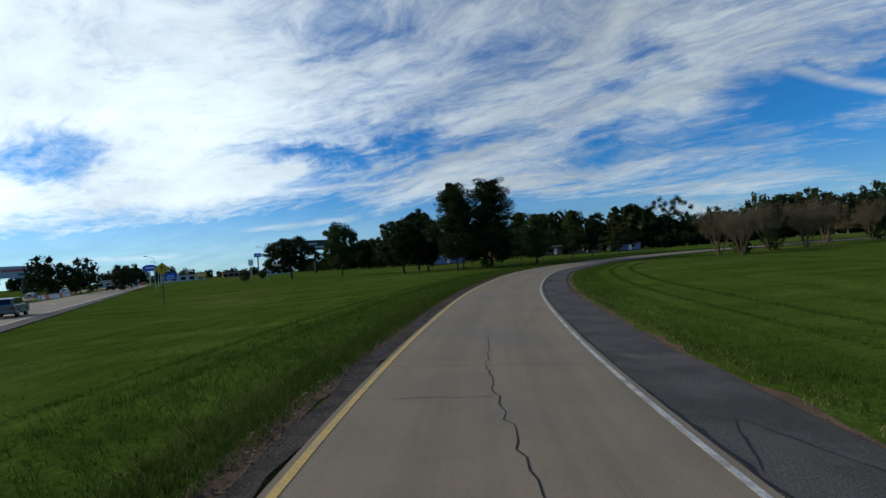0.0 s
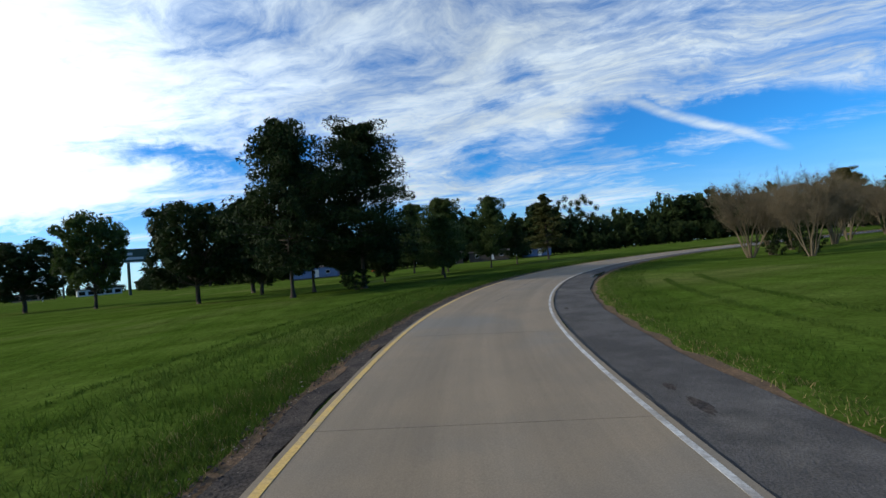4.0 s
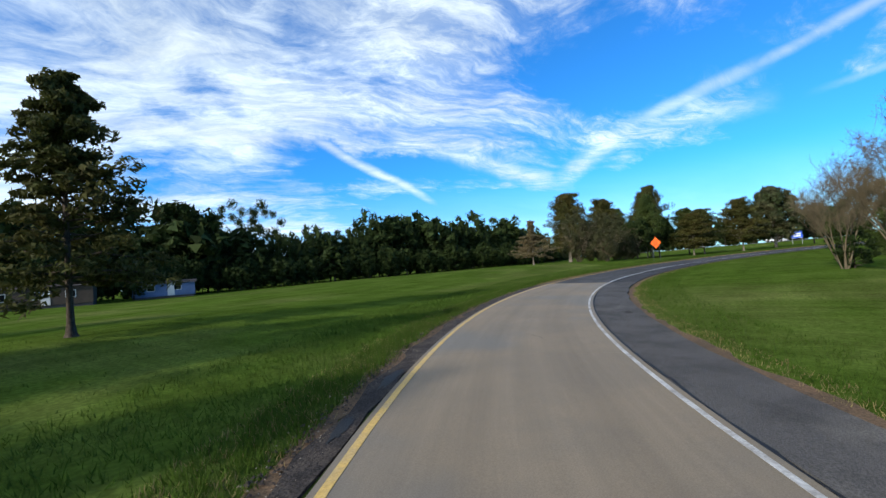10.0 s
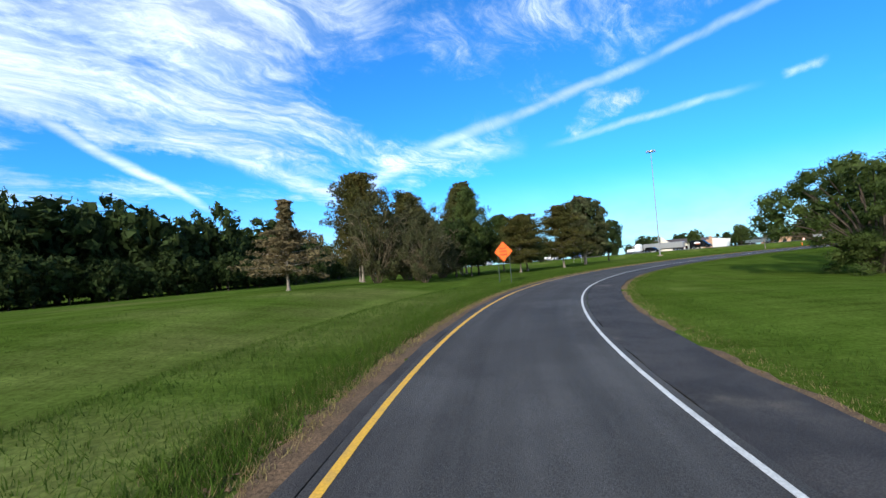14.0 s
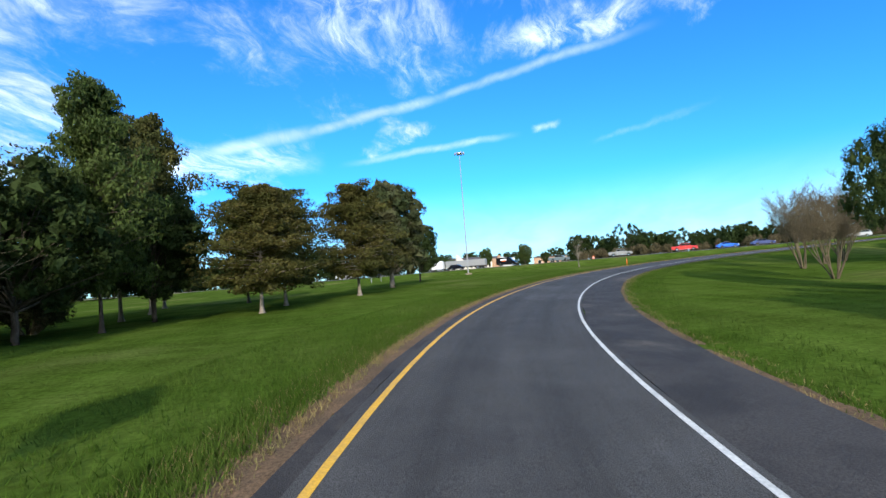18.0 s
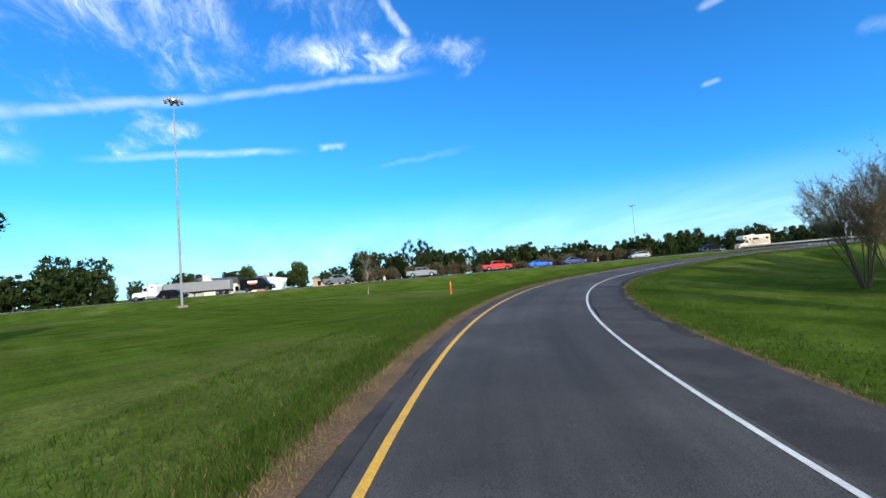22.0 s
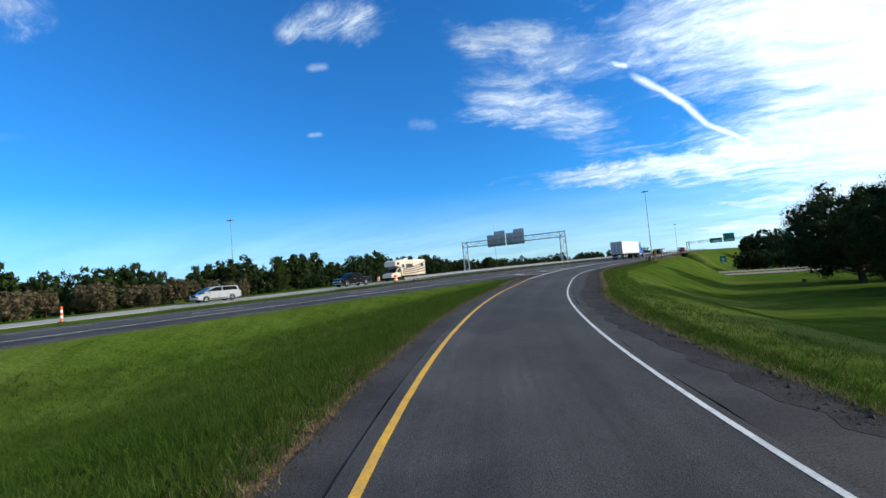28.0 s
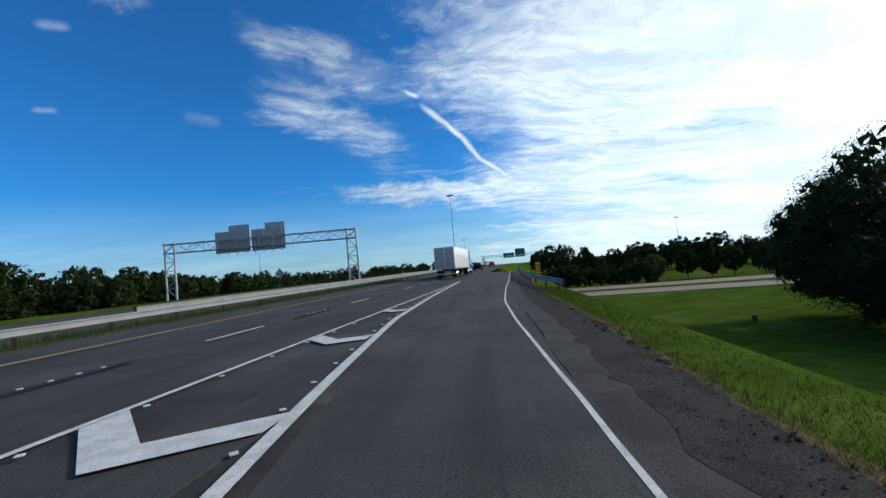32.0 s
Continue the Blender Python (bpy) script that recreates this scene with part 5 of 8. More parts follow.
def woods(name, spots, label, seed, leaf="dark_leaf"):
    """Many far trees joined: (x, y, height, width) each."""
    rng = np.random.default_rng(seed)
    cos, pos, tv, tf, oc, ot_ = [], [], [], [], 0, 0
    for x, y, h, wd in spots:
        k = int(rng.choice(5, p=(0.34, 0.18, 0.30, 0.10, 0.08))) if wd < 16 else 3
        (vs, fs, co, po), width = FAR_SHAPES[k]
        a = rng.uniform(0, 6.28)
        rz = np.array(((math.cos(a), math.sin(a), 0), (-math.sin(a), math.cos(a), 0), (0, 0, 1)))
        sc = np.array((wd / width, wd / width, h / 10))
        base = np.array((x, y, ground_at(x, y)))
        cos.append((co * sc) @ rz + base)
        pos.append(po + oc)
        oc += len(co)
        tv.append((np.array([tuple(v) for v in vs[:30]]) * sc) @ rz + base)
        tf.append(np.array([f for f in fs if max(f) < 30]) + ot_)
        ot_ += 30
    ob = thing(name, Matrix(), label, "woods", kind="stuff")
    part("crowns", quick_mesh("crowns", np.vstack(cos), np.vstack(pos), [M[leaf]]), ob)
    part("trunks", quick_mesh("trunks", np.vstack(tv), np.vstack(tf), [M["bark"]]), ob)
    return ob


def belt(points, depth, gap, h, seed):
    """Spots along a bent line, in rows."""
    rng = np.random.default_rng(seed)
    p = [Vector((*q, 0)) for q in points]
    res = []
    for a, b in zip(p, p[1:]):
        n = max(1, int((b - a).length / gap))
        t_ = (b - a).normalized()
        for i in range(n):
            for r in range(depth):
                q = a.lerp(b, (i + rng.random()) / n) + Vector((-t_.y, t_.x, 0)) * (r * gap * 0.9 + rng.normal() * 1.5)
                hh = h * rng.uniform(0.55, 1.2)
                res.append((q.x, q.y, hh, hh * rng.uniform(0.6, 0.95)))
    return res


woods("undergrowth", belt([(-10, 170), (40, 150), (95, 148), (150, 130), (200, 140), (270, 160)], 2, 3.8, 6.5, 11), "dark undergrowth along the edge of the woods", 11)
woods("undergrowth", belt([(-40, 225), (-5, 196), (45, 176), (98, 172), (155, 154), (205, 164), (275, 184), (360, 165)], 1, 4.2, 8.5, 12), "dark undergrowth deep in the woods", 12)
woods("woods", belt([(-60, 230), (-10, 180), (40, 160), (95, 156), (150, 138), (200, 150), (260, 170)], 3, 6.0, 13.4, 1) + belt([(260, 170), (350, 150), (450, 150)], 2, 9.0, 14, 8) + [(128, 152, 18.5, 14), (70, 158, 17, 13), (112, 154, 17, 12), (141, 142, 16.5, 11), (20, 168, 17, 13), (45, 160, 16, 12), (160, 141, 17.5, 13)], "dark dense woods beyond the field", 1)
woods("woods", belt([(460, 150), (440, 20), (430, -120), (400, -200), (300, -260), (180, -330), (20, -420), (-120, -480)], 2, 11, 14, 2), "far dark tree line beyond the highway", 2)
woods("woods", belt([(345, 150), (322, 95), (313, 36)], 2, 7, 14.5, 3) + belt([(352, 26), (362, 0), (352, -40), (330, -72)], 1, 8, 7.5, 15), "scattered dark trees beyond the highway", 5)
woods("woods", belt([(300, -50), (262, -78), (230, -104)], 2, 6.5, 12.5, 16) + belt([(262, -92), (235, -112), (214, -100), (196, -122), (178, -150), (152, -195), (110, -250), (60, -310)], 2, 6.0, 10.2, 4), "dark trees along the far side of the highway", 3)
woods("woods", belt([(178, -106), (160, -126), (140, -150), (112, -184), (78, -226), (40, -270)], 2, 4.6, 7.6, 18), "dense dark trees close beyond the opposing lanes", 18)
woods("woods", belt([(-27, -240), (-55, -180), (-95, -116), (-110, -40)], 2, 7, 14, 5) + belt([(-110, -40), (-110, 20), (-130, 90)], 2, 8, 10, 25), "dark trees beyond the crossing highway", 4)
woods("woods", belt([(38, -158), (14, -136)], 2, 3.6, 7.0, 19), "low rounded dark trees beside the crossing highway", 19)
woods("woods", belt([(-420, 560), (-300, 520), (-200, 420), (-120, 380), (-60, 230)], 2, 12, 8, 6), "low far trees along the straight highway", 6)
woods("woods", belt([(-330, 330), (-262, 318), (-238, 350), (-225, 400)], 2, 8, 12, 9), "dark trees on the far side of the straight highway", 9)
woods("woods", [(-106.0, 128.0, 10.5, 9.0), (-112.0, 124.0, 11.5, 10.0), (-98.0, 134.0, 8.0, 7.0), (-104.0, 146.0, 8.5, 7.5), (-126.0, 118.0, 9.0, 9.0)], "dark trees across the straight highway", 21)
woods("scrub", belt([(240, -14), (215, -40), (196, -64), (182, -84)], 2, 3.0, 3.4, 14), "brown and olive scrub beyond the far lanes", 14, "scrub_leaf")

# ---- poles, signs, gantries ----


def mast(x, y, h, label):
    z = ground_at(x, y)
    ob = thing("high_mast_light", Matrix.Translation((x, y, z)), label, "light mast")
    sh = Shape().tube((0, 0, 0.3), (0, 0, h), 0.20, 0.08, 12)
    part("pole", sh.mesh("pole", M["dull_steel"], False), ob)
    part("foot", Shape().box((-0.7, -0.7, -0.3), (0.7, 0.7, 0.3), bevel=0.05).mesh("foot", M["concrete"]), ob)
    part("ring", Shape().tube((0, 0, h - 0.2), (0, 0, h + 0.15), 0.75, 0.75, 12).mesh("ring", M["steel"]), ob)
    for i in range(8):
        a = i * math.pi / 4
        c, s_ = math.cos(a), math.sin(a)
        lampm = Shape().tube((c * 0.7, s_ * 0.7, h), (c * 1.2, s_ * 1.2, h + 0.05), 0.05, 0.05, 6).tube((c * 1.25, s_ * 1.25, h - 0.3), (c * 1.25, s_ * 1.25, h + 0.2), 0.26, 0.16, 10)
        part("lamp_head", lampm.mesh("lamp_head", M["dull_steel"]), ob)
    return ob


mast(211.0, 39.4, 33.3, "tall galvanised high-mast light pole on grass")
mast(225.7, -185.5, 29.5, "tall galvanised high-mast light pole beyond the highway")
mast(45.0, -202.2, 29.5, "tall galvanised high-mast light pole beside the highway")
mast(-137.2, -222.0, 28.5, "tall galvanised high-mast light pole beyond the field")


def diamond(name, at, side, face, label, words=(), posts=2, foot=2.1, post_mat="post_green", gap=0.55, orange_black=True):
    """A diamond sign on posts. at: pose whose -y side is the face; z = 0 at the ground."""
    ob = thing(name, at, label, "road sign")
    r = side / math.sqrt(2)
    cz = foot + r
    rot_ = Matrix.Translation((0, 0, cz)) @ Matrix.Rotation(radians(45), 4, "Y")

    def plate(sd, y0, y1, cr):
        b = sd / 2
        out_ = []
        for sx, sz, a0 in ((1, 1, 0), (-1, 1, 90), (-1, -1, 180), (1, -1, 270)):
            for i in range(4):
                a = radians(a0 + i * 30)
                out_.append((sx * (b - cr) + cr * math.cos(a), sz * (b - cr) + cr * math.sin(a)))
        return Shape().extrude(out_, y1 - y0, rot_ @ Matrix.Translation((0, (y0 + y1) / 2, 0)))

    part("panel", plate(side, -0.004, 0.004, 0.06).mesh("panel", M[face]), ob)
    # border as four bars
    bs = Shape()
    b, t_ = side / 2 - 0.045, 0.016
    for lo, hi in (((-b, -b), (b, -b + t_)), ((-b, b - t_), (b, b)), ((-b, -b + t_), (-b + t_, b - t_)), ((b - t_, -b + t_), (b, b - t_))):
        bs.box((lo[0], -0.008, lo[1]), (hi[0], -0.0045, hi[1]), rot_)
    part("border", bs.mesh("border", M["black"]), ob)
    if posts == 2:
        for sx in (-gap, gap):
            ps = Shape().box((sx - 0.026, 0.012, -0.4), (sx + 0.026, 0.05, cz + r - abs(sx) - 0.08))
            part("post", ps.mesh("post", M[post_mat]), ob)
    else:
        part("post", Shape().box((-0.035, 0.012, -0.4), (0.035, 0.06, cz + r - 0.1)).mesh("post", M[post_mat]), ob)
    for i, word in enumerate(words):
        cu = bpy.data.curves.new("lettering", "FONT")
        cu.body, cu.size, cu.align_x, cu.extrude = word, 0.235, "CENTER", 0.0015
        cu.space_character, cu.offset = 1.12, 0.006
        tmp = new("lettering", cu)
        me = bpy.data.meshes.new_from_object(tmp)
        bpy.data.objects.remove(tmp)
        me.materials.clear()
        me.materials.append(M["black"])
        part("lettering", me, ob, "black lettering", Matrix.Translation((0, -0.0065, cz + 0.20 - 0.27 * i)) @ Matrix.Rotation(radians(90), 4, "X") @ Matrix.Diagonal((0.92, 1, 1, 1)))
    return ob


zs = ground_at(102.4, 86.2)
diamond("road_work_sign", Matrix.Translation((102.4, 86.2, zs)) @ Matrix.Rotation(radians(-115), 4, "Z"), 1.22, "orange", "orange diamond road work sign on two dark posts", ("ROAD", "WORK", "AHEAD"), foot=max(1.6, 3.0 - zs))
zs = ground_at(-28.8, 45.0)
ws = diamond("merge_sign", Matrix.Translation((-28.8, 45.0, zs)) @ Matrix.Rotation(radians(25), 4, "Z"), 0.95, "sign_yellow", "yellow diamond merge warning sign on one post", foot=3.4 - zs - 0.85, posts=1)
arrow = Shape()
cz = 3.4 - zs - 0.85 + 0.95 / math.sqrt(2)
arrow.box((-0.10, -0.009, cz - 0.34), (-0.03, -0.0046, cz + 0.20)).add([(-0.17, -0.007, cz + 0.18), (0.04, -0.007, cz + 0.18), (-0.065, -0.007, cz + 0.36)], [(0, 1, 2)])
arrow.box((-0.035, -0.009, -0.27), (0.035, -0.0046, 0.27), Matrix.Translation((0.13, 0, cz)) @ Matrix.Rotation(radians(-35), 4, "Y"))
part("arrow", arrow.mesh("arrow", M["black"]), ws, "black merge arrow")

# orange marker post in the grass
zp = ground_at(164.6, 26.5)
op = thing("marker_post", Matrix.Translation((164.6, 26.5, zp)), "thin orange plastic marker post in the grass", "marker post")
part("post", Shape().tube((0, 0, -0.1), (0, 0, 1.35), 0.06, 0.055, 10).mesh("post", M["orange"]), op)
part("band", Shape().tube((0, 0, 1.05), (0, 0, 1.15), 0.062, 0.062, 10).mesh("band", M["white"]), op, "white band")


def truss(sh, a, b, size, bays, rad=0.05, flip=False):
    """A square lattice of tubes from a to b."""
    a, b = Vector(a), Vector(b)
    ax = (b - a).normalized()
    side_ = ax.cross(Vector((0, 0, 1)))
    side_ = Vector((1, 0, 0)) if side_.length < 0.1 else side_.normalized()
    other = ax.cross(side_)
    cor = [side_ * sx * size / 2 + other * sz * size / 2 for sx, sz in ((-1, -1), (1, -1), (1, 1), (-1, 1))]
    for c in cor:
        sh.tube(a + c, b + c, rad, rad, 6)
    for i in range(bays):
        p, q = a.lerp(b, i / bays), a.lerp(b, (i + 1) / bays)
        for k in range(4):
            c, d = cor[k], cor[(k + 1) % 4]
            sh.tube(p + c, p + d, rad * 0.6, rad * 0.6, 5, False)
            sh.tube(p + (c if (i + k) % 2 else d), q + (d if (i + k) % 2 else c), rad * 0.6, rad * 0.6, 5, False)
    return sh


def gantry(name, foot_r, foot_l, top, label, beam=1.4):
    """An overhead sign bridge between two feet; returns thing and the beam's frame."""
    r, l = Vector(foot_r), Vector(foot_l)
    ob = thing(name, Matrix.Translation(r), label, "sign gantry")
    d = l - r
    ax = Vector((d.x, d.y, 0)).normalized()
    ny = Vector((-ax.y, ax.x, 0))
    for p in (Vector((0, 0, 0)), d):
        sh = Shape()
        for s_ in (-0.75, 0.75):
            q = p + ax * s_ * 1.0
            sh.tube(q - Vector((0, 0, 0.6)), Vector((q.x, q.y, top - r.z + 0.3)), 0.17, 0.15, 10)
        z0, z1, n = p.z + 0.4, top - r.z, 6
        for i in range(n):
            za, zb = z0 + (z1 - z0) * i / n, z0 + (z1 - z0) * (i + 1) / n
            a, b = p + ax * -0.75, p + ax * 0.75
            if i % 2:
                a, b = b, a
            sh.tube((a.x, a.y, za), (b.x, b.y, zb), 0.06, 0.06, 6, False)
            sh.tube((a.x, a.y, zb), (b.x, b.y, zb), 0.06, 0.06, 6, False)
        part("support", sh.mesh("support", M["steel"]), ob)
    sh = truss(Shape(), Vector((0, 0, top - r.z - beam / 2)) - ax * 0.7, Vector((d.x, d.y, top - r.z - beam / 2)) + ax * 0.7, beam, 14, 0.07)
    part("beam", sh.mesh("beam", M["steel"]), ob)
    return ob, ax, ny, d


g1, ax, ny, d = gantry("sign_gantry", (114.1, -121.6, ground_at(114.1, -121.6)), (138.8, -136.0, ground_at(138.8, -136.0)), 13.6, "steel overhead sign bridge seen from behind, with blank grey panels")
inv = 13.6 - ground_at(114.1, -121.6)
frame_m = Matrix(((ax.x, ny.x, 0, 0), (ax.y, ny.y, 0, 0), (0, 0, 1, 0), (0, 0, 0, 1)))
for c0, w0 in ((13.4, 5.3), (19.1, 5.5)):
    board = part("sign_panel", Shape().box((c0 - w0 / 2, -1.0, inv - 2.0), (c0 + w0 / 2, -0.985, inv - 2.0 + 11 * 0.31), frame_m).mesh("sign_panel", M["grey_paint"]), g1, "grey back of a large road sign")
    for k in range(14):
        zz = inv - 2.0 + k * 0.31
        full = k < 11
        part("plank", Shape().box((c0 - w0 / 2, -1.03, zz), (c0 + (w0 / 2 if full else w0 / 2 - 2.2), -1.003, zz + 0.29), frame_m).mesh("plank", M["grey_paint"]), board)
    for k in range(4):
        xx = c0 - w0 / 2 + 0.5 + k * (w0 - 1.0) / 3
        part("sign_bracket", Shape().box((xx - 0.06, -0.97, inv - 2.3), (xx + 0.06, -0.85, inv + 1.5), frame_m).mesh("sign_bracket", M["steel"]), g1)

# guard rails: w-beam on posts
RAIL = [(0.0, 0.16), (0.035, 0.14), (0.035, 0.10), (0.0, 0.06), (0.0, -0.06), (0.035, -0.10), (0.035, -0.14), (0.0, -0.16)]


def guard_rail(curve, a, b, n, label, face=1, start_h=0.55):
    ob = thing("guard_rail", Matrix(), label, "guard rail")
    k = max(2, int((b - a) / 3.8))
    vs, fs = [], []
    m_ = len(RAIL)
    for i in range(k + 1):
        s_ = a + (b - a) * i / k
        for dx, dz in RAIL:
            vs.append(curve(s_, n - face * dx, start_h + dz))
        for dx, dz in RAIL:
            vs.append(curve(s_, n - face * (dx - 0.006), start_h + dz))
        if i:
            o = 2 * m_ * i
            p = o - 2 * m_
            for j in range(m_ - 1):
                fs.append((p + j, o + j, o + j + 1, p + j + 1))
                fs.append((p + m_ + j, p + m_ + j + 1, o + m_ + j + 1, o + m_ + j))
    part("rail", mesh_of("rail", vs, fs, M["dull_steel"]), ob)
    pm = Shape().box((-0.075, -0.05, -0.9), (0.075, 0.05, 0.18), bevel=0.01).mesh("post", M["bark"])
    for i in range(k):
        p = curve(a + (b - a) * (i + 0.5) / k, n + face * 0.10, start_h)
        part("post", pm, ob, at=Matrix.Translation(p))
    q0, q1 = curve(a - 0.04, n - face * 0.06, start_h), curve(a - 0.04, n + face * 0.10, start_h)
    part("end_plate", Shape().add([q0 + Vector((0, 0, -0.22)), q1 + Vector((0, 0, -0.22)), q1 + Vector((0, 0, 0.2)), q0 + Vector((0, 0, 0.2)), q0 + Vector((0.05, 0.05, -0.22)), q1 + Vector((0.05, 0.05, -0.22)), q1 + Vector((0.05, 0.05, 0.2)), q0 + Vector((0.05, 0.05, 0.2))], [(0, 1, 2, 3), (7, 6, 5, 4), (0, 4, 5, 1), (3, 2, 6, 7), (0, 3, 7, 4), (1, 5, 6, 2)]).mesh("end_plate", M["black"]), ob, "dark end plate")
    return ob


guard_rail(on_b, -13, 330, 10.7, "long galvanised steel guard rail on wooden posts in the median", 1)
guard_rail(on_b, 19, 220, 16.6, "galvanised steel guard rail before the gantry", 1)
guard_rail(lambda s_, d_, l_: on_ramp(s_, d_ - 0.9 * float(sstep((356 - s_) / 14)), l_), 343, 394, -4.6, "galvanised steel guard rail at the bridge approach", -1)

# ---- grass blades along the ramp ----


def blades(name, spots, height, mat, label, seed, per=3, spread=0.06):
    rng = np.random.default_rng(seed)
    n = len(spots) * per
    base = np.repeat(spots, per, axis=0) + np.concatenate([rng.normal(size=(n, 2)) * spread, np.zeros((n, 1))], 1)
    a = rng.uniform(0, 2 * np.pi, n)
    u = np.stack([np.cos(a), np.sin(a), 0 * a], 1)
    hgt = height * rng.uniform(0.5, 1.25, n)
    bend = rng.normal(size=(n, 2)) * 0.45
    tip = base + np.concatenate([bend * hgt[:, None], hgt[:, None]], 1)
    wd = rng.uniform(0.005, 0.011, n)[:, None]
    co = np.stack([base - u * wd, base + u * wd, tip], 1).reshape(-1, 3)
    me = quick_mesh(name, co, np.arange(n * 3).reshape(-1, 3), [M[mat]])
    return tagged(new(name, me), label, "grass", kind="stuff")


def verge(seed, count, s0, s1, d_lo, d_hi, power=1.6):
    """Random spots beside the ramp, denser towards d_lo."""
    rng = np.random.default_rng(seed)
    s_ = rng.uniform(s0, s1, count)
    d = d_lo + (d_hi - d_lo) * rng.random(count) ** power
    x, y = np.interp(s_, ramp_s, ramp[:, 0]), np.interp(s_, ramp_s, ramp[:, 1])
    lx, ly = np.interp(s_, ramp_s, left[:, 0]), np.interp(s_, ramp_s, left[:, 1])
    x, y = x + lx * d, y + ly * d
    return np.stack([x, y, ground_z(x, y) - 0.01], 1)


blades("grass", verge(1, 42000, -12, 298, 3.4, 20.0, 1.5), 0.085, "blades", "short mown green grass blades beside the road", 1, 3, 0.09)
blades("grass", verge(5, 75000, -12, 298, 3.3, 7.5, 1.5), 0.16, "blades", "longer green grass blades at the road edge", 5)
blades("grass", verge(2, 32000, -12, 350, -4.5, -18.0, 1.5), 0.08, "blades", "short mown green grass blades inside the curve", 2, 3, 0.09)
blades("grass", verge(6, 36000, -12, 350, -4.4, -6.6, 1.4), 0.13, "blades", "longer green grass blades at the shoulder edge", 6)
blades("dry_grass", verge(3, 24000, -12, 298, 2.85, 4.2, 1.0), 0.11, "dry", "dry tan grass along the pavement edge", 3)
blades("dry_grass", verge(4, 10000, -12, 350, -4.1, -4.8, 1.0), 0.09, "dry", "dry tan grass along the shoulder edge", 4)
blades("grass", verge(10, 26000, 255, 299, 3.9, 11.5, 1.4), 0.17, "blades", "thick longer grass between the ramp and the highway", 10)
blades("grass", verge(7, 5200, 268, 292, -3.75, -4.7, 1.2), 0.13, "blades", "longer green grass blades over the narrow shoulder edge", 7)
blades("dry_grass", verge(8, 1300, 266, 293, -3.65, -4.2, 1.0), 0.09, "dry", "dry tan grass over the narrow shoulder edge", 8)
for i, (s0, s1, d_) in enumerate(((2, 60, -7.6), (4, 62, -9.3), (-10, 90, 6.6), (-10, 60, 8.2), (120, 290, 7.4))):
    blades("grass", verge(20 + i, int((s1 - s0) * 45), s0, s1, d_ - 0.16, d_ + 0.16, 1.0), 0.10, "blades", "darker grass along an old tyre track", 20 + i)
# tufts that overhang the edge of the pavement on both sides
blades("grass", verge(51, 15000, -12, 118, 2.95, 4.0, 1.3), 0.19, "blades", "ragged tufts of grass hanging over the gravel edge", 51, 4, 0.05)
blades("grass", verge(52, 26000, 118, 298, 3.15, 4.2, 1.2), 0.22, "blades", "tall ragged tufts of grass beside the bare dirt", 52, 4, 0.05)
blades("dry_grass", verge(53, 9000, 118, 300, 2.85, 3.6, 1.0), 0.13, "dry", "reddish dry grass on the bare dirt edge", 53, 4, 0.05)


def off_ramp(p):
    """How far points lie to the left of the middle of the ramp."""
    k = ((p[:, None, 0] - ramp[None, ::2, 0]) ** 2 + (p[:, None, 1] - ramp[None, ::2, 1]) ** 2).argmin(1) * 2
    return (p[:, 0] - ramp[k, 0]) * left[k, 0] + (p[:, 1] - ramp[k, 1]) * left[k, 1]


# the wedge of long grass between the ramp and the highway
rng_g = np.random.default_rng(41)
g_b, g_n = -15.2 - 62 * rng_g.random(60000) ** 1.6, rng_g.uniform(-26, -3.35, 60000)
wedge = np.stack([B0[0] + BU[0] * g_b + BN[0] * g_n, B0[1] + BU[1] * g_b + BN[1] * g_n], 1)
g_d = off_ramp(wedge)
lush = wedge[(g_d > 3.7) & (g_d < 22)]
blades("grass", np.column_stack([lush, ground_z(lush[:, 0], lush[:, 1]) - 0.01]), 0.21, "blades", "long rough grass on the wedge before the merging lanes", 41, 4, 0.08)
worn = wedge[(g_d > 3.2) & (g_d < 3.9)]
blades("dry_grass", np.column_stack([worn, ground_z(worn[:, 0], worn[:, 1]) - 0.01]), 0.13, "dry", "dry tan grass at the tip of the wedge", 42, 4, 0.1)


def pebbles(name, spots, label, seed, lo, hi, mat):
    """Small angular stones lying at the spots."""
    rng = np.random.default_rng(seed)
    n = len(spots)
    five = np.array([(1, 0, 0), (-0.3, 0.95, 0), (-0.7, -0.6, 0), (0.1, 0.1, 0.9), (0.3, -0.8, 0.1)])
    turn = rng.uniform(0, 6.28, n)
    sz = rng.uniform(lo, hi, n) * rng.uniform(0.6, 1.2, n)
    v = five[None] * rng.uniform(0.6, 1.3, (n, 5, 3)) * sz[:, None, None]
    x = v[..., 0] * np.cos(turn)[:, None] - v[..., 1] * np.sin(turn)[:, None]
    y = v[..., 0] * np.sin(turn)[:, None] + v[..., 1] * np.cos(turn)[:, None]
    co = np.stack([x, y, v[..., 2] * 0.8], 2) + spots[:, None, :]
    f = np.array([(0, 1, 3), (1, 2, 3), (2, 4, 3), (4, 0, 3)])
    me = quick_mesh(name, co.reshape(-1, 3), (f[None] + (np.arange(n) * 5)[:, None, None]).reshape(-1, 3), [M[mat]])
    return tagged(new(name, me), label, "gravel", kind="stuff")


def strewn(seed, count, s0, s1, d_lo, d_hi, lift):
    rng = np.random.default_rng(seed)
    return np.array([tuple(on_ramp(a_, b_, lift)) for a_, b_ in zip(rng.uniform(s0, s1, count), rng.triangular(d_lo, (d_lo + d_hi) / 2, d_hi, count))])


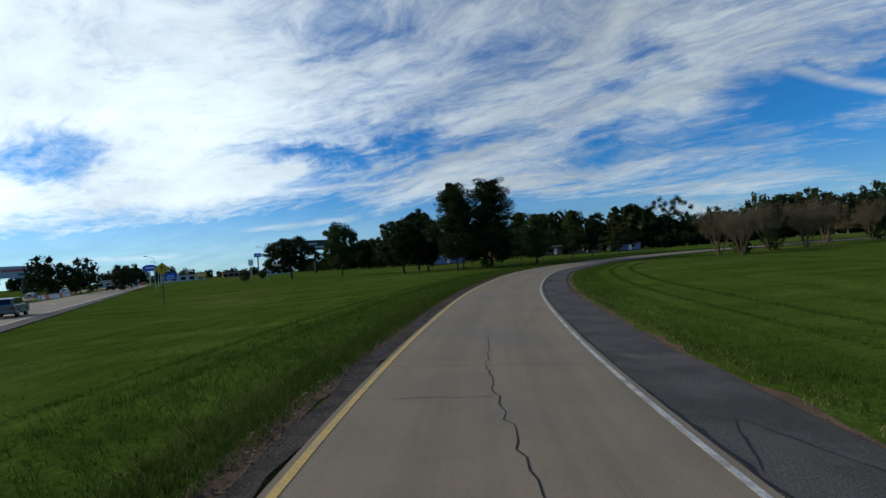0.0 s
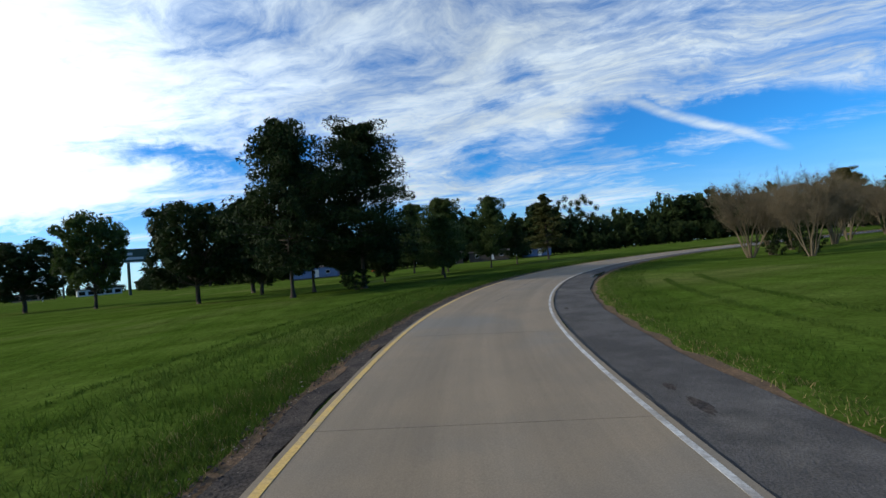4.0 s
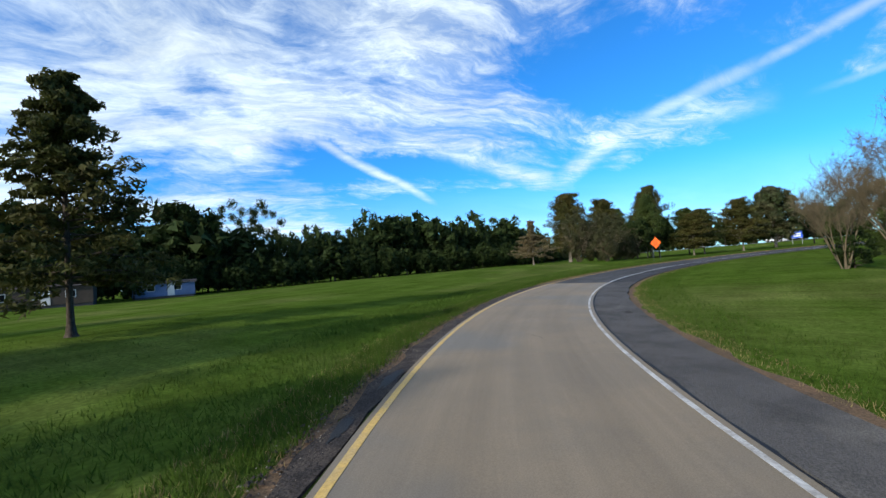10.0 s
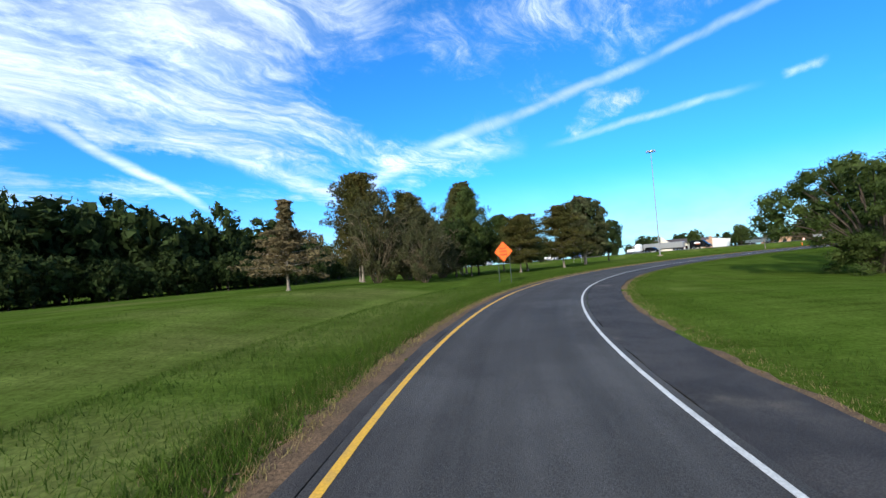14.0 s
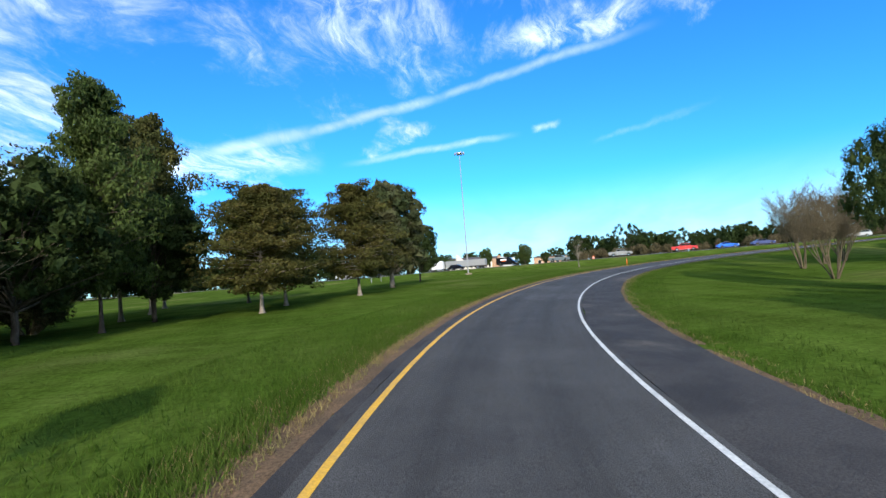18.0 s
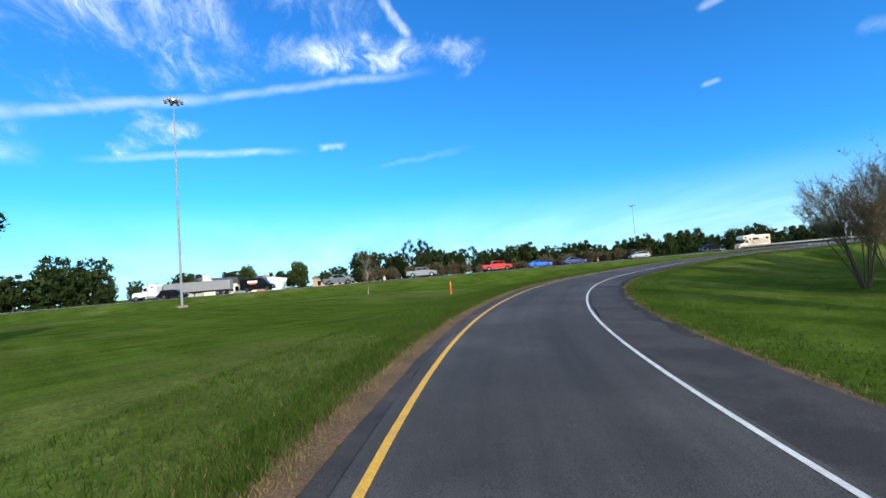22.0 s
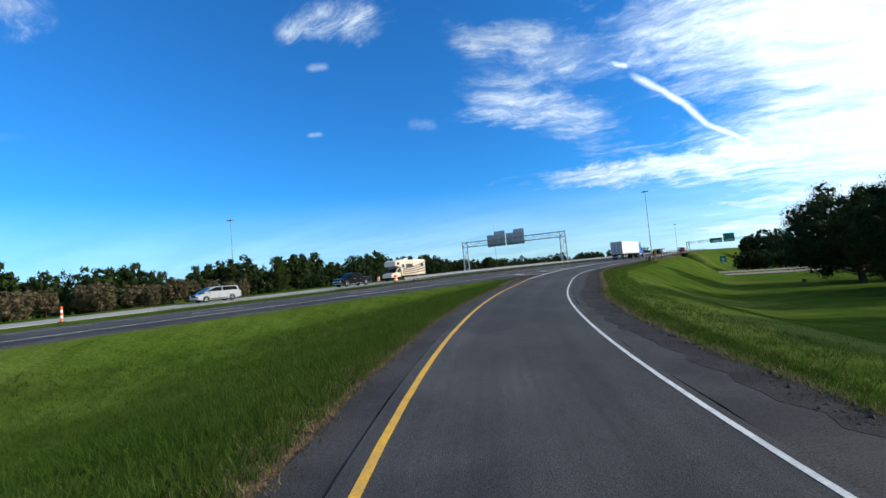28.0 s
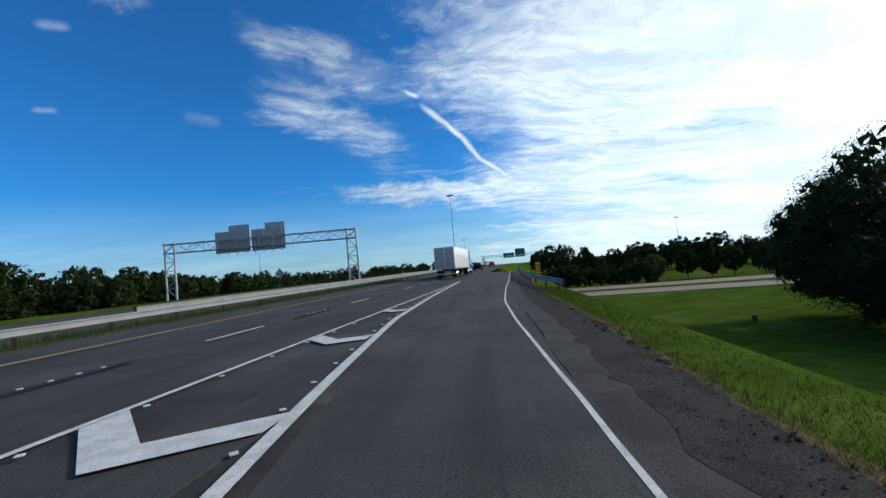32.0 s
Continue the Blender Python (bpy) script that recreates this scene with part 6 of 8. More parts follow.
pebbles("gravel", strewn(61, 5200, -8, 118, 2.35, 3.15, -0.03), "loose dark gravel and clods along the concrete edge", 61, 0.012, 0.045, "gravel")
pebbles("gravel", strewn(62, 1800, -8, 118, 2.4, 3.3, -0.03), "pale stones and dry crumbs along the concrete edge", 62, 0.008, 0.03, "dry_stone")
pebbles("gravel", strewn(63, 5200, 118, 303, 2.6, 3.35, -0.035), "crumbled dirt and gravel along the asphalt edge", 63, 0.012, 0.04, "dirt")
rng_r = np.random.default_rng(66)
rs_ = rng_r.uniform(225, 372, 7000)
pebbles("gravel", np.array([tuple(on_ramp(a_, -verge_at(a_) + 1.25 * rng_r.beta(1.2, 2.0) * float(0.25 + 0.75 * sstep((a_ - 255) / 35)), -0.004)) for a_ in rs_]), "coarse dark chips and crumbs along the outer shoulder", 66, 0.008, 0.03, "chips")
pebbles("gravel", strewn(65, 3600, 262, 306, 2.3, 3.6, -0.012), "coarse dark chips on the shoulder beside the yellow line", 65, 0.012, 0.035, "gravel")
rng_p = np.random.default_rng(64)
pb_ = rng_p.uniform(-17, -3, 2600)
pebbles("gravel", np.array([tuple(on_gore(b, gore_n(b) + 0.2 + 2.4 * rng_p.random() * float(sstep((-2 - b) / 8)), -0.015)) for b in pb_]), "coarse dark gravel in the gore beside the line", 64, 0.015, 0.05, "gravel")
# tall weeds round the guard rail beside the highway
rng_w = np.random.default_rng(31)
weed = np.array([tuple(on_b(b, n, -0.1)) for b, n in zip(rng_w.uniform(-40, 60, 9000), rng_w.normal(11.3, 0.7, 9000))])
blades("weeds", weed, 0.42, "blades", "tall green weeds round the guard rail posts", 31, 2, 0.12)
litter = thing("paper_litter", Matrix.Translation((0, 0, 0)), "crumpled white paper lying in the grass", "litter")
lp = Vector((158.3, -33.6, 0))
lz = ground_at(lp.x, lp.y)
part("sheet", Shape().add([(lp.x - 0.22, lp.y - 0.12, lz + 0.05), (lp.x + 0.02, lp.y - 0.15, lz + 0.12), (lp.x + 0.24, lp.y - 0.08, lz + 0.06), (lp.x + 0.2, lp.y + 0.12, lz + 0.09), (lp.x, lp.y + 0.14, lz + 0.14), (lp.x - 0.2, lp.y + 0.1, lz + 0.06)], [(0, 1, 4, 5), (1, 2, 3, 4)]).mesh("sheet", M["white"]), litter)
crate = thing("utility_box", Matrix.Translation((88.0, -78.0, ground_at(88.0, -78.0))) @ Matrix.Rotation(0.4, 4, "Z") @ Matrix.Scale(0.8, 4), "small dark utility box standing in the mown field", "utility box")
part("body", Shape().box((-0.35, -0.25, -0.05), (0.35, 0.25, 0.65), bevel=0.03).mesh("body", M["post_green"]), crate)
part("lid", Shape().box((-0.39, -0.29, 0.65), (0.39, 0.29, 0.72), bevel=0.02).mesh("lid", M["black"]), crate)
# clods of turned-up sod and pale stones lying along the edge of the shoulder
rnd_c = random.Random(77)
sod_v, sod_f = [], []
for i in range(260):
    s_ = rnd_c.uniform(255, 345)
    c_ = on_ramp(s_, -verge_at(s_) + rnd_c.gauss(0.02, 0.12), -0.01)
    r_ = rnd_c.uniform(0.03, 0.11)
    k_ = len(sod_v)
    for j in range(6):
        a_ = j * math.pi / 3 + rnd_c.uniform(-0.3, 0.3)
        q_ = r_ * rnd_c.uniform(0.7, 1.4)
        sod_v.append((c_.x + math.cos(a_) * q_, c_.y + math.sin(a_) * q_, c_.z - 0.03))
    for j in range(3):
        a_ = j * 2.1 + rnd_c.uniform(0, 1)
        sod_v.append((c_.x + math.cos(a_) * r_ * 0.5, c_.y + math.sin(a_) * r_ * 0.5, c_.z + r_ * rnd_c.uniform(0.35, 0.8)))
    for j in range(6):
        sod_f.append((k_ + j, k_ + (j + 1) % 6, k_ + 6 + (j + 1) % 6 // 2))
        if j % 2:
            sod_f.append((k_ + j, k_ + 6 + (j + 1) % 6 // 2, k_ + 6 + j // 2))
    sod_f.append((k_ + 6, k_ + 7, k_ + 8))
sod = new("sod_clods", mesh_of("sod_clods", sod_v, sod_f, M["gravel"]))
tagged(sod, "dark clods of earth and sod along the shoulder edge", "soil", kind="stuff")
blades("dry_grass", np.array([tuple(on_ramp(s_, -verge_at(s_) - abs(rnd_c.gauss(0, 0.12)), -0.03)) for s_ in (rnd_c.uniform(255, 348) for _ in range(2600))]), 0.12, "dry", "ragged dry grass hanging over the shoulder edge", 9)
# bare dirt between pavement and grass
part("crumbled_edge", ribbon("crumbled_edge", on_ramp, 205, 372, lambda s_: -verge_at(s_) - 0.05, lambda s_: -verge_at(s_) + 0.25 + 0.85 * float(sstep((s_ - 255) / 35)), M["chips"], -0.008, 0.1, 0.5, ragged=0.16, seed=16), road)
part("dirt_edge", ribbon("dirt_edge", on_ramp, -46, JOINT, HALF + 0.5, HALF + 0.95, M["dirt"], -0.055, 0.1, 0.6, ragged=0.16, seed=5), road)
part("dirt_edge", ribbon("dirt_edge", on_ramp, JOINT, 300, lambda s_: HALF + 0.38 + 0.2 * float(sstep((s_ - 205) / 30)), lambda s_: HALF + 0.95 + 0.35 * float(sstep((s_ - 120) / 20)), M["dirt"], -0.055, 0.1, 0.6, ragged=0.18, seed=5), road)
part("dirt_edge", ribbon("dirt_edge", on_ramp, -46, 392, lambda s_: -verge_at(s_) - 0.3, lambda s_: 0.05 - verge_at(s_), M["dirt"], -0.06, 0.1, 0.6, ragged=0.12, seed=6), road)

# ---- vehicles ----


def paint(name, c, rough=0.35, metal=0.0, coat=0.6, spec=0.5):
    M[name] = material(name, c, rough, metal, grain=0.04, bump=0.0, spec=spec, coat=coat, second=tuple(x * 0.85 for x in c), scale=1.5, amount=0.4)
    return name


for nm, c in (("white_paint", (0.78, 0.78, 0.77)), ("blue_paint", (0.01, 0.13, 0.62)), ("black_gloss", (0.012, 0.013, 0.016)), ("grey_gloss", (0.22, 0.22, 0.22)), ("bronze_gloss", (0.13, 0.11, 0.10)), ("red_gloss", (0.50, 0.025, 0.02)), ("silver_gloss", (0.34, 0.35, 0.36)), ("navy_gloss", (0.03, 0.05, 0.16)), ("cream_paint", (0.62, 0.52, 0.38)), ("brown_paint", (0.12, 0.06, 0.04)), ("green_grey_gloss", (0.10, 0.13, 0.14))):
    paint(nm, c)
paint("black_gloss", (0.006, 0.006, 0.008), 0.18, 0.0, 0.15, 0.25)
M["glass"] = material("dark_window_glass", (0.01, 0.012, 0.014), 0.05, grain=0.0, bump=0.0, spec=0.6)
M["tyre"] = material("tyre_rubber", (0.018, 0.018, 0.018), 0.9, grain=0.2, bump=0.2)
M["chrome"] = material("polished_metal", (0.62, 0.62, 0.62), 0.2, 1.0, grain=0.03, bump=0.0)
M["tail_light"] = material("red_lens", (0.35, 0.01, 0.01), 0.25, grain=0.0, bump=0.0)
M["head_light"] = material("clear_lens", (0.7, 0.7, 0.68), 0.15, grain=0.0, bump=0.0)
M["orange_paint"] = material("orange_plastic", (0.80, 0.14, 0.02), 0.6, grain=0.08, bump=0.0)


def lofted(outline, width, soft=0.07, m=None):
    """A side outline in x, z, thickened to a width along y with rounded sides."""
    cx = sum(p[0] for p in outline) / len(outline)
    cz_ = sum(p[1] for p in outline) / len(outline)
    n = len(outline)
    vs, fs = [], []
    rows_ = ((-width / 2, 0.93), (-width / 2 + soft * 0.4, 0.975), (-width / 2 + soft * 1.6, 1.0), (width / 2 - soft * 1.6, 1.0), (width / 2 - soft * 0.4, 0.975), (width / 2, 0.93))
    for y, k in rows_:
        vs += [(cx + (x - cx) * (1 - (1 - k) * 0.5), y, cz_ + (z - cz_) * k) for x, z in outline]
    for r in range(len(rows_) - 1):
        for i in range(n):
            j = (i + 1) % n
            fs.append((r * n + i, (r + 1) * n + i, (r + 1) * n + j, r * n + j))
    fs += [tuple(range(n)), tuple(reversed(range(5 * n, 6 * n)))]
    sh = Shape()
    return sh.add([m @ Vector(v) for v in vs] if m else vs, fs)


def wheel_parts(ob, x, y, r, wd=0.24, dual=False):
    side_ = 1 if y > 0 else -1
    tyre = Shape()
    for r0, r1, y0, y1 in ((r * 0.93, r, -wd / 2, -wd / 2 + 0.03), (r, r, -wd / 2 + 0.03, wd / 2 - 0.03), (r, r * 0.93, wd / 2 - 0.03, wd / 2)):
        tyre.tube((x, y + y0, r), (x, y + y1, r), r0, r1, 18)
    t_ = part("wheel", tyre.mesh("wheel", M["tyre"]), ob)
    yo = y + side_ * (wd / 2 + 0.004)
    part("rim", Shape().tube((x, yo - side_ * 0.03, r), (x, yo + side_ * 0.012, r), r * 0.62, r * 0.5, 14).tube((x, yo, r), (x, yo + side_ * 0.04, r), r * 0.16, r * 0.12, 8).mesh("rim", M["chrome"]), t_)


CARS = {
    "pickup": dict(L=5.9, W=2.0, r=0.43, wb=3.7, body=[(-2.95, 0.60), (-2.97, 1.26), (-2.80, 1.30), (-1.10, 1.27), (1.30, 1.26), (2.30, 1.22), (2.80, 1.13), (2.95, 0.98), (2.97, 0.55), (2.35, 0.42), (-2.35, 0.42)], cab=[(-1.15, 1.25), (-1.02, 1.82), (-0.75, 1.93), (0.55, 1.95), (0.90, 1.86), (1.62, 1.25)]),
    "suv": dict(L=4.8, W=1.95, r=0.37, wb=2.85, body=[(-2.38, 0.5), (-2.42, 1.08), (-2.2, 1.12), (1.1, 1.12), (2.2, 1.0), (2.4, 0.8), (2.4, 0.42), (1.9, 0.32), (-1.9, 0.32)], cab=[(-2.3, 1.08), (-2.05, 1.68), (-1.7, 1.78), (0.3, 1.77), (0.65, 1.68), (1.4, 1.10)]),
    "sedan": dict(L=4.8, W=1.84, r=0.33, wb=2.8, body=[(-2.38, 0.45), (-2.42, 0.95), (-1.6, 1.0), (1.0, 0.98), (2.1, 0.84), (2.4, 0.66), (2.4, 0.35), (1.9, 0.24), (-1.9, 0.24)], cab=[(-1.9, 0.96), (-1.1, 1.38), (-0.6, 1.45), (0.1, 1.44), (0.4, 1.38), (1.3, 0.96)]),
    "minivan": dict(L=5.1, W=1.98, r=0.34, wb=3.0, body=[(-2.5, 0.42), (-2.54, 1.08), (-2.3, 1.12), (1.4, 1.10), (2.3, 0.9), (2.54, 0.7), (2.54, 0.36), (2.0, 0.26), (-2.0, 0.26)], cab=[(-2.45, 1.08), (-2.25, 1.62), (-1.9, 1.74), (0.4, 1.73), (0.8, 1.64), (1.9, 1.06)]),
    "van": dict(L=5.98, W=2.06, r=0.36, wb=3.75, body=[(-2.95, 0.45), (-2.97, 2.35), (-2.8, 2.50), (0.9, 2.50), (1.25, 2.38), (1.95, 1.45), (2.75, 1.18), (2.95, 0.9), (2.97, 0.4), (2.4, 0.30), (-2.4, 0.30)], cab=None),
}


def car(kind, at, colour, label, category="car", group="", panes=True):
    c = CARS[kind]
    ob = thing({"pickup": "pickup_truck", "suv": "suv", "sedan": "sedan", "minivan": "minivan", "van": "cargo_van"}[kind], at, label, category, group)
    part("body", lofted(c["body"], c["W"]).mesh("body", M[colour]), ob)
    half = c["W"] / 2
    if c["cab"]:
        part("cab", lofted(c["cab"], c["W"] - 0.30, 0.12).mesh("cab", M[colour]), ob)
        cb = c["cab"]
        cx, czz = sum(p[0] for p in cb) / len(cb), sum(p[1] for p in cb) / len(cb)
        inner = [(cx + (x - cx) * 0.86, czz + (z - czz) * 0.66 + 0.01) for x, z in cb]
        xs = sorted(p[0] for p in inner)
        for sy in (-1, 1):
            sh = Shape()
            y = sy * (half - 0.15 + 0.014)
            mids = (xs[0] + xs[-1]) / 2
            for lo, hi in ((xs[0] - 1, mids - 0.04), (mids + 0.04, xs[-1] + 1)):
                pts_ = clip_x(inner, lo, hi)
                o = len(sh.v)
                sh.add([(x, y, z) for x, z in pts_], [tuple(range(len(pts_)))])
            part("side_window", sh.mesh("side_window", M["glass"]), ob)
        (xa, za), (xb, zb) = cb[-2], cb[-1]
        ws_ = Shape().add([(xa + 0.02, -half + 0.28, za - 0.03), (xa + 0.02, half - 0.28, za - 0.03), (xb - 0.03, half - 0.24, zb + 0.05), (xb - 0.03, -half + 0.24, zb + 0.05)], [(0, 1, 2, 3)])
        for i in range(4):
            ws_.v[i] = (ws_.v[i][0] + 0.035, ws_.v[i][1], ws_.v[i][2] + 0.035)
        part("windscreen", ws_.mesh("windscreen", M["glass"]), ob)
        (xa, za), (xb, zb) = cb[0], cb[1]
        rw = Shape().add([(xa - 0.012 + (xb - xa) * 0.2, -half + 0.3, za + (zb - za) * 0.2), (xa - 0.012 + (xb - xa) * 0.2, half - 0.3, za + (zb - za) * 0.2), (xb - 0.03, half - 0.34, zb - 0.06), (xb - 0.03, -half + 0.34, zb - 0.06)], [(0, 1, 2, 3)])
        part("rear_window", rw.mesh("rear_window", M["glass"]), ob)
    else:
        for sy in (-1, 1):
            y = sy * (half + 0.004)
            part("side_window", Shape().add([(0.75, y, 1.45), (1.75, y, 1.45), (1.25, y, 2.12), (0.75, y, 2.12)], [(0, 1, 2, 3)]).mesh("side_window", M["glass"]), ob)
            logo = Shape().box((-1.55, y - 0.003, 1.62), (0.25, y + 0.003, 2.02)).mesh("emblem", M["white_paint"])
            part("emblem", logo, ob, "white lettering block")
            part("emblem", Shape().box((-1.25, y - 0.003, 1.38), (0.05, y + 0.003, 1.54)).mesh("emblem", M["orange_paint"]), ob, "orange lettering block")
        part("windscreen", Shape().add([(1.32, -0.85, 2.34), (1.32, 0.85, 2.34), (2.0, 0.9, 1.46), (2.0, -0.9, 1.46)], [(0, 1, 2, 3)]).mesh("windscreen", M["glass"]), ob)
    for sx in (-1, 1):
        for sy in (-1, 1):
            wheel_parts(ob, sx * c["wb"] / 2 + 0.1, sy * (half - 0.11), c["r"])
            arch = Shape()
            for i in range(8):
                a0, a1 = math.pi * i / 8, math.pi * (i + 1) / 8
                q = [(sx * c["wb"] / 2 + 0.1 + r_ * math.cos(a_), sy * (half + 0.004), c["r"] + r_ * math.sin(a_)) for a_ in (a0, a1) for r_ in (c["r"] * 1.02, c["r"] * 1.2)]
                arch.add(q, [(0, 1, 3, 2)])
            part("wheel_arch", arch.mesh("wheel_arch", M["tyre"]), ob)
    for sy in (-1, 1):
        top = c["body"][3][1] - 0.06
        for x in (-0.95, 0.12, 1.15):
            part("door_seam", Shape().box((x - 0.008, sy * (half + 0.003) - 0.003, 0.5), (x + 0.008, sy * (half + 0.003) + 0.003, top)).mesh("door_seam", M["tyre"]), ob)
        for x in (-0.75, 0.32):
            part("door_handle", Shape().box((x, sy * (half + 0.012) - 0.012, top - 0.16), (x + 0.17, sy * (half + 0.012) + 0.012, top - 0.12)).mesh("door_handle", M["chrome" if kind == "pickup" else colour]), ob)
        part("wing_mirror", Shape().box((1.05, sy * (half + 0.10) - 0.10, top + 0.02), (1.20, sy * (half + 0.10) + 0.10, top + 0.20), bevel=0.03).mesh("wing_mirror", M[colour]), ob)
        part("side_sill", Shape().box((-c["wb"] / 2 + c["r"] + 0.25, sy * (half - 0.02) - 0.05, 0.34), (c["wb"] / 2 - c["r"] - 0.05, sy * (half - 0.02) + 0.05, 0.44), bevel=0.02).mesh("side_sill", M["chrome" if kind == "pickup" else "tyre"]), ob)
    part("grille", Shape().box((c["L"] / 2 - 0.03, -half * 0.5, 0.64), (c["L"] / 2 + 0.025, half * 0.5, 0.92), bevel=0.02).mesh("grille", M["chrome" if kind == "pickup" else "tyre"]), ob)
    part("bumper", Shape().box((c["L"] / 2 - 0.06, -half + 0.1, 0.38), (c["L"] / 2 + 0.06, half - 0.1, 0.58), bevel=0.04).mesh("bumper", M["chrome" if kind == "pickup" else colour]), ob)
    part("bumper", Shape().box((-c["L"] / 2 - 0.07, -half + 0.1, 0.42), (-c["L"] / 2 + 0.06, half - 0.1, 0.62), bevel=0.04).mesh("bumper", M["chrome" if kind == "pickup" else colour]), ob)
    for sy in (-1, 1):
        part("headlight", Shape().box((c["L"] / 2 - 0.16, sy * (half - 0.3) - 0.16, 0.70), (c["L"] / 2 + 0.015, sy * (half - 0.3) + 0.16, 0.86), bevel=0.03).mesh("headlight", M["head_light"]), ob)
        part("tail_light", Shape().box((-c["L"] / 2 - 0.02, sy * (half - 0.2) - 0.09, 0.72), (-c["L"] / 2 + 0.1, sy * (half - 0.2) + 0.09, 1.0), bevel=0.02).mesh("tail_light", M["tail_light"]), ob)
    return ob


def clip_x(poly, lo, hi):
    """The part of an outline between two x values."""
    for k, sgn in ((lo, 1), (hi, -1)):
        res = []
        for (x0, z0), (x1, z1) in zip(poly, poly[1:] + poly[:1]):
            a, b = sgn * (x0 - k), sgn * (x1 - k)
            if a >= 0:
                res.append((x0, z0))
            if a * b < 0:
                t_ = a / (a - b)
                res.append((x0 + (x1 - x0) * t_, z0 + (z1 - z0) * t_))
        poly = res
    return poly


def on_lane(b, n, back=False):
    """A pose on highway B, heading along it."""
    p = on_b(b, n, 0.0)
    return Matrix.Translation(p) @ Matrix.Rotation(math.atan2(BU[1], BU[0]) + (math.pi if back else 0), 4, "Z")


def tractor(at, colour, label):
    ob = thing("semi_tractor", at, label, "truck")
    part("frame", Shape().box((-3.6, -0.42, 0.72), (3.2, 0.42, 0.98), bevel=0.03).mesh("frame", M["black"]), ob)
    part("sleeper", lofted([(-1.75, 1.0), (-1.75, 3.2), (-1.3, 3.75), (-0.2, 3.7), (0.15, 3.3), (0.15, 1.0)], 2.4, 0.12).mesh("sleeper", M[colour]), ob)
    part("cab", lofted([(0.15, 0.95), (0.15, 3.05), (0.5, 3.2), (1.1, 3.05), (1.45, 2.05), (1.5, 0.95)], 2.25, 0.12).mesh("cab", M[colour]), ob)
    part("hood", lofted([(1.45, 0.85), (1.45, 2.0), (1.7, 2.02), (3.55, 1.85), (3.75, 1.65), (3.75, 0.75), (3.5, 0.62)], 1.75, 0.2).mesh("hood", M[colour]), ob)
    part("grille", Shape().box((3.74, -0.55, 0.8), (3.80, 0.55, 1.72), bevel=0.03).mesh("grille", M["chrome"]), ob)
    part("bumper", Shape().box((3.6, -1.18, 0.35), (3.95, 1.18, 0.72), bevel=0.06).mesh("bumper", M["chrome"]), ob)
    part("windscreen", Shape().add([(1.17, -0.95, 2.98), (1.17, 0.95, 2.98), (1.49, 1.0, 2.12), (1.49, -1.0, 2.12)], [(0, 1, 2, 3)]).mesh("windscreen", M["glass"]), ob)
    for sy in (-1, 1):
        part("fender", lofted([(2.15, 1.0), (2.3, 1.35), (2.7, 1.5), (3.2, 1.42), (3.6, 1.1), (3.6, 0.85), (3.42, 0.9), (3.0, 1.22), (2.55, 1.15), (2.35, 0.9)], 0.5, 0.05, Matrix.Translation((0, sy * 0.98, 0))).mesh("fender", M[colour]), ob)
        part("side_window", Shape().add([(0.42, sy * 1.13, 2.1), (1.3, sy * 1.13, 2.1), (1.05, sy * 1.13, 2.85), (0.42, sy * 1.13, 2.85)], [(0, 1, 2, 3)]).mesh("side_window", M["glass"]), ob)
        part("sleeper_window", Shape().box((-1.0, sy * 1.205 - 0.005, 2.85), (-0.45, sy * 1.205 + 0.005, 3.15)).mesh("sleeper_window", M["glass"]), ob)
        part("fuel_tank", Shape().tube((-1.6, sy * 0.98, 0.75), (0.35, sy * 0.98, 0.75), 0.33, 0.33, 16).mesh("fuel_tank", M["chrome"]), ob)
        part("exhaust_stack", Shape().tube((0.22, sy * 1.22, 0.9), (0.22, sy * 1.22, 3.95), 0.09, 0.09, 10).mesh("exhaust_stack", M["chrome"]), ob)
        part("mirror", Shape().box((1.25, sy * 1.42 - 0.05, 1.75), (1.4, sy * 1.42 + 0.05, 2.5), bevel=0.03).mesh("mirror", M["chrome"]), ob)
        part("headlight", Shape().box((3.55, sy * 0.98 - 0.18, 0.95), (3.72, sy * 0.98 + 0.18, 1.2), bevel=0.04).mesh("headlight", M["head_light"]), ob)
        wheel_parts(ob, 2.9, sy * 0.98, 0.52, 0.28)
        for x in (-2.0, -3.3):
            wheel_parts(ob, x, sy * 0.9, 0.52, 0.56)
    return ob


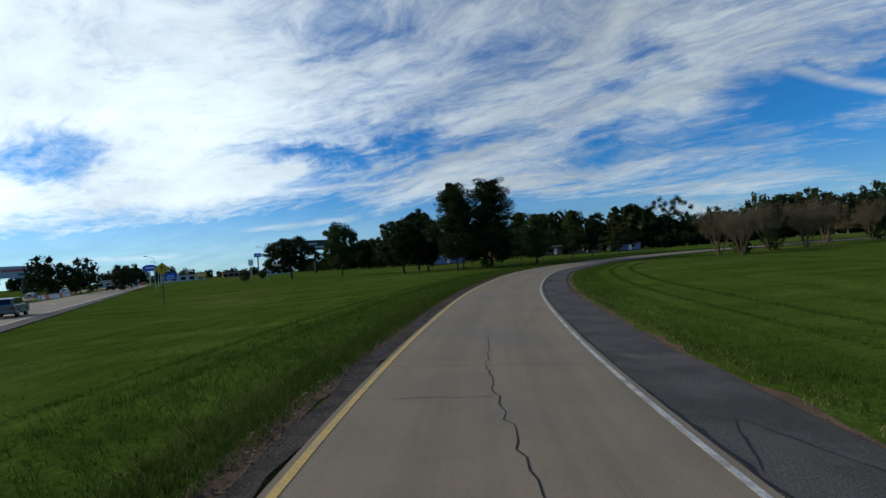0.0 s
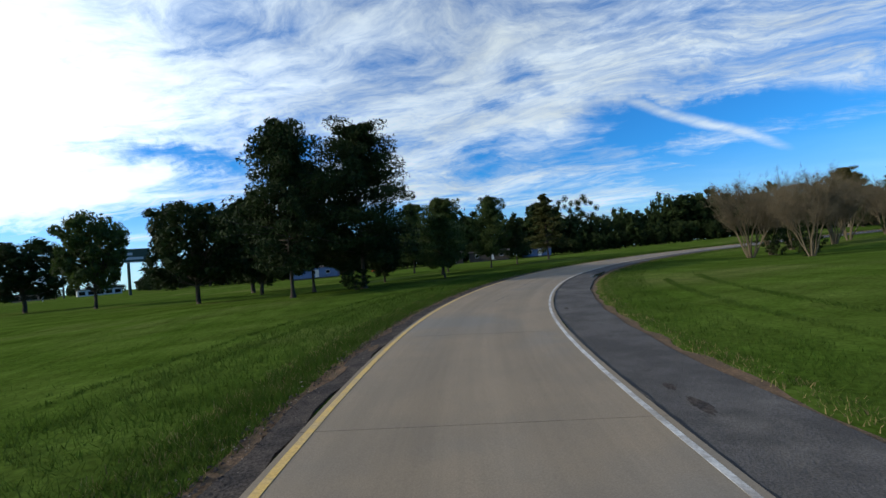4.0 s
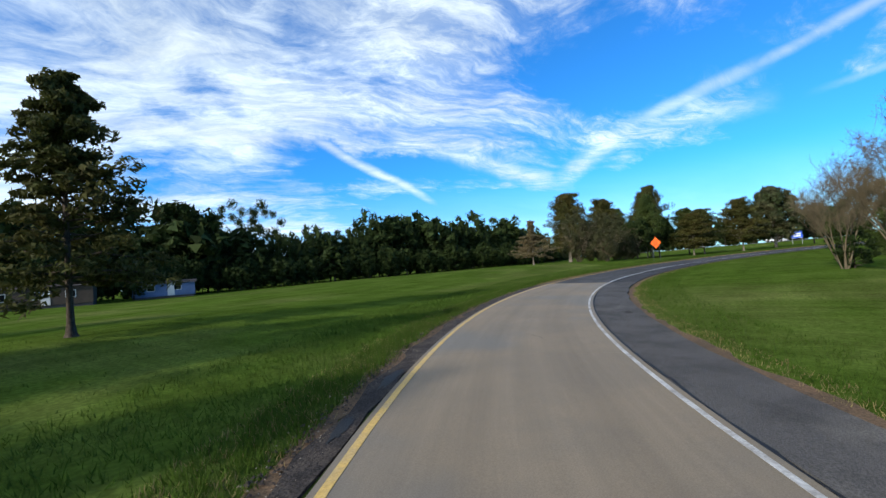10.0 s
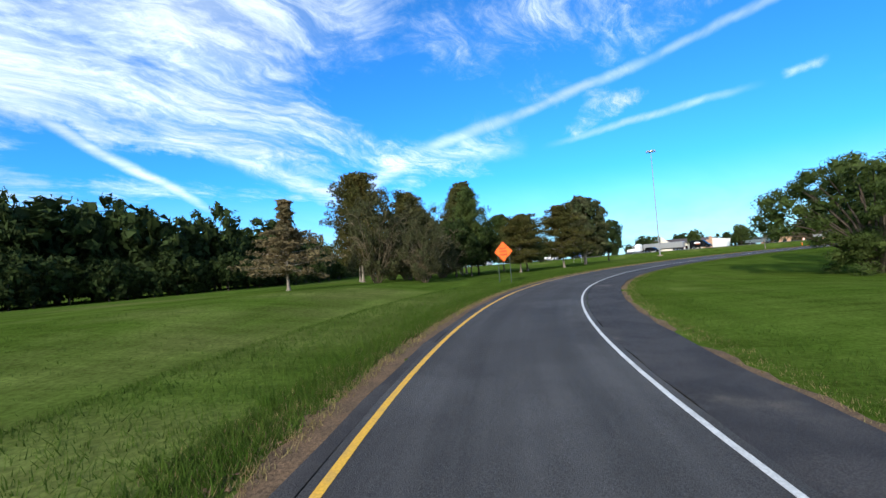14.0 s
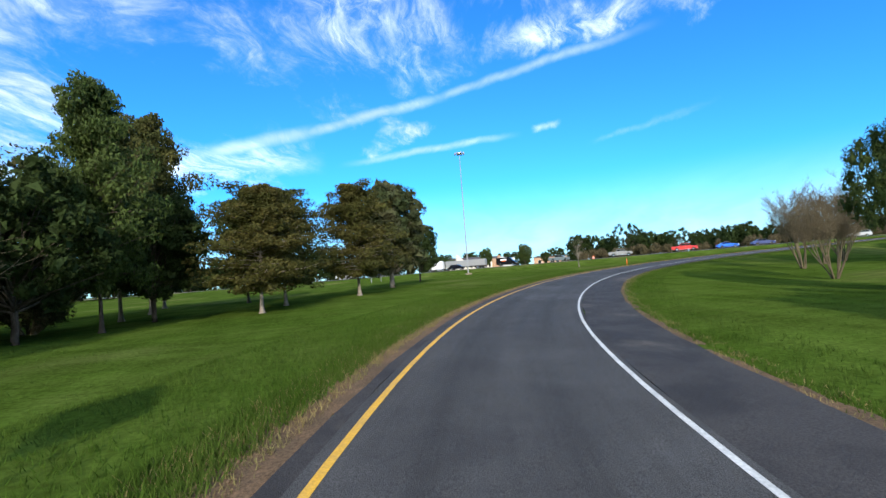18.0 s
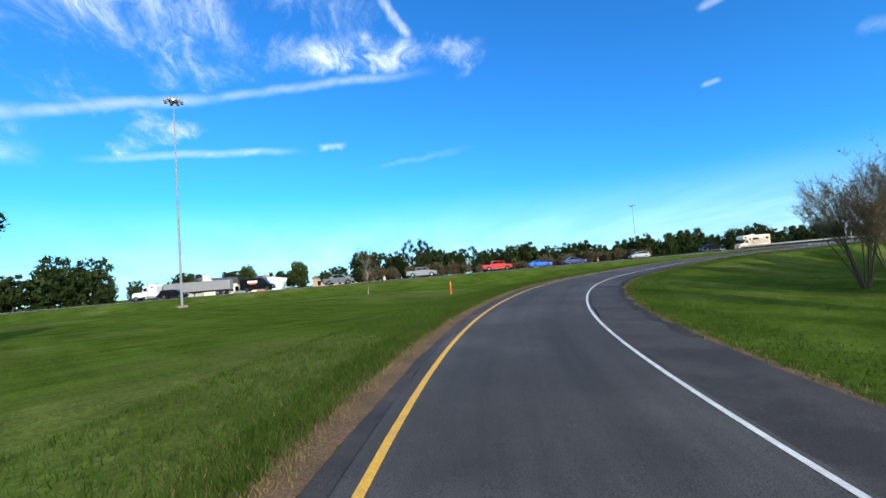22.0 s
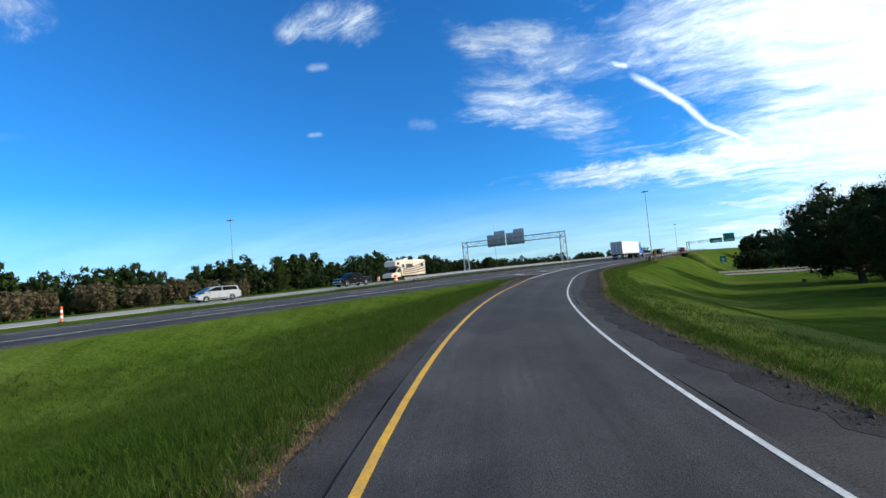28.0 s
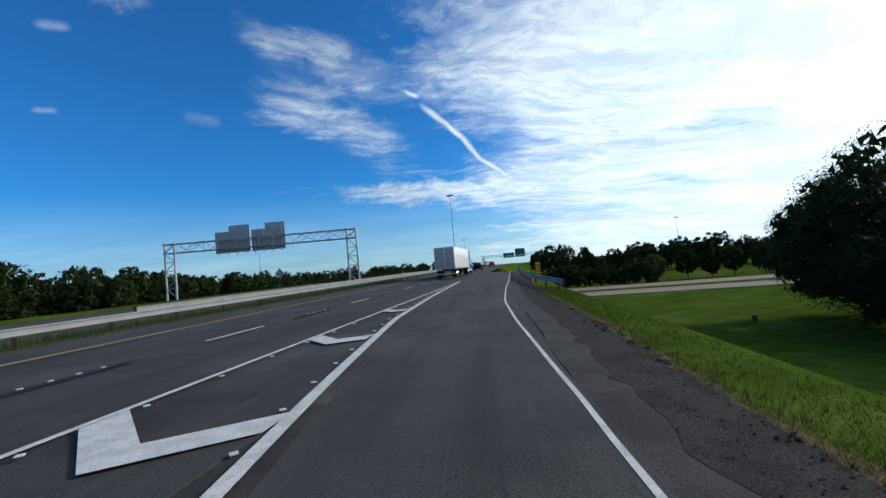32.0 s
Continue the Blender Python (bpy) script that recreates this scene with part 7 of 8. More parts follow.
def trailer(at, label, length=16.0, box="white_paint", tarp=False):
    """A box trailer whose front stands at x = 0 and which reaches back along -x."""
    ob = thing("semi_trailer", at, label, "trailer")
    if tarp:
        part("body", lofted([(-length, 1.2), (-length, 3.2), (-length + 0.2, 3.45), (-0.2, 3.45), (0, 3.2), (0, 1.2)], 2.5, 0.2).mesh("body", M[box]), ob)
    else:
        part("body", Shape().box((-length, -1.3, 1.18), (0, 1.3, 4.0), bevel=0.03).mesh("body", M[box]), ob)
        for sy in (-1, 1):
            part("rear_door", Shape().box((-length - 0.03, sy * 0.64 - 0.6, 1.25), (-length - 0.002, sy * 0.64 + 0.6, 3.9), bevel=0.01).mesh("rear_door", M["silver_gloss"]), ob)
            part("door_bar", Shape().tube((-length - 0.05, sy * 0.3, 1.3), (-length - 0.05, sy * 0.3, 3.85), 0.02, 0.02, 6).mesh("door_bar", M["chrome"]), ob)
            part("bottom_rail", Shape().box((-length, sy * 1.31 - 0.02, 1.15), (0, sy * 1.31 + 0.02, 1.30)).mesh("bottom_rail", M["steel"]), ob)
            for i in range(14):
                part("reflector_tape", Shape().box((-length + 0.4 + i * (length - 0.8) / 13, sy * 1.335 - 0.003, 1.2), (-length + 0.9 + i * (length - 0.8) / 13, sy * 1.335 + 0.003, 1.25)).mesh("reflector_tape", M["tail_light"]), ob)
        part("cooling_unit", Shape().box((0.01, -0.95, 2.3), (0.55, 0.95, 3.9), bevel=0.08).mesh("cooling_unit", M["black"]), ob)
    part("underframe", Shape().box((-length + 0.3, -0.5, 0.9), (-1.0, 0.5, 1.19)).mesh("underframe", M["black"]), ob)
    for sy in (-1, 1):
        for x in (-length + 1.5, -length + 2.8):
            wheel_parts(ob, x, sy * 0.95, 0.52, 0.56)
        part("landing_leg", Shape().box((-3.1, sy * 0.8 - 0.06, 0.25), (-2.98, sy * 0.8 + 0.06, 1.2)).mesh("landing_leg", M["black"]), ob)
        part("mud_flap", Shape().box((-length + 0.7, sy * 0.95 - 0.3, 0.25), (-length + 0.72, sy * 0.95 + 0.3, 0.9)).mesh("mud_flap", M["black"]), ob)
    part("rear_bumper", Shape().box((-length - 0.02, -1.2, 0.5), (-length + 0.08, 1.2, 0.62)).mesh("rear_bumper", M["steel"]), ob)
    part("tail_light", Shape().box((-length - 0.03, -1.1, 1.02), (-length + 0.02, -0.8, 1.14)).box((-length - 0.03, 0.8, 1.02), (-length + 0.02, 1.1, 1.14)).mesh("tail_light", M["tail_light"]), ob)
    return ob


tractor(on_lane(50.0 + 16.0 + 2.1, 1.85), "blue_paint", "bright blue conventional semi tractor on the highway")
trailer(on_lane(50.0 + 16.0, 1.85), "long white box trailer behind a blue semi tractor")
tractor(on_lane(-149.0, 24.0, True), "white_paint", "white semi tractor on the opposing lanes")
trailer(on_lane(-146.0, 24.0, True), "grey covered trailer behind a white semi tractor", 15.0, "grey_gloss", True)
car("van", on_lane(-118.0, 1.85), "black_gloss", "black cargo van with white and orange emblem blocks", "van")
car("pickup", on_lane(-103.5, 5.5), "green_grey_gloss", "dark grey pickup truck on the highway", "pickup")
car("pickup", on_lane(-87.0, 1.85), "grey_gloss", "grey crew-cab pickup truck on the highway", "pickup")
car("pickup", on_lane(-72.0, 1.85), "red_gloss", "red pickup truck on the highway", "pickup")
car("sedan", on_lane(-54.5, 5.5), "navy_gloss", "dark blue sedan on the highway")
car("sedan", on_lane(-62.0, 5.5), "blue_paint", "bright blue sedan on the highway")
car("pickup", on_lane(125.0, 5.5), "white_paint", "white pickup truck on the highway", "pickup")
car("suv", on_lane(96.0, 1.85), "black_gloss", "black boxy off-road vehicle on the highway", "suv")
car("pickup", on_lane(-9.4, 24.0, True), "black_gloss", "shiny black pickup truck on the opposing lanes", "pickup")
car("minivan", on_lane(-27.9, 27.0, True), "silver_gloss", "silver minivan on the opposing lanes", "minivan")
car("suv", on_lane(150.0, 1.85), "red_gloss", "red car far ahead on the highway")
car("pickup", on_lane(170.0, 5.5), "white_paint", "white pickup truck far ahead on the highway", "pickup")


def camper(at):
    ob = thing("motorhome", at, "cream motorhome with brown swirls on the opposing lanes", "motorhome")
    part("coach", lofted([(-4.2, 0.75), (-4.25, 3.2), (-4.0, 3.35), (3.0, 3.35), (3.5, 3.1), (3.55, 2.4), (2.2, 2.2), (2.0, 0.75)], 2.45, 0.08).mesh("coach", M["cream_paint"]), ob)
    part("cab", lofted([(2.0, 0.6), (2.0, 2.1), (2.7, 2.05), (3.2, 1.35), (4.2, 1.2), (4.35, 0.9), (4.35, 0.55)], 2.0, 0.1).mesh("cab", M["cream_paint"]), ob)
    part("windscreen", Shape().add([(2.78, -0.85, 2.03), (2.78, 0.85, 2.03), (3.25, 0.88, 1.38), (3.25, -0.88, 1.38)], [(0, 1, 2, 3)]).mesh("windscreen", M["glass"]), ob)
    for sy in (-1, 1):
        y = sy * 1.23
        for x0, x1, z0, z1 in ((-0.9, 0.9, 2.05, 2.65), (1.3, 1.9, 2.1, 2.6), (-3.6, -2.9, 2.1, 2.7), (2.5, 3.1, 2.55, 2.95)):
            part("side_window", Shape().box((x0, y - 0.006, z0), (x1, y + 0.006, z1)).mesh("side_window", M["glass"]), ob)
        part("cab_window", Shape().add([(2.15, sy * 1.005, 1.35), (3.0, sy * 1.005, 1.35), (2.65, sy * 1.005, 1.95), (2.15, sy * 1.005, 1.95)], [(0, 1, 2, 3)]).mesh("cab_window", M["glass"]), ob)
        for k in range(4):
            st = Shape()
            for i in range(10):
                f, g = i / 10, (i + 1) / 10
                za = 0.95 + 0.3 * k + 0.9 * f * f * (0.4 + 0.2 * k)
                zb = 0.95 + 0.3 * k + 0.9 * g * g * (0.4 + 0.2 * k)
                xa, xb = 1.8 - 5.8 * f, 1.8 - 5.8 * g
                st.add([(xa, y + sy * 0.004, za), (xb, y + sy * 0.004, zb), (xb, y + sy * 0.004, zb + 0.20), (xa, y + sy * 0.004, za + 0.17)], [(0, 1, 2, 3)])
            part("stripe", st.mesh("stripe", M["brown_paint"]), ob, "brown swirl")
        wheel_parts(ob, 3.4, sy * 0.9, 0.42, 0.26)
        wheel_parts(ob, -2.2, sy * 0.9, 0.42, 0.45)
    part("roof_unit", Shape().box((-0.5, -0.4, 3.3), (0.5, 0.4, 3.6), bevel=0.08).mesh("roof_unit", M["white_paint"]), ob)
    return ob


camper(on_lane(2.2, 24.0, True))


def on_a_lane(a, n, back=False):
    return Matrix.Translation(on_a(a, n)) @ Matrix.Rotation(math.atan2(AU[1], AU[0]) + (math.pi if back else 0), 4, "Z")


car("suv", on_a_lane(19.6, 4.0), "green_grey_gloss", "grey-green station wagon on the straight highway", "suv")
car("suv", on_a_lane(150.0, 8.5), "black_gloss", "black off-road vehicle on the straight highway", "suv")
car("sedan", on_a_lane(118.0, 22.0, True), "silver_gloss", "pale sedan waiting in the opposing lanes")
car("suv", on_a_lane(160.0, 22.0, True), "white_paint", "white vehicle in the opposing lanes", "suv")
for i, (a, n, col) in enumerate(((190, 4.0, "silver_gloss"), (230, 8.5, "white_paint"), (262, 4.0, "red_gloss"), (300, 22.0, "white_paint"), (340, 8.5, "navy_gloss"), (205, 25.5, "white_paint"))):
    car("sedan" if i % 2 else "minivan", on_a_lane(a, n, n > 15), col, {"silver_gloss": "silver", "white_paint": "white", "red_gloss": "red", "navy_gloss": "dark blue"}[col] + " car far along the straight highway", group="traffic on the straight highway")
# trucks and cars parked behind the trees, on the road there
for i, (b, n, kind, col, txt) in enumerate(((-175.0, 1.85, "pickup", "white_paint", "white pickup truck behind the trees"), (-190.0, 24.0, "sedan", "white_paint", "white car behind the trees"), (-215.0, 5.5, "suv", "silver_gloss", "silver car behind the trees"), (-135.0, 5.5, "suv", "black_gloss", "black car on the highway behind the trees"))):
    car(kind, on_lane(b, n, n > 15), col, txt)

# ---- roadside furniture ----


def plate_sign(name, at, w_, h_, z0, face, label, posts=2, bars=()):
    ob = thing(name, at, label, "road sign")
    part("panel", Shape().box((-w_ / 2, -0.02, z0), (w_ / 2, 0.02, z0 + h_), bevel=0.01).mesh("panel", M[face]), ob)
    part("border", Shape().box((-w_ / 2 + 0.05, -0.026, z0 + 0.05), (w_ / 2 - 0.05, -0.022, z0 + 0.09)).box((-w_ / 2 + 0.05, -0.026, z0 + h_ - 0.09), (w_ / 2 - 0.05, -0.022, z0 + h_ - 0.05)).mesh("border", M["white_paint"]), ob)
    for i, (bx, bz, bw, bh) in enumerate(bars):
        part("legend", Shape().box((bx - bw / 2, -0.027, z0 + bz), (bx + bw / 2, -0.021, z0 + bz + bh)).mesh("legend", M["white_paint"]), ob, "white legend bar")
    for i in range(posts):
        x = 0 if posts == 1 else (-w_ / 2 + 0.3 + i * (w_ - 0.6) / (posts - 1))
        part("post", Shape().tube((x, 0.06, -0.5), (x, 0.06, z0 + h_ * 0.9), 0.05, 0.05, 8).mesh("post", M["steel"]), ob)
    return ob


def facing(x, y, yaw, z=None):
    """A pose at ground level whose -y side faces back along a view of that yaw."""
    return Matrix.Translation((x, y, ground_at(x, y) if z is None else z)) @ Matrix.Rotation(radians(yaw), 4, "Z")


# green signs and gantry far ahead on highway B
fg, ax2, ny2, d2 = gantry("sign_gantry", tuple(on_b(256, -18.6)), tuple(on_b(256, 12.9)), 11.6, "steel overhead sign bridge with green signs far ahead", 1.2)
fz = 11.6 - on_b(256, -18.6).z
fm = Matrix(((ax2.x, ny2.x, 0, 0), (ax2.y, ny2.y, 0, 0), (0, 0, 1, 0), (0, 0, 0, 1)))
for x0, x1, z0, z1 in ((7.0, 12.6, -1.5, 3.4), (13.3, 19.6, -1.5, 1.3)):
    part("sign_panel", Shape().box((x0, 0.75, fz - 0.6 + z0), (x1, 0.85, fz - 0.6 + z1), fm).mesh("sign_panel", M["sign_green"]), fg, "green overhead sign")
    lg = Shape()
    for k in range(2):
        lg.box((x0 + 0.6, 0.855, fz - 0.2 + k * 0.6 + z0 + 0.1), (x1 - 0.8 - k, 0.86, fz + 0.05 + k * 0.6 + z0 + 0.1), fm)
    part("legend", lg.mesh("legend", M["white_paint"]), fg, "white legend bars")


def work_diamond(b, n, z_foot, side, label):
    p = on_b(b, n)
    return diamond("work_zone_sign", Matrix.Translation((p.x, p.y, ground_at(p.x, p.y))) @ Matrix.Rotation(math.atan2(BU[1], BU[0]) - math.pi / 2, 4, "Z"), side, "orange", label, foot=z_foot, posts=1)


work_diamond(94.4, -9.4, 0.8, 1.25, "orange diamond work zone sign far ahead by the road")
work_diamond(107.3, 11.9, 1.2, 1.5, "orange diamond work zone sign in the median")
for b, n, nm in ((60, 30.5, "grey back of a diamond sign beyond the opposing lanes"), (92, 31.5, "grey back of a diamond sign beyond the gantry")):
    p = on_b(b, n)
    diamond("warning_sign", Matrix.Translation((p.x, p.y, ground_at(p.x, p.y))) @ Matrix.Rotation(math.atan2(BU[1], BU[0]) - math.pi / 2, 4, "Z"), 1.2, "grey_paint", nm, foot=1.9, posts=1)
p = on_b(163, -10.8)
plate_sign("exit_sign", facing(p.x, p.y, -220), 2.3, 2.8, 0.8, "sign_green", "green route sign on two posts far ahead", 2, ((0, 0.4, 1.0, 0.3), (0, 1.3, 0.9, 0.4)))
# striped marker at the end of the rail
p = on_b(34.0, -9.0)
om = thing("hazard_marker", Matrix.Translation((p.x, p.y, ground_at(p.x, p.y) - 0.4)) @ Matrix.Rotation(math.atan2(BU[1], BU[0]) - math.pi / 2, 4, "Z"), "yellow and black striped hazard marker on a post", "hazard marker")
part("panel", Shape().box((-0.2, -0.01, 0.9), (0.2, 0.01, 2.2)).mesh("panel", M["sign_yellow"]), om)
for k in range(5):
    part("stripe", Shape().add([(-0.2, -0.014, 0.98 + k * 0.25), (0.2, -0.014, 0.90 + k * 0.25 - 0.1 + 0.02), (0.2, -0.014, 1.02 + k * 0.25 - 0.1 + 0.02), (-0.2, -0.014, 1.10 + k * 0.25)], [(0, 1, 2, 3)]).mesh("stripe", M["black"]), om, "black stripe")
part("post", Shape().box((-0.04, 0.012, -0.4), (0.04, 0.05, 2.0)).mesh("post", M["steel"]), om)


def barrel(b, n, label, tall=False):
    p = on_b(b, n)
    ob = thing("traffic_channelizer", Matrix.Translation((p.x, p.y, max(p.z, ground_at(p.x, p.y)))), label, "traffic barrel")
    if tall:
        segs = [(0, 0.10, 0.09), (0.3, 0.09, 0.085), (0.5, 0.085, 0.08), (0.7, 0.08, 0.075), (0.9, 0.075, 0.07), (1.15, 0.07, 0.06)]
    else:
        segs = [(0, 0.32, 0.31), (0.25, 0.30, 0.29), (0.42, 0.29, 0.28), (0.58, 0.27, 0.265), (0.75, 0.26, 0.25), (1.0, 0.25, 0.23)]
    for i in range(5):
        sh = Shape().tube((0, 0, segs[i][0]), (0, 0, segs[i + 1][0]), segs[i][1], segs[i + 1][1] if i < 4 else segs[i + 1][2], 14)
        part("band", sh.mesh("band", M["white_paint" if i % 2 else "orange_paint"]), ob, "white band" if i % 2 else "orange band")
    part("base", Shape().tube((0, 0, 0), (0, 0, 0.06), 0.42 if not tall else 0.25, 0.38 if not tall else 0.22, 12).mesh("base", M["tyre"]), ob)


barrel(-6.4, 18.2, "orange and white traffic barrel beside the rail")
barrel(-44.4, 16.0, "thin orange and white channelizer post", True)
barrel(-95.0, 19.5, "orange and white traffic barrel by the far lanes")
barrel(3.0, 26.5 + 4.5, "orange and white traffic barrel beyond the far lanes")
# light poles


def lamp_post(x, y, h, yaw, label, double=False):
    z = ground_at(x, y)
    ob = thing("street_lamp", Matrix.Translation((x, y, z)) @ Matrix.Rotation(radians(yaw), 4, "Z"), label, "street lamp")
    part("pole", Shape().tube((0, 0, -0.2), (0, 0, h - 0.6), 0.11, 0.07, 8).mesh("pole", M["steel"]), ob)
    arm_ = Shape()
    last = Vector((0, 0, h - 0.6))
    for i in range(1, 5):
        a = i / 4 * math.pi / 2
        nx_ = Vector((1.9 * math.sin(a) ** 1.2, 0, h - 0.6 + 0.6 * math.sin(a)))
        arm_.tube(last, nx_, 0.045, 0.04, 6)
        last = nx_
    part("arm", arm_.mesh("arm", M["steel"]), ob)
    part("lamp_head", Shape().box((1.7, -0.14, h - 0.1), (2.5, 0.14, h + 0.08), bevel=0.05).mesh("lamp_head", M["grey_paint"]), ob)
    if double:
        part("arm", Shape().tube((0, 0, h - 0.6), (-4.2, 0, h + 0.5), 0.05, 0.04, 6).tube((0, 0, h - 0.6), (4.2, 0, h + 0.5), 0.05, 0.04, 6).mesh("arm", M["steel"]), ob)
        for sx in (-1, 1):
            part("lamp_head", Shape().box((sx * 4.5 - 0.5, -0.16, h + 0.42), (sx * 4.5 + 0.5, 0.16, h + 0.6), bevel=0.05).mesh("lamp_head", M["grey_paint"]), ob)


for a, n in ((118, -5.0), (165, -5.0), (212, -5.0), (260, -5.0), (310, -5.0)):
    q = A0 + AU * a + AN * n
    lamp_post(q[0], q[1], 9.5, 120 + 90, "curved steel street lamp beside the straight highway")
for a in (230, 290, 350):
    q = A0 + AU * a + AN * 15.0
    lamp_post(q[0], q[1], 10.5, 30, "two-armed steel street lamp in the median of the straight highway", True)
mast(-112.3, -434.8, 28.5, "tall galvanised high-mast light pole far along the highway")
an_ = thing("antenna_mast", Matrix.Translation((115.3, -213.0, ground_at(115.3, -213.0))), "thin antenna mast far beyond the gantry", "antenna")
part("pole", Shape().tube((0, 0, -0.3), (0, 0, 30.0), 0.16, 0.05, 8).mesh("pole", M["steel"]), an_)

M["stucco"] = material("cream_stucco", (0.66, 0.60, 0.50), 0.85, second=(0.54, 0.49, 0.40), scale=0.4, grain=0.08, bump=0.2)
M["brick"] = material("tan_brick", (0.40, 0.24, 0.15), 0.85, second=(0.33, 0.20, 0.13), scale=0.8, grain=0.15, bump=0.3)
M["roofing"] = material("dark_roofing", (0.06, 0.05, 0.05), 0.85, second=(0.09, 0.08, 0.075), scale=0.6, grain=0.15, bump=0.3)
M["siding"] = material("white_siding", (0.60, 0.60, 0.58), 0.75, second=(0.48, 0.48, 0.46), scale=0.5, grain=0.06, bump=0.15)
# blue dulled in the paint itself, as overhanging trees would shade it
M["blue_siding"] = material("shaded_blue_siding", (0.10, 0.16, 0.30), 0.75, second=(0.07, 0.11, 0.2), scale=0.5, grain=0.06, bump=0.15)

# highway A: work zone barriers, gantry, billboards, signs
for i in range(10):
    q = on_a(84 + 3.4 * i, 13.6)
    ob = thing("water_barrier", Matrix.Translation(q) @ Matrix.Rotation(math.atan2(AU[1], AU[0]), 4, "Z"), ("orange" if i % 4 == 1 else "white") + " plastic barrier in the median", "traffic barrier", "median barriers")
    part("body", Shape().extrude([(-0.3, 0), (0.3, 0), (0.22, 0.35), (0.12, 0.5), (0.1, 0.95), (-0.1, 0.95), (-0.12, 0.5), (-0.22, 0.35)], 3.2, Matrix.Rotation(radians(90), 4, "Z")).mesh("body", M["orange_paint" if i % 4 == 1 else "white_paint"]), ob)
ga, ax3, ny3, _ = gantry("sign_gantry", tuple(on_a(305, -6.0)), tuple(on_a(305, 34.0)), 8.8, "steel overhead sign bridge over the straight highway", 1.1)
gz = 8.8 - on_a(305, -6.0).z
am = Matrix(((ax3.x, ny3.x, 0, 0), (ax3.y, ny3.y, 0, 0), (0, 0, 1, 0), (0, 0, 0, 1)))
for x0, x1 in ((9, 16), (17, 25)):
    part("sign_panel", Shape().box((x0, -0.9, gz - 1.8), (x1, -0.8, gz + 0.9), am).mesh("sign_panel", M["grey_paint"]), ga, "grey sign back")
q = on_a(225, -9.0)
plate_sign("service_sign", facing(q.x, q.y, 25), 5.0, 3.2, 2.0, "sign_blue", "large blue road service sign on posts", 3, ((0, 0.5, 3.6, 0.5), (0, 1.6, 3.0, 0.5)))


def billboard(x, y, w_, h_, z0, yaw, label, mat_bg, blocks):
    ob = thing("billboard", facing(x, y, yaw), label, "billboard")
    part("pole", Shape().tube((0, 0.5, -0.5), (0, 0.5, z0 + h_ * 0.6), 0.45, 0.4, 12).mesh("pole", M["post_green"]), ob)
    part("panel", Shape().box((-w_ / 2, -0.15, z0), (w_ / 2, 0.15, z0 + h_), bevel=0.04).mesh("panel", M[mat_bg]), ob)
    part("catwalk", Shape().box((-w_ / 2, -0.9, z0 - 0.25), (w_ / 2, -0.2, z0 - 0.12)).mesh("catwalk", M["steel"]), ob)
    for bx, bz, bw, bh, mm in blocks:
        part("advert_block", Shape().box((bx - bw / 2, -0.16, z0 + bz), (bx + bw / 2, -0.152, z0 + bz + bh)).mesh("advert_block", M[mm]), ob)
    return ob


billboard(-55.3, 189.9, 11.5, 4.2, 10.2, 20, "dark green billboard on a single pole beyond the trees", "post_green", ((-1.5, 2.2, 5.5, 0.8, "silver_gloss"), (1.0, 0.8, 6.0, 0.8, "silver_gloss")))
billboard(-182.0, 190.0, 16, 5.0, 7.0, 40, "long billboard with red and green blocks beside the trees", "silver_gloss", ((-2, 2.6, 9, 1.2, "red_gloss"), (2.5, 0.8, 8, 1.2, "sign_green")))
billboard(-120.0, 285.0, 4.5, 2.4, 12.0, 20, "small oval sign on a tall pole far off", "sign_blue", ((0, 0.9, 3.2, 0.7, "white_paint"),))


def pole_sign(x, y, top, w_, h_, yaw, mat, label, round_=True):
    """A shop sign on one tall pole."""
    ob = thing("pole_sign", facing(x, y, yaw), label, "sign")
    z = top - ground_at(x, y)
    part("pole", Shape().tube((0, 0.3, -0.5), (0, 0.3, z), 0.22, 0.18, 10).mesh("pole", M["steel"]), ob)
    rim = [(w_ / 2 * math.cos(i * math.pi / 10), z + h_ / 2 * math.sin(i * math.pi / 10)) for i in range(20)] if round_ else [(-w_ / 2, z - h_ / 2), (w_ / 2, z - h_ / 2), (w_ / 2, z + h_ / 2), (-w_ / 2, z + h_ / 2)]
    sh = Shape()
    n = len(rim)
    sh.add([(a, -0.2, b) for a, b in rim] + [(a, 0.2, b) for a, b in rim], [tuple(range(n)), tuple(range(2 * n - 1, n - 1, -1))] + [(i, n + i, n + (i + 1) % n, (i + 1) % n) for i in range(n)])
    part("panel", sh.mesh("panel", M[mat]), ob)
    part("logo_bar", Shape().box((-w_ * 0.3, -0.23, z - h_ * 0.12), (w_ * 0.3, -0.21, z + h_ * 0.12)).mesh("logo_bar", M["white_paint"]), ob, "white logo bar")


pole_sign(-150.0, 224.5, 8.6, 6.6, 3.2, 32, "sign_blue", "oval blue and white shop sign on a tall pole")
pole_sign(-168.0, 261.0, 8.4, 4.2, 4.0, 32, "sign_blue", "round blue shop sign on a pole")
pole_sign(-176.5, 281.0, 7.6, 4.6, 4.2, 32, "post_green", "dark round shop sign on a pole")
pole_sign(-163.1, 294.9, 3.6, 6.8, 3.0, 30, "sign_yellow", "yellow boxed shop sign", False)
pole_sign(-107.2, 244.9, 8.2, 2.6, 3.4, 20, "white_paint", "small white sign on a tall pole", False)
lamp_post(-47.4, 118.3, 9.0, 210, "curved steel street lamp beside the trees")
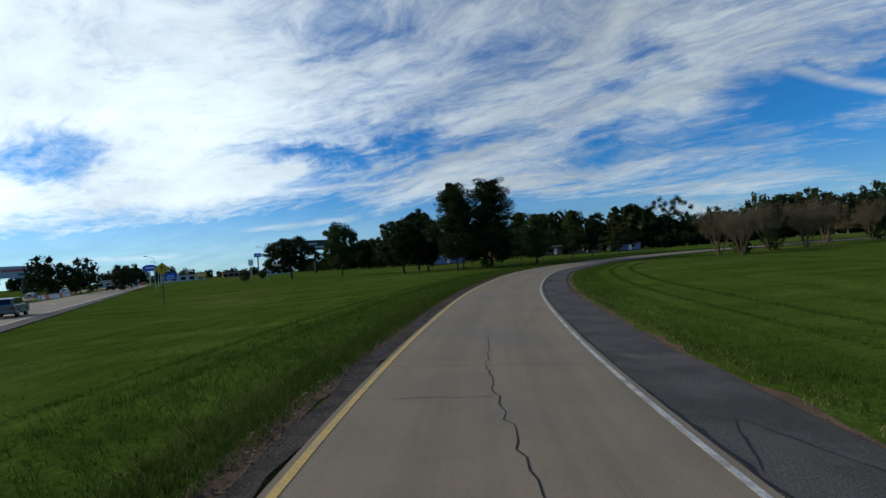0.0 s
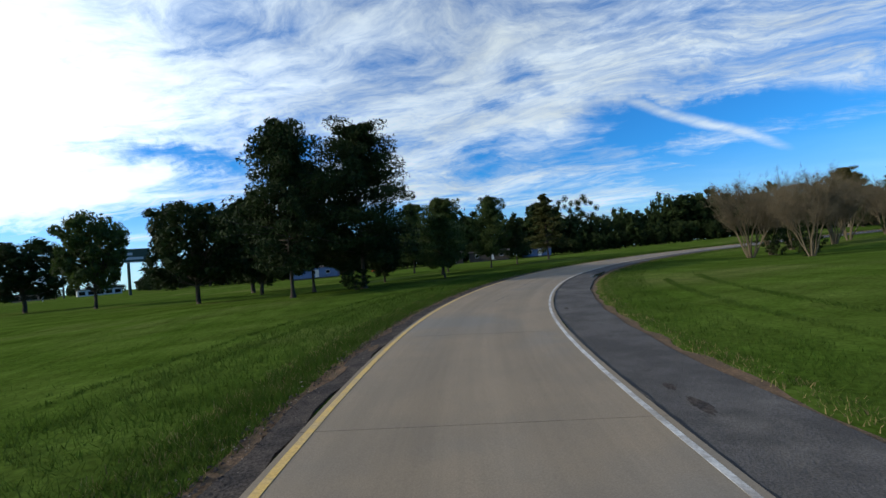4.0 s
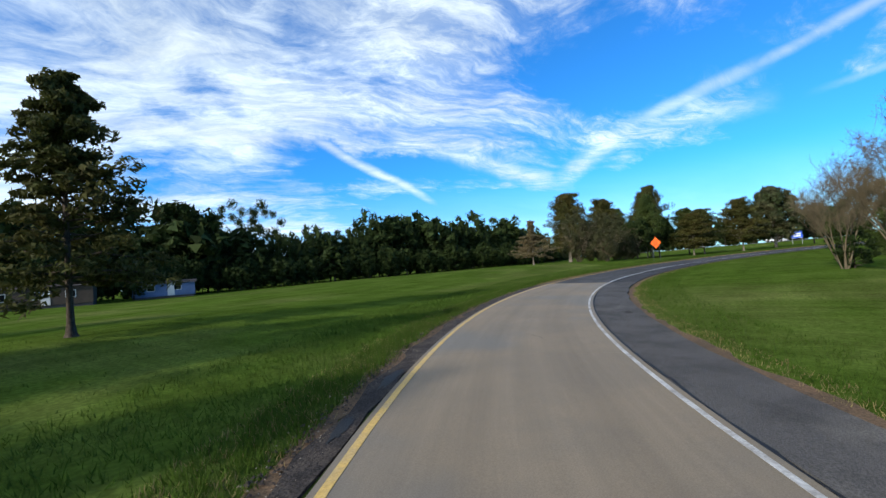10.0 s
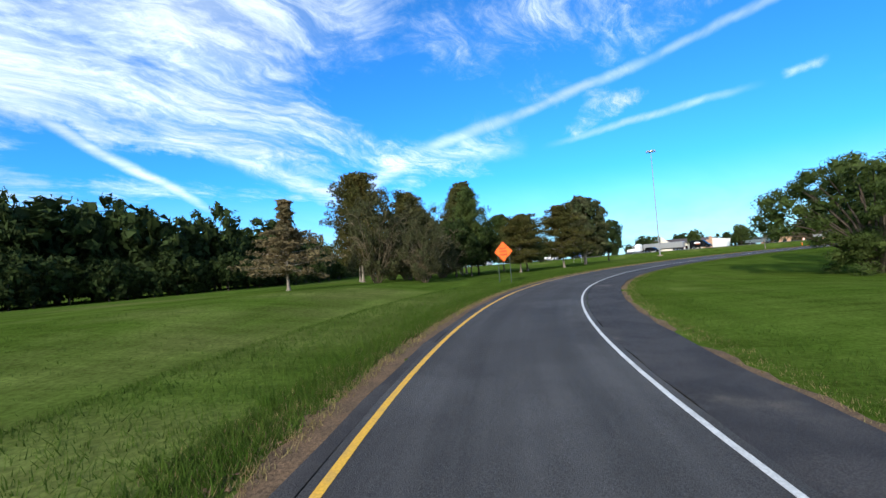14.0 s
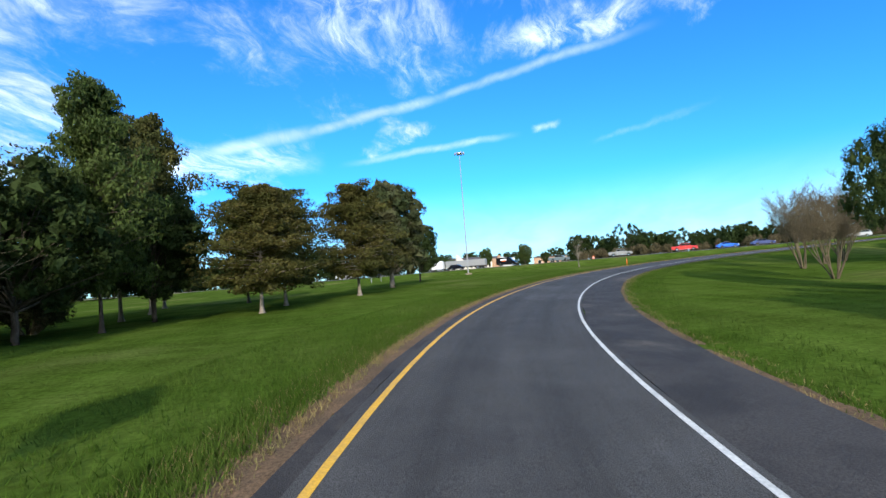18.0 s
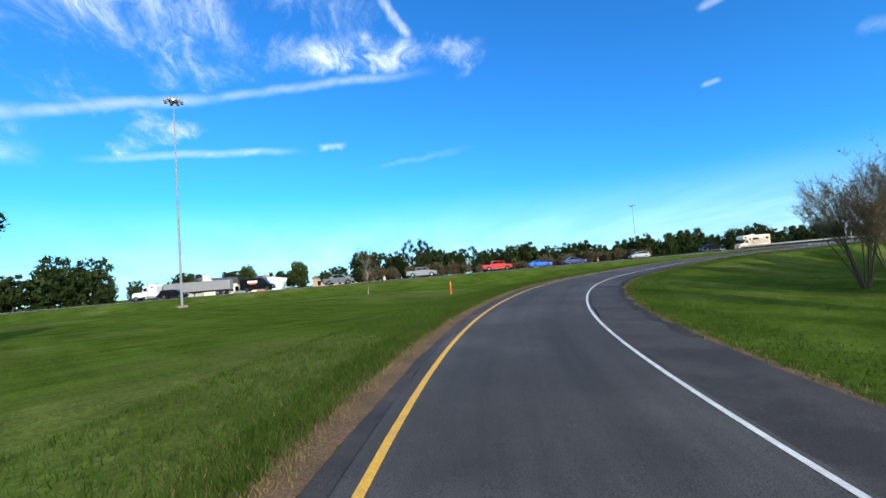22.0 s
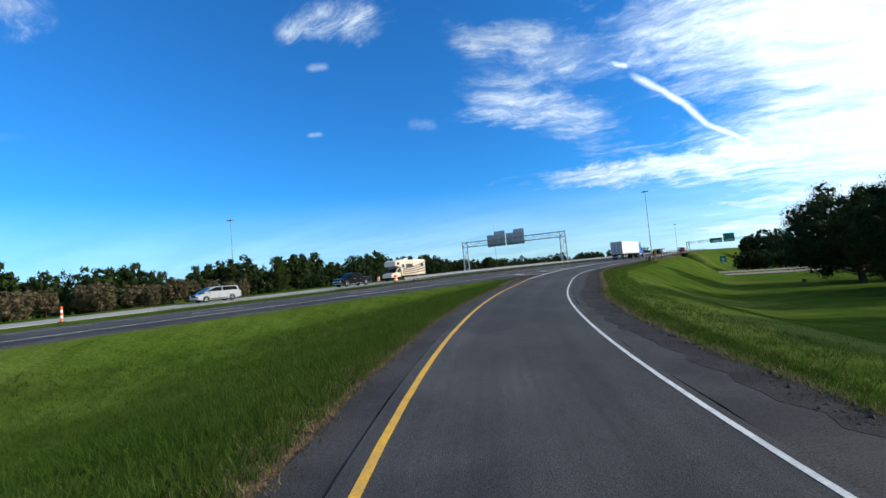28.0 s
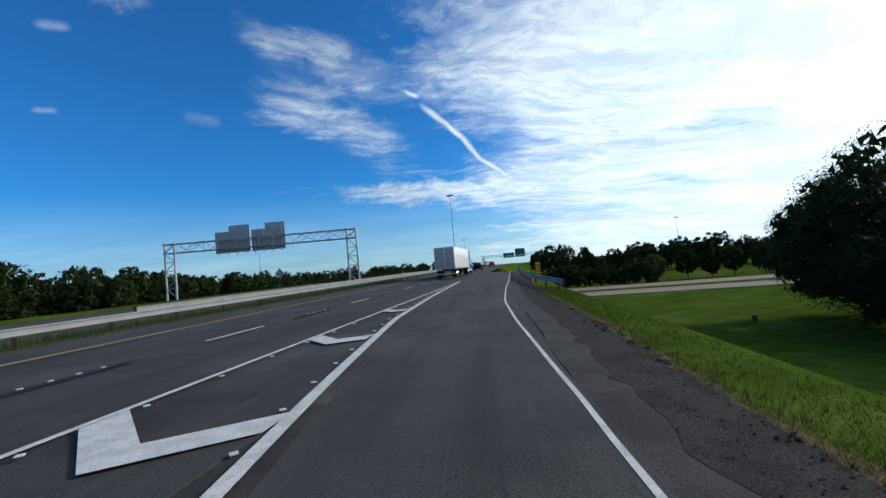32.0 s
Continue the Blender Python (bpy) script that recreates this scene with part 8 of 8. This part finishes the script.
for x, y, ln_, h_, wl in ((-178.0, 300.0, 26, 4.0, "siding"), (-150.0, 318.0, 18, 3.6, "brick"), (-212.0, 285.0, 22, 4.6, "stucco"), (-120.0, 320.0, 20, 3.4, "siding")):
    shop = thing("shop_building", facing(x, y, 28), "low flat-roofed shop far along the straight highway", "building", group="far shops")
    part("wall", Shape().box((-ln_ / 2, 0, -0.5), (ln_ / 2, 9, h_)).mesh("wall", M[wl]), shop)
    part("roof", Shape().box((-ln_ / 2 - 0.4, -0.6, h_), (ln_ / 2 + 0.4, 9.4, h_ + 0.6), bevel=0.05).mesh("roof", M["roofing"]), shop)
    for i in range(5):
        xx = -ln_ / 2 + ln_ * (i + 0.5) / 5
        part("shop_window", Shape().box((xx - 1.4, -0.06, 0.6), (xx + 1.4, -0.01, 2.6)).mesh("shop_window", M["glass"]), shop)
q = on_a(60, 31.0)
diamond("warning_sign", Matrix.Translation((q.x, q.y, ground_at(q.x, q.y))) @ Matrix.Rotation(radians(40), 4, "Z"), 1.2, "grey_paint", "grey back of a diamond sign across the highway", foot=1.9, posts=1)
plate_sign("logo_sign", facing(214.0, 64.0, -115), 3.2, 2.2, 2.0, "sign_blue", "blue road service sign beyond the trees", 2, ((0, 0.5, 2.0, 0.4), (0.2, 1.2, 1.8, 0.4)))

# ---- buildings ----
def windows_on(ob, x0, x1, n, z0, z1, y, w_):
    for i in range(n):
        x = x0 + (x1 - x0) * (i + 0.5) / n
        fr = part("window", Shape().box((x - w_ / 2 - 0.08, y - 0.04, z0 - 0.08), (x + w_ / 2 + 0.08, y + 0.02, z1 + 0.08)).mesh("window", M["siding"]), ob)
        part("pane", Shape().box((x - w_ / 2, y - 0.05, z0), (x + w_ / 2, y - 0.041, z1)).mesh("pane", M["glass"]), fr)


# school-like block with a slanted white gable wall and a dark roof
hall = thing("long_building", Matrix.Translation((338, -20, ground_at(338, -20))) @ Matrix.Rotation(radians(-76), 4, "Z") @ Matrix.Diagonal((0.8, 1, 0.9, 1)), "long cream building with slanted white gables and a dark roof", "building")
part("wall", Shape().box((-24, 0, 0), (22, 14, 5.2)).mesh("wall", M["stucco"]), hall)
part("roof", Shape().add([(-24.4, -0.6, 5.2), (22.4, -0.6, 5.2), (22.4, 8, 8.4), (-24.4, 8, 8.4), (22.4, 14.6, 5.2), (-24.4, 14.6, 5.2)], [(0, 1, 2, 3), (3, 2, 4, 5), (0, 3, 5), (1, 4, 2)]).mesh("roof", M["roofing"]), hall)
part("gable_wall", Shape().extrude([(-26.5, 0), (-19.5, 0), (-19.5, 5.6), (-26.5, 10.2)], 1.0, Matrix.Translation((0, -1.2, 0))).mesh("gable_wall", M["stucco"]), hall, "slanted pale wall")
part("gable_wall", Shape().extrude([(12.0, 0), (24, 0), (26, 6.2), (12.0, 7.4)], 1.0, Matrix.Translation((0, -1.6, 0))).mesh("gable_wall", M["siding"]), hall, "white angled wall")
part("brick_bay", Shape().box((6.0, -1.0, 0), (11.5, 0.2, 6.4)).mesh("brick_bay", M["brick"]), hall)
part("tower", Shape().box((10.2, -1.9, 0), (11.8, -0.9, 8.6)).mesh("tower", M["brick"]), hall)
windows_on(hall, -18, 5, 7, 1.2, 3.4, 0.0, 2.0)
far_block = thing("brick_building", Matrix.Translation((392, -105, ground_at(392, -105))) @ Matrix.Rotation(radians(-120), 4, "Z"), "low tan brick building among trees", "building")
part("wall", Shape().box((-20, 0, 0), (20, 12, 6.5)).mesh("wall", M["brick"]), far_block)
part("roof", Shape().box((-20.5, -0.5, 6.5), (20.5, 12.5, 7.2)).mesh("roof", M["roofing"]), far_block)
windows_on(far_block, -18, 18, 8, 1.4, 4.6, 0.0, 2.2)


def mobile_home(x, y, yaw, length, h, wall, label):
    ob = thing("mobile_home", facing(x, y, yaw), label, "mobile home")
    part("wall", Shape().box((-length / 2, 0, 0.3), (length / 2, 3.8, h), bevel=0.03).mesh("wall", M[wall]), ob)
    part("roof", Shape().extrude([(-0.25, 0), (2.0, 0.45), (4.2, 0)], length + 0.5, Matrix.Translation((0, 0, h)) @ Matrix.Rotation(radians(90), 4, "Z") @ Matrix.Translation((0, 0, 0))).mesh("roof", M["roofing"]), ob)
    part("skirt", Shape().box((-length / 2 + 0.1, 0.1, -0.4), (length / 2 - 0.1, 3.7, 0.3)).mesh("skirt", M["roofing"]), ob)
    windows_on(ob, -length / 2 + 0.6, length / 2 - 0.6, max(2, int(length / 3.5)), 1.2, 2.0, 0.0, 0.9)
    part("door", Shape().box((0.4, -0.05, 0.35), (1.3, -0.005, 2.3), bevel=0.01).mesh("door", M["siding"]), ob)


# brown made dark in its colour to stand for shade under the trees
M["shade_brown"] = material("shaded_brown_boards", (0.065, 0.05, 0.038), 0.9, second=(0.04, 0.032, 0.025), scale=0.8, grain=0.15, bump=0.3)
mobile_home(47.5, 146.5, -22, 11.0, 2.6, "shade_brown", "long low brown mobile home before the woods")
mobile_home(62.0, 147.0, -25, 8.0, 2.2, "blue_siding", "blue mobile home before the woods, paint darkened for tree shade")
mobile_home(37.0, 147.5, -18, 6.0, 2.9, "shade_brown", "small brown cabin before the woods, walls coloured dark for tree shade")
mobile_home(17.2, 146.5, -15, 3.6, 2.6, "orange_paint", "small orange shed beyond the field")
mobile_home(1.0, 150.0, -10, 12.0, 2.8, "blue_siding", "low blue roofed shed behind the trees")
mobile_home(-150, 140.0, 35, 9.0, 4.5, "siding", "small white house beyond the straight highway")
